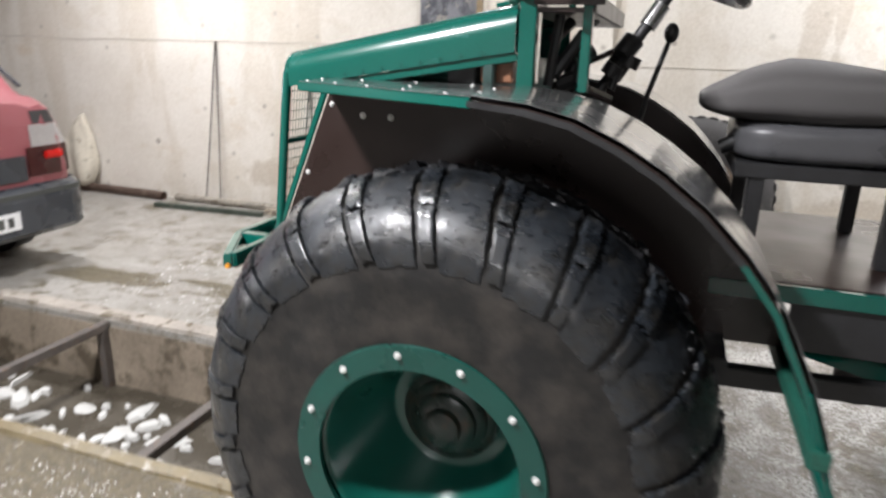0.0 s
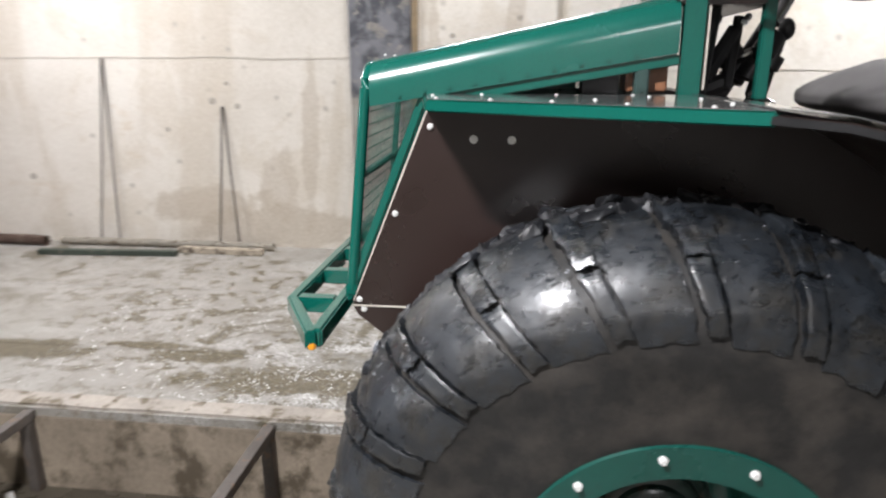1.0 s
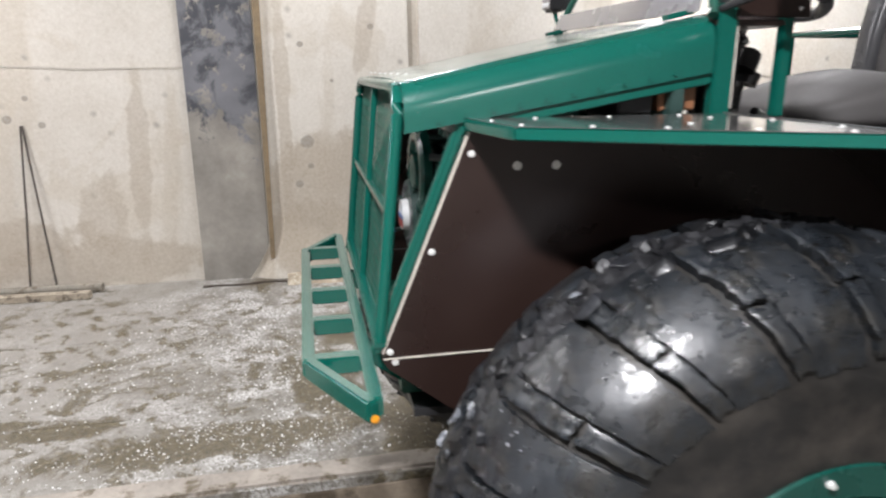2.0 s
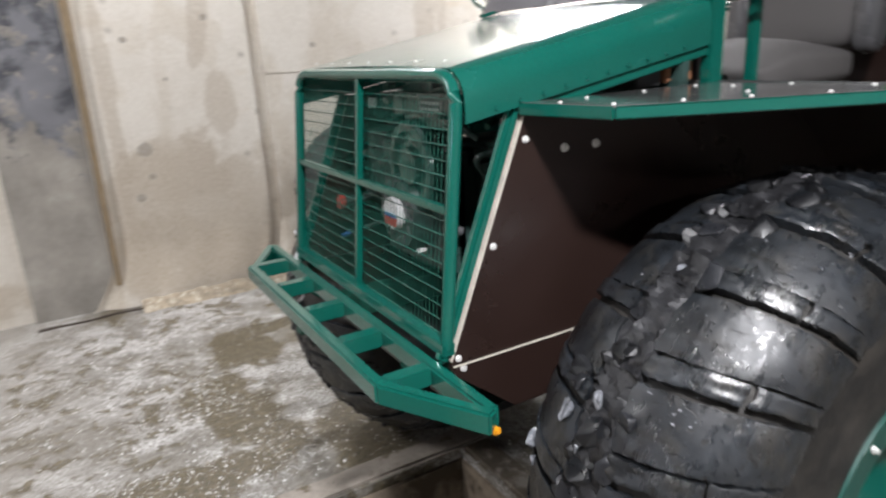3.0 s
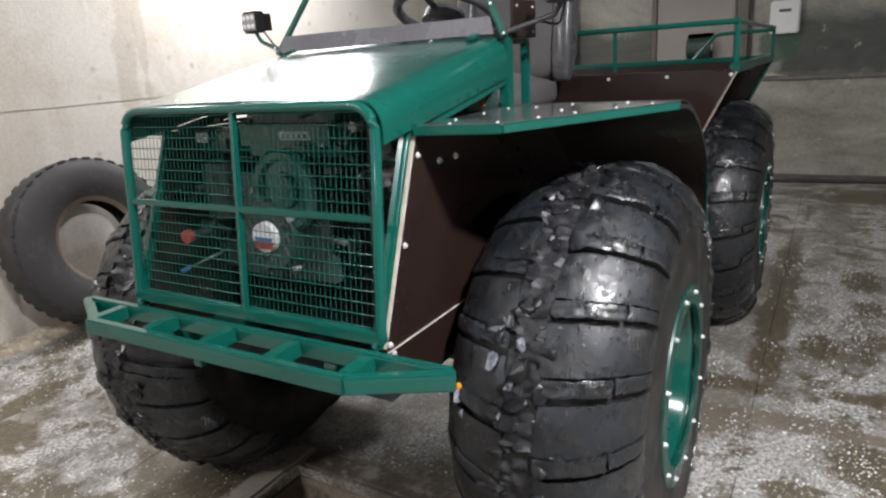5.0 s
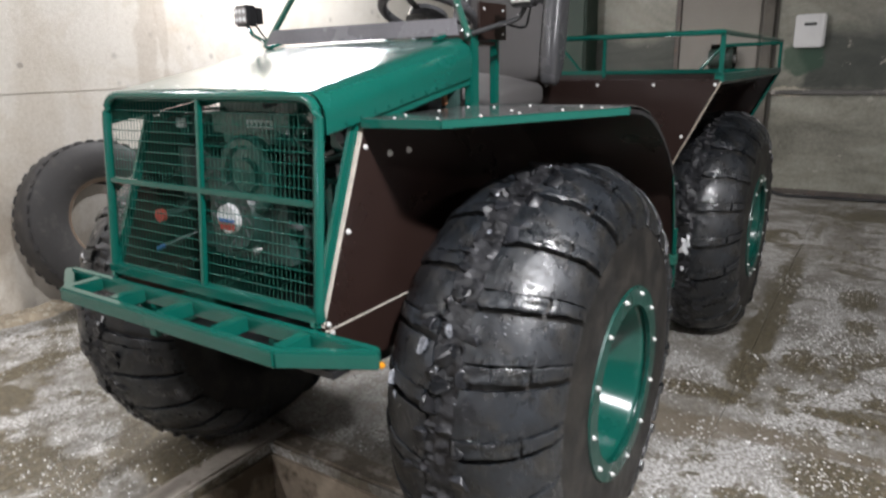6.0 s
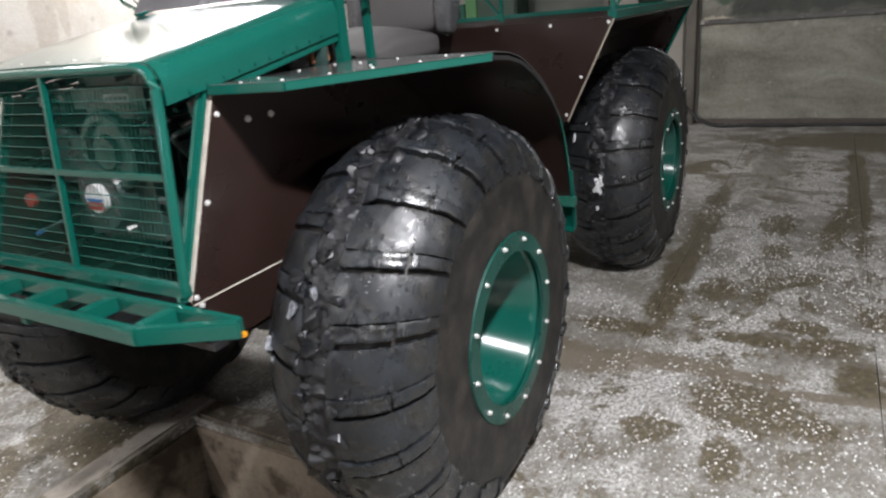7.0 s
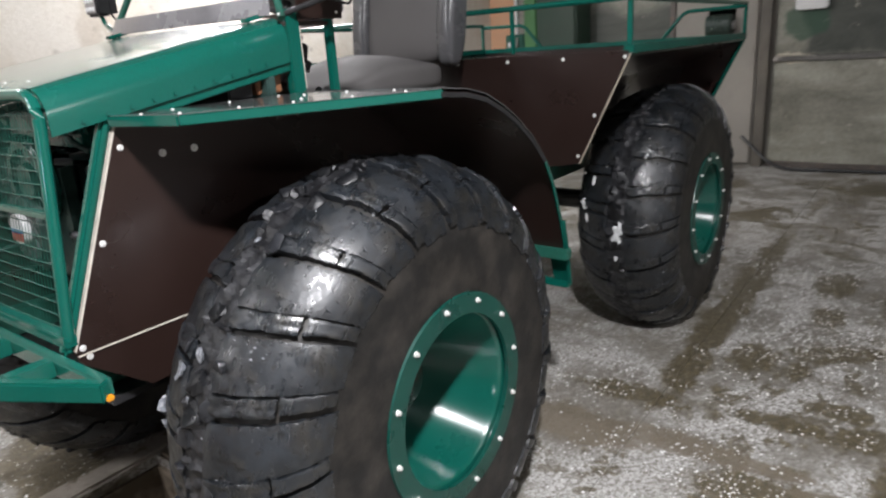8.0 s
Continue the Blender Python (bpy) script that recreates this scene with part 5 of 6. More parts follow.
def side_of(s):
    y = lambda d: CY + s * d
    inner = PANEL - 0.012
    sp = sub("side_panel", atv, "dark brown film-faced plywood side panel")
    # upper sheet between nose, fender and arch
    outline = [(-0.476, 1.418), (0.09, 1.418)] + [(x + 0.001, z + 0.002) for x, z in ARCH[1:9]] + [(0.805, 0.815), (0.45, 0.80), (-0.26, 0.918), (-0.678, 0.918)]
    part("panel", slab(bmesh.new(), outline, (y(inner), y(PANEL)), "y"), PLY, sp, smooth=None)
    part("panel", slab(bmesh.new(), [(-0.678, 0.913), (-0.26, 0.913), (0.30, 0.80), (-0.52, 0.775), (-0.665, 0.89)], (y(inner), y(PANEL)), "y"), PLY, sp, smooth=None)
    part("seam_strip", bar(bmesh.new(), (-0.675, y(PANEL + 0.003), 0.9155), (-0.26, y(PANEL + 0.003), 0.9155), 0.003, 0.003, bevel=0), PLY_EDGE, sp, "pale raw plywood seam")
    part("edge_strip", bar(bmesh.new(), (-0.6755, y(PANEL - 0.0075), 0.925), (-0.4800, y(PANEL - 0.0075), 1.413), 0.014, 0.005, (1, 0, -0.4), 0.001), PLY_EDGE, sp, "pale raw plywood edge")
    bolts(sp, [(-0.380, y(PANEL), 1.330), (-0.293, y(PANEL), 1.329)], (0, s, 0), BIG_BOLT)
    bolts(sp, [(-0.480, y(PANEL), 1.358), (-0.566, y(PANEL), 1.152), (-0.661, y(PANEL), 0.931), (-0.650, y(PANEL), 0.906)], (0, s, 0))
    # slanted green angle at the nose
    np_ = sub("nose_post", atv, "slanted green angle post beside the grille")
    part("post", bar(bmesh.new(), (-0.692, y(PANEL - 0.019), 0.922), (-0.492, y(PANEL - 0.019), 1.430), 0.028, 0.026, (1, 0, -0.4), 0.008), GREEN, np_)
    # fender top
    fd = sub("front_fender", atv, "flat front fender, dark plywood edged with green steel")
    plan = [(-0.490, PANEL + 0.002), (-0.455, 0.672), (0.09, 0.957), (0.09, PANEL + 0.002)]
    part("top_plate", slab(bmesh.new(), [(x, y(d)) for x, d in plan], (1.420, 1.431), "z"), FENDER_TOP, fd, "glossy dark plywood fender top, paled with painted-in sheen", smooth=None)
    bm = bar(bmesh.new(), (-0.494, y(PANEL), 1.418), (-0.458, y(0.675), 1.418), 0.006, 0.024)
    part("edge", bm, GREEN, fd)
    part("edge", bar(bmesh.new(), (-0.458, y(0.674), 1.418), (0.092, y(0.960), 1.418), 0.006, 0.024), GREEN, fd)
    bolts(fd, [(-0.462, y(0.540), 1.431), (-0.440, y(0.655), 1.431), (-0.331, y(0.712), 1.431), (-0.22, y(0.765), 1.431), (-0.138, y(0.70), 1.431), (-0.10, y(0.835), 1.431), (0.02, y(0.90), 1.431),
               (-0.36, y(0.50), 1.431), (-0.20, y(0.50), 1.431), (-0.04, y(0.50), 1.431), (0.06, y(0.66), 1.431), (0.07, y(0.82), 1.431), (-0.02, y(0.58), 1.431)], (0, 0, 1), SMALL_BOLT)
    # arched mudguard behind the wheel
    mg = sub("mudguard", atv, "curved dark mudguard behind the front wheel with green edge")
    bm = bmesh.new()
    sheet(bm, [[(x, y(d), z) for d in (PANEL + 0.002, 0.62, 0.80, 0.957 - 0.035 * max(0, i - 6) / 4)] for i, (x, z) in enumerate(ARCH[:10])], 0.008)
    part("sheet", bm, PLY, mg, smooth=40)
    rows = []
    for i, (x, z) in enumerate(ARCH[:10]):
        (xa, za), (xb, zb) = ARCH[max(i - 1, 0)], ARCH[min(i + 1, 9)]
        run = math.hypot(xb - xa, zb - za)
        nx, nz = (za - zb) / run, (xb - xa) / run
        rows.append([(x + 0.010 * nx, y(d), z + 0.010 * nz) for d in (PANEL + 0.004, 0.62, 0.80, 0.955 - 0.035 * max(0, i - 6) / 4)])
    # Skin added so only the upper face carries the painted sheen
    part("sheen_skin", sheet(bmesh.new(), rows, 0.002), FENDER_TOP, mg, "glossy upper face, paled with painted-in sheen", 40)
    for i in range(len(ARCH) - 1):
        (xa, za), (xb, zb) = ARCH[i], ARCH[i + 1]
        da, db = 0.960 - 0.035 * max(0, i - 6) / 4, 0.960 - 0.035 * max(0, i - 5) / 4
        # Upper lengths are black, not green, standing in for the shade on them
        part("edge", bar(bmesh.new(), (xa - 0.006, y(da), za - 0.007), (xb - 0.006, y(db), zb - 0.007), 0.005, 0.012, (zb - za, 0, xa - xb), 0), BLACK_STEEL if i < 6 else GREEN, mg)
    part("strap", sheet(bmesh.new(), [[(x, y(0.865), z), (x, y(0.955 - 0.01 * k), z)] for k, (x, z) in enumerate(((0.765, 0.925), (0.815, 0.79), (0.855, 0.66)))], 0.006), GREEN, mg, "narrow green strap")
    part("end_bar", bar(bmesh.new(), (0.852, y(0.925), 0.655), (0.852, y(PANEL + 0.05), 0.655), 0.025, 0.025), GREEN, mg)
    bolts(mg, [(x + 0.004, y(d), z + 0.006) for x, z in (ARCH[2], ARCH[4], ARCH[6]) for d in (0.52, 0.90)], (0.5, 0, 0.8), SMALL_BOLT)


side_of(-1)
side_of(1)

# -- hood --
HX0, HX1 = -0.620, 0.055


def hood_row(x, drop=0.0):
    t = (x - HX0) / (HX1 - HX0)
    top, low = 1.504 + 0.136 * t, 1.402 + 0.115 * t
    w, r = 0.458 - drop, 0.065
    pts = [(x, -w, low)]
    pts.append((x, -w, low + 0.5 * (top - r - low)))
    for k in range(7):
        a = radians(180 - 15 * k)
        pts.append((x, -w + r + r * math.cos(a), top - r + r * math.sin(a)))
    for u in (-0.25, 0.0, 0.25):
        pts.append((x, u, top + 0.006 * (1 - (u / 0.4) ** 2)))
    for k in range(7):
        a = radians(90 - 15 * k)
        pts.append((x, w - r + r * math.cos(a), top - r + r * math.sin(a)))
    pts += [(x, w, low + 0.5 * (top - r - low)), (x, w, low)]
    return [(px, CY + py, pz) for px, py, pz in pts]


hood = sub("hood", atv, "glossy green sheet-metal hood")
part("hood_sheet", sheet(bmesh.new(), [hood_row(HX0 + (HX1 - HX0) * k / 6) for k in range(7)], 0.004), HOOD_GREEN, hood)
for s in (-1, 1):
    part("lower_rail", bar(bmesh.new(), (-0.45, CY + s * 0.438, 1.418), (0.06, CY + s * 0.438, 1.505), 0.025, 0.024), GREEN, hood)
    part("hinge", bar(bmesh.new(), (-0.02, CY + s * 0.37, 1.634), (0.05, CY + s * 0.37, 1.650), 0.028, 0.012), GREEN, hood)
for s in (-1, 1):
    bolts(hood, [(x, CY + s * 0.4595, 1.414 + 0.115 * (x - HX0) / (HX1 - HX0)) for x in (-0.551 + 0.0575 * k for k in range(10))], (0, s, 0), GREEN_BOLT)
bolts(hood, [(HX0 + 0.02, CY - 0.36 + 0.12 * k, 1.512 + 0.004) for k in range(7)], (-0.2, 0, 1), SMALL_BOLT)

# -- grille --
GT, GB = (-0.626, 1.500), (-0.681, 0.955)


def on_grille(y, z, lift=0.0):
    t = (z - GB[1]) / (GT[1] - GB[1])
    return (GB[0] + (GT[0] - GB[0]) * t - lift, CY + y, z)


grille = sub("grille", atv, "green tube grille frame with welded wire screen")
loop = bent([on_grille(-0.445, 0.955), on_grille(-0.445, 1.492), on_grille(0.445, 1.492), on_grille(0.445, 0.955)], 0.075, 6)
part("frame", rod(bmesh.new(), loop, 0.0135, 12), GREEN, grille)
part("bottom_bar", bar(bmesh.new(), on_grille(-0.455, 0.955), on_grille(0.455, 0.955), 0.03, 0.03), GREEN, grille)
part("middle_bar", bar(bmesh.new(), on_grille(-0.44, 1.236), on_grille(0.44, 1.236), 0.016, 0.017), GREEN, grille)
part("centre_bar", bar(bmesh.new(), on_grille(0, 0.96), on_grille(0, 1.49), 0.017, 0.016, (1, 0, 0)), GREEN, grille)
for y0, y1 in ((-0.44, -0.005), (0.005, 0.44)):
    for k in range(18):
        z = 0.972 + 0.0297 * k
        cut = 0.0 if z < 1.44 else 0.03
        part("cross_wire", rod(bmesh.new(), [on_grille(y0 + (cut if y0 < -0.1 else 0), z, -0.008), on_grille(y1 - (cut if y1 > 0.1 else 0), z, -0.008)], 0.0014, 6), GREEN, grille)
    for k in range(27):
        y = y0 + (y1 - y0) * (k + 0.5) / 27
        top = 1.48 if abs(y) < 0.40 else 1.455
        part("upright_wire", rod(bmesh.new(), [on_grille(y, 0.965, -0.0105), on_grille(y, top, -0.0105)], 0.0009, 5), DARK_GREEN, grille)

# -- bumper --
bump = sub("bumper", atv, "green ladder-shaped front bumper of square tube")
BZ = 0.908
FR, BK = -0.836, -0.713
part("front_bar", bar(bmesh.new(), (FR, CY - 0.455, BZ), (FR, CY + 0.48, BZ), 0.028, 0.045, (0, 0, 1), 0.005), GREEN, bump)
part("rear_bar", bar(bmesh.new(), (BK, CY - 0.655, BZ), (BK, CY + 0.655, BZ), 0.028, 0.045, (0, 0, 1), 0.005), GREEN, bump)
for s in (-1, 1):
    part("end_bar", bar(bmesh.new(), (FR, CY + s * 0.447, BZ), (BK - 0.006, CY + s * 0.666, BZ), 0.028, 0.0448, (0, 0, 1), 0.005), GREEN, bump)
    part("stay", bar(bmesh.new(), (BK + 0.01, CY + s * 0.30, BZ - 0.03), (-0.60, CY + s * 0.30, 0.80), 0.04, 0.04), GREEN, bump)
for k in range(5):
    y = CY - 0.44 + 0.2275 * k
    part("rung", bar(bmesh.new(), (FR + 0.014, y, BZ + 0.002), (BK - 0.014, y, BZ + 0.002), 0.036, 0.040), GREEN, bump)
part("hitch_plate", box(bmesh.new(), (FR - 0.012, CY + 0.00, BZ - 0.040), (FR + 0.008, CY + 0.03, BZ + 0.0), 0.003), DARK_GREEN, bump)
for s in (-1, 1):
    part("marker_light", box(bmesh.new(), (BK - 0.013, CY + s * 0.668 - 0.007, BZ - 0.021), (BK + 0.003, CY + s * 0.668 + 0.007, BZ - 0.008), 0.003), ORANGE, bump, "small amber marker light")

# -- engine behind the grille --
eng = sub("engine", atv, "black petrol engine with recoil starter behind the grille")
part("block", box(bmesh.new(), (-0.44, CY - 0.19, 0.98), (-0.02, CY + 0.15, 1.30), 0.03), ENGINE, eng)
part("shroud", box(bmesh.new(), (-0.50, CY - 0.20, 0.97), (-0.44, CY + 0.20, 1.33), 0.03), ENGINE, eng)
bm = bmesh.new()
disc(bm, facing((-0.50, CY + 0.02, 1.133), (-1, 0, 0)), 0.115, 0.095, 0.045, 32)
part("starter_cover", bm, ENGINE, eng)
for k in range(12):
    a = k * math.tau / 12
    part("vent_rib", bar(bmesh.new(), (-0.546, CY + 0.02 + 0.066 * math.cos(a - 0.12), 1.133 + 0.066 * math.sin(a - 0.12)), (-0.546, CY + 0.02 + 0.086 * math.cos(a + 0.12), 1.133 + 0.086 * math.sin(a + 0.12)), 0.007, 0.006, (1, 0, 0), 0.001), VINYL_DARK, eng)
bm = bmesh.new()
spin(bm, [(0.0, 0.0), (0.0, 0.118), (-0.022, 0.116), (-0.030, 0.106), (-0.030, 0.088), (-0.016, 0.080), (-0.018, 0.052), (-0.034, 0.046), (-0.036, 0.0)], 36)
part("flywheel_cover", bm, ENGINE_GREEN, eng, "round green flywheel cover", 35, Matrix.Translation((-0.505, CY - 0.045, 1.262)) @ pose(0, 0, 0, 0, 0, -90))
rnd = random.Random(21)
for k in range(34):
    y, z = CY + rnd.uniform(-0.40, 0.40), rnd.uniform(1.0, 1.46)
    r = rnd.uniform(0.006, 0.016)
    x = -0.505 if abs(y - CY) < 0.2 and z < 1.33 else -0.47 + rnd.uniform(0, 0.08)
    part("fitting", rod(bmesh.new(), [(x - 0.014, y, z), (x + 0.02, y + rnd.uniform(-0.02, 0.02), z + rnd.uniform(-0.02, 0.02))], r, 8), (CHROME, ALLOY, VINYL_DARK, DARK_GREEN)[k % 4], eng)
for k, (y, z, w, h) in enumerate(((-0.34, 1.02, 0.10, 0.10), (0.30, 1.02, 0.16, 0.09), (0.33, 1.38, 0.14, 0.07), (-0.33, 1.36, 0.12, 0.06), (0.26, 1.20, 0.05, 0.20), (-0.26, 1.14, 0.05, 0.22))):
    part("housing", box(bmesh.new(), (-0.42, CY + y - w / 2, z - h / 2), (-0.28, CY + y + w / 2, z + h / 2), 0.012), (ENGINE_GREEN, ENGINE, ENGINE_GREEN)[k % 3], eng)
bm = bmesh.new()
disc(bm, facing((-0.545, CY + 0.02, 1.133), (-1, 0, 0)), 0.044, 0.042, 0.018, 28)
part("badge", bm, WHITE_PLASTIC, eng, "round badge in white, blue and red")
for z0, z1, mt in ((1.124, 1.134, BLUE_PLASTIC), (1.101, 1.123, RED_PLASTIC)):
    part("badge_stripe", slab(bmesh.new(), [(CY - 0.017, z1), (CY + 0.057, z1), (CY + 0.049, z0), (CY - 0.009, z0)], (-0.5655, -0.562), "x"), mt, eng)
part("fuel_tank", box(bmesh.new(), (-0.46, CY - 0.20, 1.34), (-0.10, CY + 0.20, 1.47), 0.035), ENGINE_GREEN, eng)
part("label_plate", box(bmesh.new(), (-0.463, CY - 0.10, 1.392), (-0.459, CY + 0.01, 1.415), 0.001), WHITE_PLASTIC, eng, "white label with unreadable print")
for k in range(5):
    part("print_bar", box(bmesh.new(), (-0.4645, CY - 0.09 + 0.02 * k, 1.399), (-0.4632, CY - 0.080 + 0.02 * k, 1.408)), GATE_DARK, eng)
part("air_filter", rod(bmesh.new(), [(-0.40, CY + 0.30, 1.15), (-0.40, CY + 0.30, 1.32)], 0.08, 20), ENGINE, eng)
part("cap", rod(bmesh.new(), [(-0.594, CY + 0.308, 1.120), (-0.578, CY + 0.308, 1.120)], 0.021, 16), RED_PLASTIC, eng, "red plastic cap")
part("cap", rod(bmesh.new(), [(-0.552, CY + 0.410, 0.988), (-0.53, CY + 0.395, 0.998)], 0.0075, 10), BLUE_PLASTIC, eng, "blue plastic hose end")
part("label_plate", box(bmesh.new(), (-0.44, CY + 0.33, 1.38), (-0.436, CY + 0.38, 1.41), 0.001), WHITE_PLASTIC, eng, "small white label")
part("hose", rod(bmesh.new(), bent([(-0.578, CY + 0.308, 1.120), (-0.50, CY + 0.308, 1.12), (-0.42, CY + 0.30, 1.20)], 0.03), 0.013, 10), ENGINE, eng)
part("hose", rod(bmesh.new(), bent([(-0.53, CY + 0.395, 0.998), (-0.46, CY + 0.36, 1.02), (-0.38, CY + 0.32, 1.04)], 0.03), 0.006, 8), ENGINE, eng)
part("muffler", rod(bmesh.new(), [(-0.30, CY - 0.32, 1.10), (0.02, CY - 0.32, 1.10)], 0.07, 20), ALLOY, eng, "dull metal muffler")
part("battery", box(bmesh.new(), (-0.16, CY - 0.43, 1.20), (0.03, CY - 0.26, 1.40), 0.01), ENGINE, eng)
part("carburettor", box(bmesh.new(), (-0.36, CY - 0.36, 1.18), (-0.22, CY - 0.22, 1.30), 0.02), ALLOY, eng)
part("red_handle", bar(bmesh.new(), (-0.42, CY - 0.40, 1.385), (-0.26, CY - 0.40, 1.385), 0.03, 0.035), RED_PLASTIC, eng, "dull red crank handle")
rnd = random.Random(8)
for k in range(9):
    y, z = CY + rnd.uniform(-0.42, 0.40), rnd.uniform(1.0, 1.35)
    pts = [(-0.46 + rnd.uniform(0, 0.1), y, z), (-0.48, y + rnd.uniform(-0.1, 0.1), z + rnd.uniform(0.03, 0.12)), (-0.38, y + rnd.uniform(-0.15, 0.15), z + rnd.uniform(-0.1, 0.15)), (-0.2, y, z)]
    part("hose", rod(bmesh.new(), bent(pts, 0.03), 0.008, 8), ENGINE, eng)
bm = bmesh.new()
box(bm, (-0.03, CY - 0.45, 0.78), (0.0, CY + 0.45, 1.50), 0.004)
part("bulkhead", bm, ENGINE, eng, "black bulkhead behind the engine")

# -- windscreen, lamps, dash --
ws = sub("windscreen", atv, "small clear windscreen in a bolted green tube frame")
loop = bent([(0.045, CY - 0.455, 1.635), (0.13, CY - 0.31, 1.885), (0.13, CY + 0.31, 1.885), (0.045, CY + 0.455, 1.635)], 0.05, 5)
part("frame", rod(bmesh.new(), loop, 0.011, 10), DARK_GREEN, ws)
pane = part("pane", sheet(bmesh.new(), [[(0.048, CY - 0.44, 1.652), (0.048, CY + 0.44, 1.652)], [(0.128, CY - 0.31, 1.874), (0.128, CY + 0.31, 1.874)]]), CLEAR, ws, "clear acrylic pane", None)
pane.visible_shadow = False
part("foot_strip", sheet(bmesh.new(), [[(0.028, CY - 0.43, 1.644), (0.028, CY + 0.43, 1.644)], [(0.047, CY - 0.41, 1.696), (0.047, CY + 0.41, 1.696)]], 0.003), FOOT_GREY, ws, "glossy grey plastic strip along the foot of the pane", None)
for p in [(0.032, CY - 0.46, 1.645), (0.062, CY - 0.405, 1.735), (0.093, CY - 0.36, 1.815), (0.032, CY + 0.455, 1.66)] + [(0.117, CY - 0.27 + 0.135 * k, 1.885) for k in range(5)]:
    piece("bolt", SMALL_BOLT, ws, facing(p, (-1, 0, 0.3)))

for s, x in ((-1, 0.13), (1, 0.086)):
    wl = sub("work_light", atv, "square black LED work light on a bracket")
    yc = CY + s * 0.60
    c = (x, yc, 1.762)
    part("housing", box(bmesh.new(), (x - 0.022, yc - 0.042, 1.722), (x + 0.03, yc + 0.042, 1.800), 0.008), BLACK_STEEL, wl)
    for k in range(5):
        part("cooling_fin", box(bmesh.new(), (x + 0.03, yc - 0.04 + 0.018 * k, 1.73), (x + 0.055, yc - 0.034 + 0.018 * k, 1.792)), BLACK_STEEL, wl)
    part("lens", box(bmesh.new(), (x - 0.027, yc - 0.034, 1.731), (x - 0.0215, yc + 0.034, 1.791), 0.004), LAMP_CLEAR, wl, "clear lens")
    for i in range(2):
        for j in range(3):
            bm = bmesh.new()
            disc(bm, facing((x - 0.026, yc - 0.022 + 0.022 * j, 1.746 + 0.030 * i), (-1, 0, 0)), 0.010, 0.007, 0.004, 12)
            part("led", bm, WHITE_PLASTIC, wl, "round white LED reflector")
    part("bracket", rod(bmesh.new(), bent([(x + 0.01, yc, 1.722), (x + 0.01, yc - s * 0.02, 1.69), (0.06, CY + s * 0.44, 1.645)], 0.015), 0.008, 8), GREEN if s > 0 else BLACK_STEEL, wl)
    part("cable", rod(bmesh.new(), bent([(x + 0.05, yc, 1.73), (x + 0.08, yc - s * 0.03, 1.66), (x + 0.09, CY + s * 0.46, 1.69)], 0.03), 0.004, 6), BLACK_STEEL, wl)

dash = sub("dash_frame", atv, "green upright posts carrying a brown plywood dash")
part("post", bar(bmesh.new(), (0.085, CY - 0.44, 1.42), (0.085, CY - 0.44, 1.66), 0.045, 0.03, (0, 1, 0)), GREEN, dash)
part("post", bar(bmesh.new(), (0.235, CY - 0.44, 1.42), (0.235, CY - 0.44, 1.70), 0.025, 0.025, (0, 1, 0)), GREEN, dash)
part("side_plate", box(bmesh.new(), (0.10, CY - 0.464, 1.632), (0.275, CY - 0.452, 1.745), 0.002), PLY, dash, "brown plywood dash plate")
bolts(dash, [(0.125, CY - 0.464, 1.725), (0.25, CY - 0.464, 1.725), (0.25, CY - 0.464, 1.65)], (0, -1, 0), SMALL_BOLT)
part("dash_panel", box(bmesh.new(), (0.24, CY - 0.44, 1.615), (0.252, CY + 0.44, 1.665), 0.002), PLY, dash, "brown plywood dash panel")
part("scuttle", box(bmesh.new(), (0.06, CY - 0.45, 1.615), (0.25, CY + 0.45, 1.627), 0.002), PLY, dash)
# Pale strip painted for the white glare on the post
part("glare_strip", box(bmesh.new(), (0.112, CY - 0.446, 1.44), (0.118, CY - 0.430, 1.63), 0.001), PLY_EDGE, dash, "pale strip standing in for glare along the post")
for a, b, r in (((0.13, -0.36, 1.43), (0.15, -0.35, 1.62), 0.014), ((0.14, -0.34, 1.46), (0.21, -0.30, 1.57), 0.018), ((0.20, -0.32, 1.44), (0.22, -0.29, 1.60), 0.012), ((0.15, -0.30, 1.43), (0.20, -0.30, 1.45), 0.026), ((0.19, -0.28, 1.50), (0.23, -0.26, 1.53), 0.022), ((0.13, -0.33, 1.55), (0.17, -0.28, 1.60), 0.016), ((0.16, -0.26, 1.38), (0.18, -0.24, 1.50), 0.020)):
    part("linkage", rod(bmesh.new(), [(a[0], CY + a[1], a[2]), (b[0], CY + b[1], b[2])], r, 10), BLACK_STEEL, dash)
part("joint", rod(bmesh.new(), [(0.22, CY - 0.33, 1.585), (0.24, CY - 0.29, 1.60)], 0.008, 10), ALLOY, dash, "bright steel joint")
part("lever_arm", rod(bmesh.new(), [(0.24, CY - 0.36, 1.425), (0.30, CY - 0.34, 1.40)], 0.012, 10), CHROME, dash, "bright steel lever arm")
part("relay_box", box(bmesh.new(), (-0.045, CY - 0.42, 1.435), (0.045, CY - 0.32, 1.505), 0.004), RED_BROWN, dash, "brown relay box")
part("relay_box", box(bmesh.new(), (-0.14, CY - 0.42, 1.430), (-0.06, CY - 0.33, 1.480), 0.004), BLACK_STEEL, dash, "black relay box")

st = sub("steering", atv, "black steering wheel on a slanted column")
part("column", rod(bmesh.new(), [(0.20, CY - 0.12, 1.34), (0.43, CY - 0.05, 1.72)], 0.018, 12), BLACK_STEEL, st)
part("joint", rod(bmesh.new(), [(0.27, CY - 0.10, 1.455), (0.31, CY - 0.09, 1.52)], 0.034, 12), BLACK_STEEL, st)
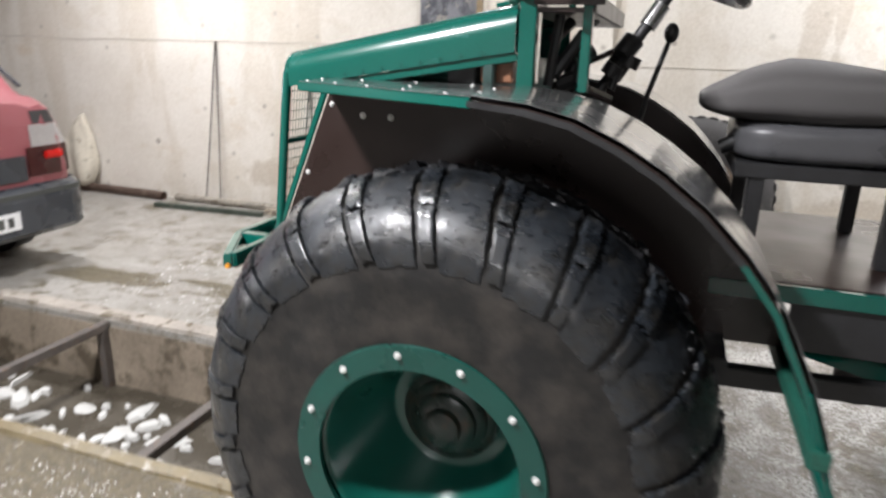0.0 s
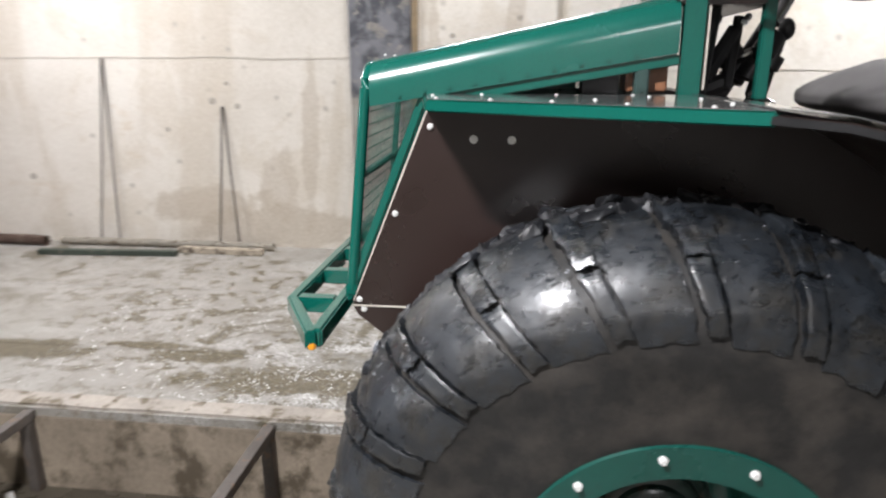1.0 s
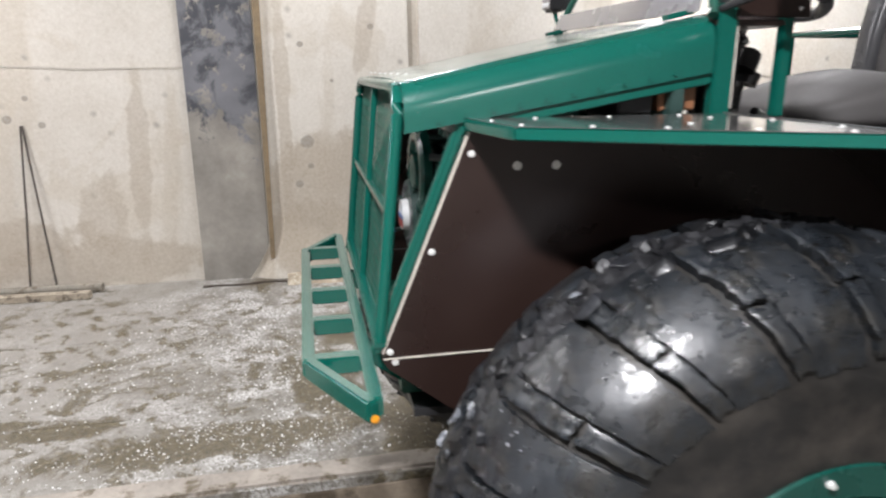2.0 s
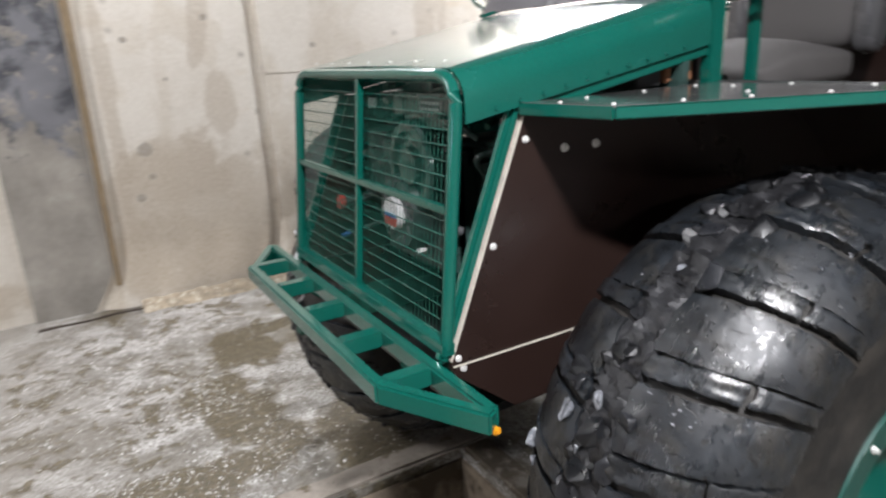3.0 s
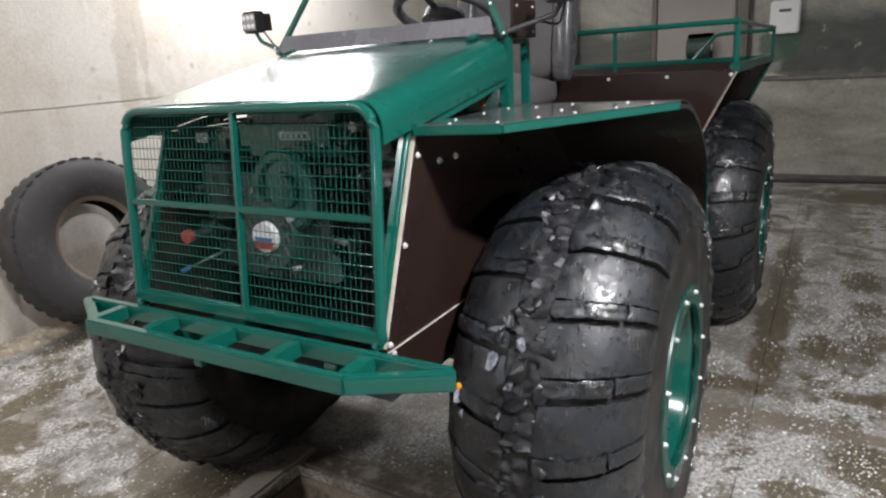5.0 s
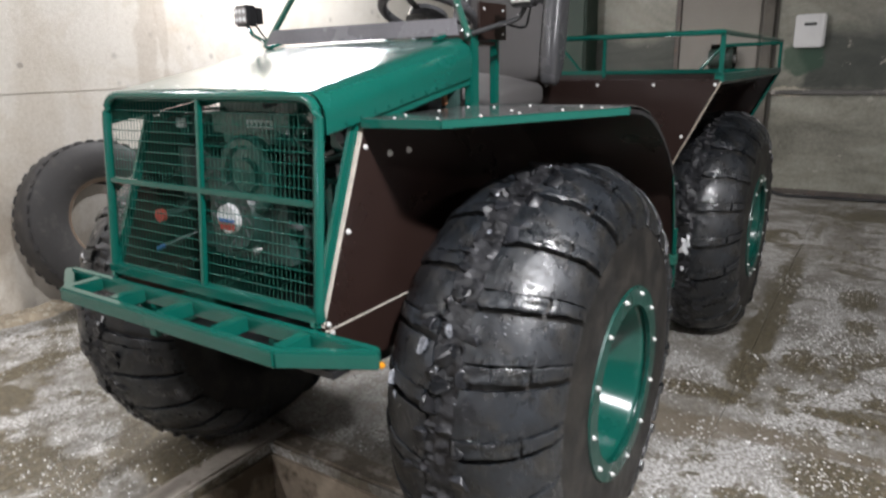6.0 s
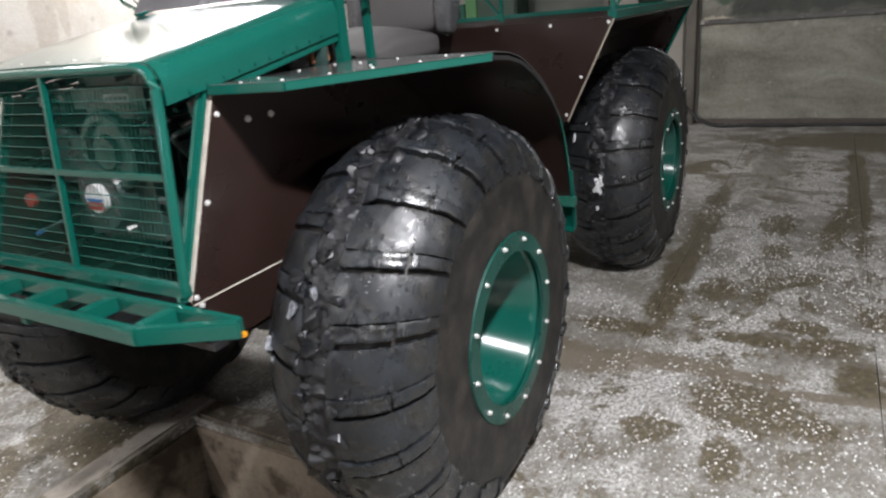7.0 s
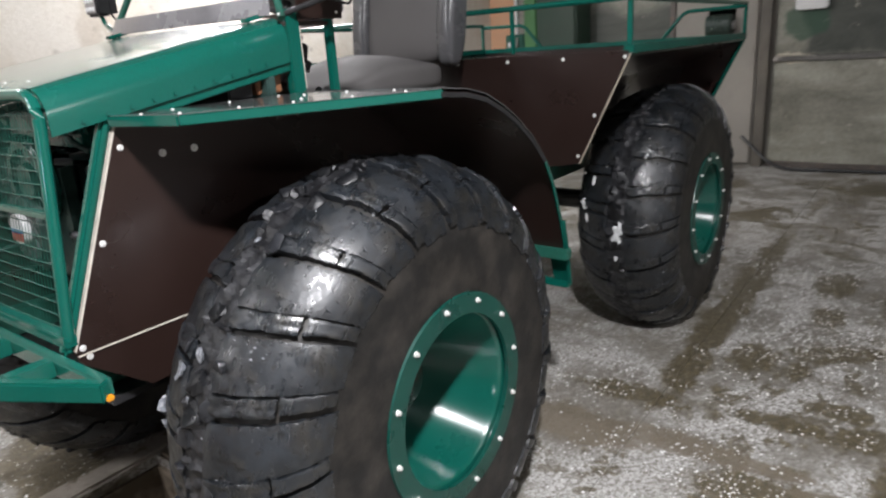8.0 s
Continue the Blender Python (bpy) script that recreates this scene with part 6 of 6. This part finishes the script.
part("joint", rod(bmesh.new(), [(0.36, CY - 0.075, 1.60), (0.395, CY - 0.06, 1.66)], 0.026, 12), CHROME, st, "bare steel universal joint")
mw = facing((0.45, CY - 0.03, 1.745), (0.40, 0, 0.92))
bm = bmesh.new()
ring = [(0.185 * math.cos(a * math.tau / 40), 0.185 * math.sin(a * math.tau / 40), 0) for a in range(41)]
rod(bm, ring, 0.019, 10, False)
part("rim", bm, VINYL_DARK, st, "", 60, mw)
for a in (90, 210, 330):
    c, s_ = math.cos(radians(a)), math.sin(radians(a))
    part("spoke", bar(bmesh.new(), (0.03 * c, 0.03 * s_, -0.015), (0.182 * c, 0.182 * s_, 0), 0.03, 0.008), VINYL_DARK, st, "", 35, mw)
bm = bmesh.new()
disc(bm, Matrix.Translation((0, 0, -0.035)), 0.085, 0.075, 0.045, 24)
part("boss", bm, VINYL_DARK, st, "", 35, mw)

for p, q, r in (((0.305, -0.21, 1.515), (0.335, -0.19, 1.56), 0.030), ((0.275, -0.20, 1.46), (0.292, -0.20, 1.49), 0.028), ((0.325, -0.20, 1.485), (0.338, -0.20, 1.515), 0.027), ((0.285, -0.22, 1.42), (0.315, -0.19, 1.52), 0.012)):
    part("clamp", rod(bmesh.new(), [(p[0], CY + p[1], p[2]), (q[0], CY + q[1], q[2])], r, 12), BLACK_STEEL, st)
part("tie_rod", rod(bmesh.new(), [(0.165, CY - 0.21, 1.47), (0.320, CY - 0.19, 1.545)], 0.008, 8), CHROME, st, "bright steel tie rod")

lv = sub("gear_lever", atv, "black gear lever with a round knob")
part("stick", rod(bmesh.new(), [(0.36, CY - 0.05, 1.28), (0.38, CY - 0.03, 1.40), (0.425, CY, 1.56)], 0.008, 8), BLACK_STEEL, lv)
bm = bmesh.new()
bmesh.ops.create_uvsphere(bm, u_segments=16, v_segments=12, radius=0.022, matrix=pose(0.43, CY, 1.585) @ Matrix.Diagonal((1, 1, 1.35, 1)))
part("knob", bm, BLACK_STEEL, lv)

# -- cockpit floor and seat --
cf = sub("cockpit_floor", atv, "brown plywood cockpit floor edged with green angle")
part("plate", box(bmesh.new(), (0.60, CY - 0.44, 0.962), (1.34, CY + 0.44, 0.980), 0.002), PLY, cf)
for s in (-1, 1):
    part("edge", bar(bmesh.new(), (0.60, CY + s * 0.452, 0.955), (1.34, CY + s * 0.452, 0.955), 0.02, 0.045), GREEN, cf)
    part("skirt", box(bmesh.new(), (0.80, CY + s * 0.44 - 0.006, 0.805), (1.34, CY + s * 0.44 + 0.006, 0.93), 0.002), BLACK_STEEL, cf)
part("edge", bar(bmesh.new(), (1.345, CY - 0.45, 0.955), (1.345, CY + 0.45, 0.955), 0.02, 0.045), GREEN, cf)
part("toe_board", sheet(bmesh.new(), [[(0.02, CY - 0.44, 1.10), (0.02, CY + 0.44, 1.10)], [(0.60, CY - 0.44, 0.97), (0.60, CY + 0.44, 0.97)]], 0.012), PLY, cf)

seat = sub("seat", atv, "grey fabric bucket seat on a black steel frame")


def cushion(bm, lo, hi, puff, round_=0.06, seed=0):
    c = Vector([(a + b) / 2 for a, b in zip(lo, hi)])
    h = Vector([(b - a) / 2 for a, b in zip(lo, hi)])
    bmesh.ops.create_cube(bm, size=2)
    bmesh.ops.subdivide_edges(bm, edges=bm.edges[:], cuts=9, use_grid_fill=True)
    for v in bm.verts:
        p = v.co.copy()
        e = Vector([math.copysign(abs(t) ** 0.85, t) for t in p])
        n = (abs(p.x) ** 5 + abs(p.y) ** 5 + abs(p.z) ** 5) ** (1 / 5)
        q = p / n
        b = puff * (1 - q.x ** 2) * (1 - q.y ** 2) * (1 if abs(q.z) > 0.5 else 0) * math.copysign(1, q.z)
        v.co = c + Vector((q.x * h.x, q.y * h.y, q.z * h.z + b))
        v.co += 0.004 * noise.noise_vector(v.co * 9 + Vector((seed, 0, 0)))
    return bm


bm = cushion(bmesh.new(), (0.53, CY - 0.26, 1.362), (1.12, CY + 0.26, 1.475), 0.035)
for v in bm.verts:
    t = min(1, max(0, (v.co.x - 0.52) / 0.34))
    u = (v.co.x - 0.53) / 0.59
    lift = 0.42 + 0.68 * math.sin(math.pi * min(1, max(0, u / 0.42)) / 2) - 0.30 * max(0, u - 0.42)
    v.co.z = 1.385 + (v.co.z - 1.385) * (lift if v.co.z > 1.385 else 0.78 + 0.22 * math.sin(t * math.pi / 2))
part("cushion", bm, VINYL, seat, "grey fabric seat cushion", 60)
part("base", cushion(bmesh.new(), (0.63, CY - 0.25, 1.24), (1.10, CY + 0.25, 1.36), 0.0), VINYL_DARK, seat, "dark vinyl seat base", 60)
bk = cushion(bmesh.new(), (-0.30, -0.26, -0.055), (0.30, 0.26, 0.055), 0.02, seed=4)
part("backrest", bk, VINYL, seat, "tall grey fabric backrest", 60, Matrix.Translation((1.20, CY, 1.76)) @ pose(0, 0, 0, 0, -80, 0))
for s in (-1, 1):
    part("side_bolster", cushion(bmesh.new(), (-0.29, -0.045, -0.055), (0.29, 0.045, 0.055), 0.01, seed=6), VINYL_DARK, seat, "dark vinyl side bolster", 60, Matrix.Translation((1.17, CY + s * 0.245, 1.74)) @ pose(0, 0, 0, 0, -80, 0))
for x in (0.70, 1.04):
    for s in (-1, 1):
        part("leg", bar(bmesh.new(), (x, CY + s * 0.22, 0.98), (x, CY + s * 0.22, 1.22), 0.04, 0.04, (0, 1, 0)), BLACK_STEEL, seat)
part("seat_frame", box(bmesh.new(), (0.64, CY - 0.25, 1.205), (1.10, CY + 0.25, 1.245), 0.004), BLACK_STEEL, seat)
part("adjuster", rod(bmesh.new(), [(0.60, CY - 0.14, 1.27), (0.66, CY - 0.14, 1.30)], 0.022, 12), BLACK_STEEL, seat)

# -- cargo box on the rear frame --
cb = sub("cargo_box", atv, "dark brown plywood cargo box with green rims and rail")
BX0, BX1, ZT, ZL, DT, DL = 1.375, 3.22, 1.468, 1.01, 0.945, 0.725
front = [(CY - DT, ZT), (CY + DT, ZT), (CY + DL, ZL), (CY + 0.62, 0.99), (CY - 0.62, 0.99), (CY - DL, ZL)]
part("front_panel", slab(bmesh.new(), front, (BX0 - 0.012, BX0), "x"), PLY, cb, smooth=None)
part("rear_panel", slab(bmesh.new(), front, (BX1 - 0.012, BX1), "x"), PLY, cb, smooth=None)
part("bottom", box(bmesh.new(), (BX0, CY - 0.478, 0.99), (BX1 - 0.012, CY + 0.478, 1.003)), PLY, cb)
for s in (-1, 1):
    part("side_panel", sheet(bmesh.new(), [[(BX0 + 0.001, CY + s * d, z), (BX1 - 0.013, CY + s * d, z)] for d, z in ((DT, ZT - 0.01), (0.60, 1.33), (0.50, 1.15), (0.48, 1.004))], 0.012), PLY_DARK, cb, smooth=None)
    part("edge_strip", bar(bmesh.new(), (BX0 - 0.008, CY + s * (DT + 0.004), ZT - 0.01), (BX0 - 0.008, CY + s * (DL + 0.004), ZL), 0.007, 0.008, (1, 0, 0), 0.001), RAW_EDGE, cb, "pale raw plywood edge")
    part("rear_edge", bar(bmesh.new(), (BX1 + 0.003, CY + s * DT, ZT), (BX1 + 0.003, CY + s * DL, ZL), 0.03, 0.03, (1, 0, 0)), GREEN, cb)
    part("rim", bar(bmesh.new(), (BX0 - 0.01, CY + s * (DT - 0.005), ZT + 0.005), (BX1 + 0.01, CY + s * (DT - 0.005), ZT + 0.005), 0.04, 0.035), GREEN, cb)
    bolts(cb, [(BX0 - 0.012, CY + s * (0.926 - 0.27 * k), 1.445) for k in range(4)] + [(BX0 - 0.012, CY + s * 0.797, 1.213), (BX0 - 0.012, CY + s * 0.722, 1.04)], (-1, 0, 0))
part("rim", bar(bmesh.new(), (BX0 + 0.014, CY - DT + 0.04, ZT - 0.018), (BX0 + 0.014, CY + DT - 0.04, ZT - 0.018), 0.025, 0.03), GREEN, cb)
part("rim", bar(bmesh.new(), (BX1 - 0.005, CY - DT + 0.02, ZT + 0.004), (BX1 - 0.005, CY + DT - 0.02, ZT + 0.004), 0.03, 0.03), GREEN, cb)
RZ = 1.665
for s in (-1, 1):
    part("top_rail", rod(bmesh.new(), [(BX0 - 0.02, CY + s * 0.945, RZ), (BX1 + 0.02, CY + s * 0.945, RZ - 0.005)], 0.012, 10), GREEN, cb)
    for x in (BX0 - 0.01, BX1 + 0.01):
        part("rail_post", bar(bmesh.new(), (x, CY + s * 0.945, ZT + 0.02), (x, CY + s * 0.945, RZ), 0.02, 0.02, (1, 0, 0)), GREEN, cb)
    part("rear_rail", rod(bmesh.new(), bent([(BX1 + 0.01, CY + s * 0.945, RZ - 0.02), (BX1 + 0.01, CY + s * 0.585, RZ - 0.025), (BX1 + 0.01, CY + s * 0.44, ZT + 0.01)], 0.04), 0.012, 10), GREEN, cb, "bent rear end of the rail")
part("top_rail", rod(bmesh.new(), [(BX0 - 0.02, CY - 0.95, RZ), (BX0 - 0.02, CY + 0.95, RZ)], 0.012, 10), GREEN, cb)
for y in (-0.417, 0.417):
    part("rail_post", bar(bmesh.new(), (BX0 - 0.015, CY + y, ZT + 0.01), (BX0 - 0.015, CY + y, RZ), 0.016, 0.016, (1, 0, 0)), GREEN, cb)


# ---- spare tyre against the wall ----
def spare():
    bm = bmesh.new()
    prof = [(-0.075, 0.27), (-0.10, 0.30), (-0.125, 0.38), (-0.13, 0.45), (-0.115, 0.52), (-0.09, 0.545), (0.0, 0.555), (0.09, 0.545), (0.115, 0.52), (0.13, 0.45), (0.125, 0.38), (0.10, 0.30), (0.075, 0.27), (0.09, 0.30), (0.11, 0.40), (0.09, 0.51), (0, 0.525), (-0.09, 0.51), (-0.11, 0.40), (-0.09, 0.30)]
    spin(bm, prof, 72, True)
    t = thing("spare_tyre", "dusty worn truck tyre leaning against the wall", "tyre", (0.66, 5.28, 0))
    m = Matrix.Translation((0.66, 5.40, 0.565)) @ pose(0, 0, 0, -14, 0, 0)
    part("carcass", bm, TREAD_OLD, t, "", 40, m)
    bm = bmesh.new()
    spin(bm, [(-0.070, 0.262), (-0.082, 0.275), (-0.095, 0.295), (-0.07, 0.30)], 60, True)
    part("bead", bm, RIM_RUST, t, "brown rusty bead ring", 40, m)
    for k in range(40):
        a = k * math.tau / 40
        for y in (-0.085, 0.085):
            part("tread_lug", bar(bmesh.new(), (0.525 * math.sin(a), y, 0.525 * math.cos(a)), (0.541 * math.sin(a), y * 0.9, 0.541 * math.cos(a)), 0.055, 0.06, (0, 1, 0), 0.006), TREAD_OLD, t, "", 35, m)


spare()

# ---- red saloon car over the pit ----
def saloon():
    x0, cy, w = -3.40, 3.02, 0.82
    car = thing("car", "faded red saloon car with black bumper, parked over the pit", "car", (x0 - 2.1, cy, 0))
    # stations along the car: distance from the tail, half width, lower edge, shoulder height, roof height, roof half width
    stations = [(0.06, 0.70, 0.42, 1.00, 1.01, 0.50), (0.10, 0.745, 0.36, 1.11, 1.125, 0.52), (0.24, 0.80, 0.30, 1.155, 1.175, 0.56), (0.32, 0.82, 0.30, 1.155, 1.22, 0.60), (0.40, 0.82, 0.30, 1.15, 1.30, 0.60), (0.66, 0.82, 0.28, 1.12, 1.51, 0.57), (2.2, 0.82, 0.28, 1.10, 1.53, 0.58), (2.75, 0.82, 0.28, 1.08, 1.44, 0.58), (3.25, 0.81, 0.30, 1.04, 1.08, 0.66), (4.0, 0.78, 0.34, 0.92, 0.94, 0.62), (4.15, 0.70, 0.42, 0.76, 0.78, 0.55)]
    rows = []
    for d, hw, lo, sh, rf, rw in stations:
        x = x0 - d
        half = [(hw * 0.93, lo), (hw, lo + 0.12), (hw, (lo + sh) / 2), (hw * 0.955, sh - 0.14), (hw * 0.88, sh - 0.03), (hw * 0.80, sh), (rw + 0.0, rf - 0.03), (rw - 0.10, rf), (0.0, rf + 0.012)]
        rows.append([(x, cy - a, b) for a, b in half] + [(x, cy + a, b) for a, b in half[-2::-1]])
    bm = sheet(bmesh.new(), rows)
    bm.faces.new([v for v in bm.verts if abs(v.co.x - (x0 - 0.06)) < 1e-6])
    bm.faces.new([v for v in bm.verts if abs(v.co.x - (x0 - 4.15)) < 1e-6])
    part("body", bm, CAR_RED, car, "", 40)
    part("underbody", box(bmesh.new(), (x0 - 4.0, cy - 0.74, 0.24), (x0 - 0.2, cy + 0.74, 0.45), 0.03), BLACK_STEEL, car)
    part("rear_window", sheet(bmesh.new(), [[(x0 - 0.37, cy - 0.54, 1.285), (x0 - 0.37, cy + 0.54, 1.285)], [(x0 - 0.62, cy - 0.50, 1.497), (x0 - 0.62, cy + 0.50, 1.497)]], 0.006), CAR_GLASS, car)
    for s in (-1, 1):
        part("side_window", sheet(bmesh.new(), [[(x0 - 0.60, cy + s * 0.735, 1.15), (x0 - 2.9, cy + s * 0.72, 1.12)], [(x0 - 0.78, cy + s * 0.60, 1.46), (x0 - 2.6, cy + s * 0.63, 1.43)]], 0.006), CAR_GLASS, car)
    for s in (-1, 1):
        part("pillar_trim", bar(bmesh.new(), (x0 - 0.31, cy + s * 0.645, 1.215), (x0 - 0.64, cy + s * 0.585, 1.50), 0.035, 0.014), CAR_PLASTIC, car)
    # bumper, wrapped round the corners
    rows = []
    for z, out in ((0.27, -0.05), (0.31, 0.0), (0.51, 0.0), (0.585, -0.015), (0.610, -0.06)):
        pts = bent([(x0 - 0.75, cy - 0.815, z), (x0 + out, cy - 0.815, z), (x0 + out, cy + 0.815, z), (x0 - 0.75, cy + 0.815, z)], 0.16, 6)
        rows.append(pts)
    part("bumper", sheet(bmesh.new(), rows, 0.02), CAR_PLASTIC, car, "grey-black plastic bumper", 50)
    rows = [[(p[0] + 0.004, p[1], z) for p in bent([(x0 - 0.7, cy - 0.818, z), (x0, cy - 0.818, z), (x0, cy + 0.818, z), (x0 - 0.7, cy + 0.818, z)], 0.16, 6)] for z in (0.545, 0.575)]
    part("bumper_strip", sheet(bmesh.new(), rows, 0.006), GATE_DARK, car, "pale bumper strip", 50)
    for s in (-1, 1):
        tl = hang(new("tail_light"), car, AT[car].copy())
        for z0, z1, i0, mt, lb in ((0.66, 0.845, 0.42, LAMP_DARK_RED, "dark red lens"), (0.85, 0.99, 0.46, LAMP_CLEAR, "clear smoked lens"), (0.995, 1.075, 0.50, BLACK_STEEL, "black lamp surround")):
            rows = [[(x0 - 0.046 - 0.3 * max(0, z - 0.95), cy + s * i0, z), (x0 - 0.050 - 0.3 * max(0, z - 0.95), cy + s * 0.64, z), (x0 - 0.09, cy + s * (0.755 - 0.45 * max(0, z - 0.84)), z), (x0 - 0.26, cy + s * (0.815 - 0.4 * max(0, z - 0.84)), z)] for z in (z0, z1)]
            part("lens", sheet(bmesh.new(), rows, 0.014), mt, tl, lb, 50)
        part("lens", box(bmesh.new(), (x0 - 0.06, cy + s * 0.60 - 0.06, 0.765), (x0 - 0.026, cy + s * 0.60 + 0.07, 0.815), 0.008), LAMP_RED, tl, "bright red reflector")
    part("tail_panel", box(bmesh.new(), (x0 - 0.09, cy - 0.40, 0.64), (x0 - 0.040, cy + 0.40, 0.80), 0.006), CAR_PLASTIC, car, "dark panel between the tail lights")
    part("valance", box(bmesh.new(), (x0 - 0.35, cy - 0.60, 0.26), (x0 - 0.08, cy + 0.60, 0.33), 0.02), CAR_PLASTIC, car)
    plate = part("number_plate", box(bmesh.new(), (x0 + 0.0, cy - 0.26, 0.352), (x0 + 0.012, cy + 0.26, 0.465), 0.004), WHITE_PLASTIC, car, "white number plate with dark bars")
    for k in range(7):
        part("plate_bar", box(bmesh.new(), (x0 + 0.0125, cy - 0.23 + 0.066 * k, 0.378), (x0 + 0.0145, cy - 0.19 + 0.066 * k, 0.44)), GATE_DARK, plate)
    for d in (0.78, 3.3):
        for s in (-1, 1):
            whl = hang(new("wheel"), car, Matrix.Translation((x0 - d, cy + s * 0.70, 0.29)))
            mw = Matrix.Translation((x0 - d, cy + s * 0.72, 0.29)) @ pose(0, 0, 0, 0, 0, 0 if s < 0 else 180)
            part("tyre", spin(bmesh.new(), [(-0.09, 0.18), (-0.095, 0.23), (-0.08, 0.28), (0.08, 0.29), (0.095, 0.23), (0.09, 0.18)], 40, True), RUBBER, whl, "", 40, mw)
            part("rim", spin(bmesh.new(), [(-0.07, 0.0), (-0.075, 0.08), (-0.06, 0.16), (-0.085, 0.185), (0.06, 0.185), (0.06, 0.0)], 32), ALLOY, whl, "", 40, mw)


saloon()

# sack by the wall
bm = cushion(bmesh.new(), (-5.62, Y1 - 0.26, 0.06), (-5.22, Y1 - 0.03, 0.80), 0.0, seed=9)
for v in bm.verts:
    t = min(1, max(0, (v.co.z - 0.06) / 0.74))
    lean = max(0, (t - 0.55) / 0.45)
    v.co.x += (-5.33 - v.co.x) * 0.92 * lean
    v.co.y += (Y1 - 0.05 - v.co.y) * 0.75 * t
    fold = 0.022 * math.sin(26 * (v.co.x + 0.25 * v.co.z)) * (1 - lean)
    v.co += 0.018 * noise.noise_vector(v.co * 6) + Vector((0, -fold, 0))
    v.co.z = max(0.003, v.co.z)
solid("sack", bm, surface("pale_sacking", (0.50, 0.46, 0.38), 0.85, vary=0.2, scale=7, dirt=(0.15, 0.12, 0.09)), "pale slumped sack leaning on the wall", "sack", smooth=60)


# ---- grit on the floor ----
def grit():
    rnd = np.random.RandomState(3)
    verts, faces = [], []
    count = 0
    while count < 30000:
        x, y = (rnd.uniform(-2.8, 3.6), rnd.uniform(-0.4, 5.4)) if count % 5 else (rnd.uniform(0.1, 3.4), rnd.uniform(-0.4, 1.7))
        if PIT_X0 < x < PIT_X1 + 0.13 and PIT_Y0 - 0.14 < y < PIT_Y1 + 0.14:
            continue
        n = noise.noise(Vector((x * 1.1, y * 1.1, 0))) + 0.5 * noise.noise(Vector((x * 3.3, y * 3.3, 5)))
        if n < rnd.uniform(-0.35, 0.45):
            continue
        s = 0.0020 + 0.0060 * rnd.random_sample() ** 2.0
        a = rnd.uniform(0, 6.28)
        h = s * rnd.uniform(0.5, 1.0)
        k = len(verts)
        for i in range(4):
            t = a + i * math.pi / 2 + rnd.uniform(-0.4, 0.4)
            verts.append((x + s * rnd.uniform(0.7, 1.4) * math.cos(t), y + s * rnd.uniform(0.7, 1.4) * math.sin(t), -0.001))
        verts.append((x + rnd.uniform(-s, s) * 0.4, y + rnd.uniform(-s, s) * 0.4, h))
        faces += [(k, k + 1, k + 4), (k + 1, k + 2, k + 4), (k + 2, k + 3, k + 4), (k + 3, k, k + 4)]
        count += 1
    spots = [(-1.3, 1.62, 1.2, 0.28), (-1.25, 3.36, 0.75, 0.20), (-0.85, 3.9, 0.3, 0.5), (1.05, 1.15, 0.7, 0.45), (1.9, 0.45, 1.0, 0.6)]
    for k in range(5200):
        cx, cy, a, b = spots[k % 5]
        x, y, s = cx + a * rnd.normal() * 0.55, cy + b * rnd.normal() * 0.55, rnd.uniform(0.0025, 0.0085)
        if PIT_X0 < x < PIT_X1 + 0.09 and PIT_Y0 - 0.10 < y < PIT_Y1 + 0.10:
            continue
        if noise.noise(Vector((x * 5, y * 5, 9))) < rnd.uniform(-0.4, 0.2):
            continue
        i = len(verts)
        for j in range(4):
            t = rnd.uniform(0, 0.6) + j * math.pi / 2
            verts.append((x + s * math.cos(t), y + s * math.sin(t), -0.001))
        verts.append((x, y, s * 0.6))
        faces += [(i, i + 1, i + 4), (i + 1, i + 2, i + 4), (i + 2, i + 3, i + 4), (i + 3, i, i + 4)]
    me = bpy.data.meshes.new("grit")
    me.from_pydata(verts, [], faces)
    m, nt, b = node_material("pale_grit")
    g = nt.nodes.new("ShaderNodeNewGeometry")
    nt.links.new(ramp(nt, g.outputs["Random Per Island"], [(0.0, (0.25, 0.235, 0.21)), (0.45, (0.50, 0.49, 0.47)), (1.0, (0.80, 0.80, 0.79))]), b.inputs["Base Color"])
    b.inputs["Roughness"].default_value = 0.6
    me.materials.append(m)
    tagged(hang(new("grit", me), None, Matrix()), "pale grit and ice crumbs scattered on the floor", "grit", kind="stuff")


grit()
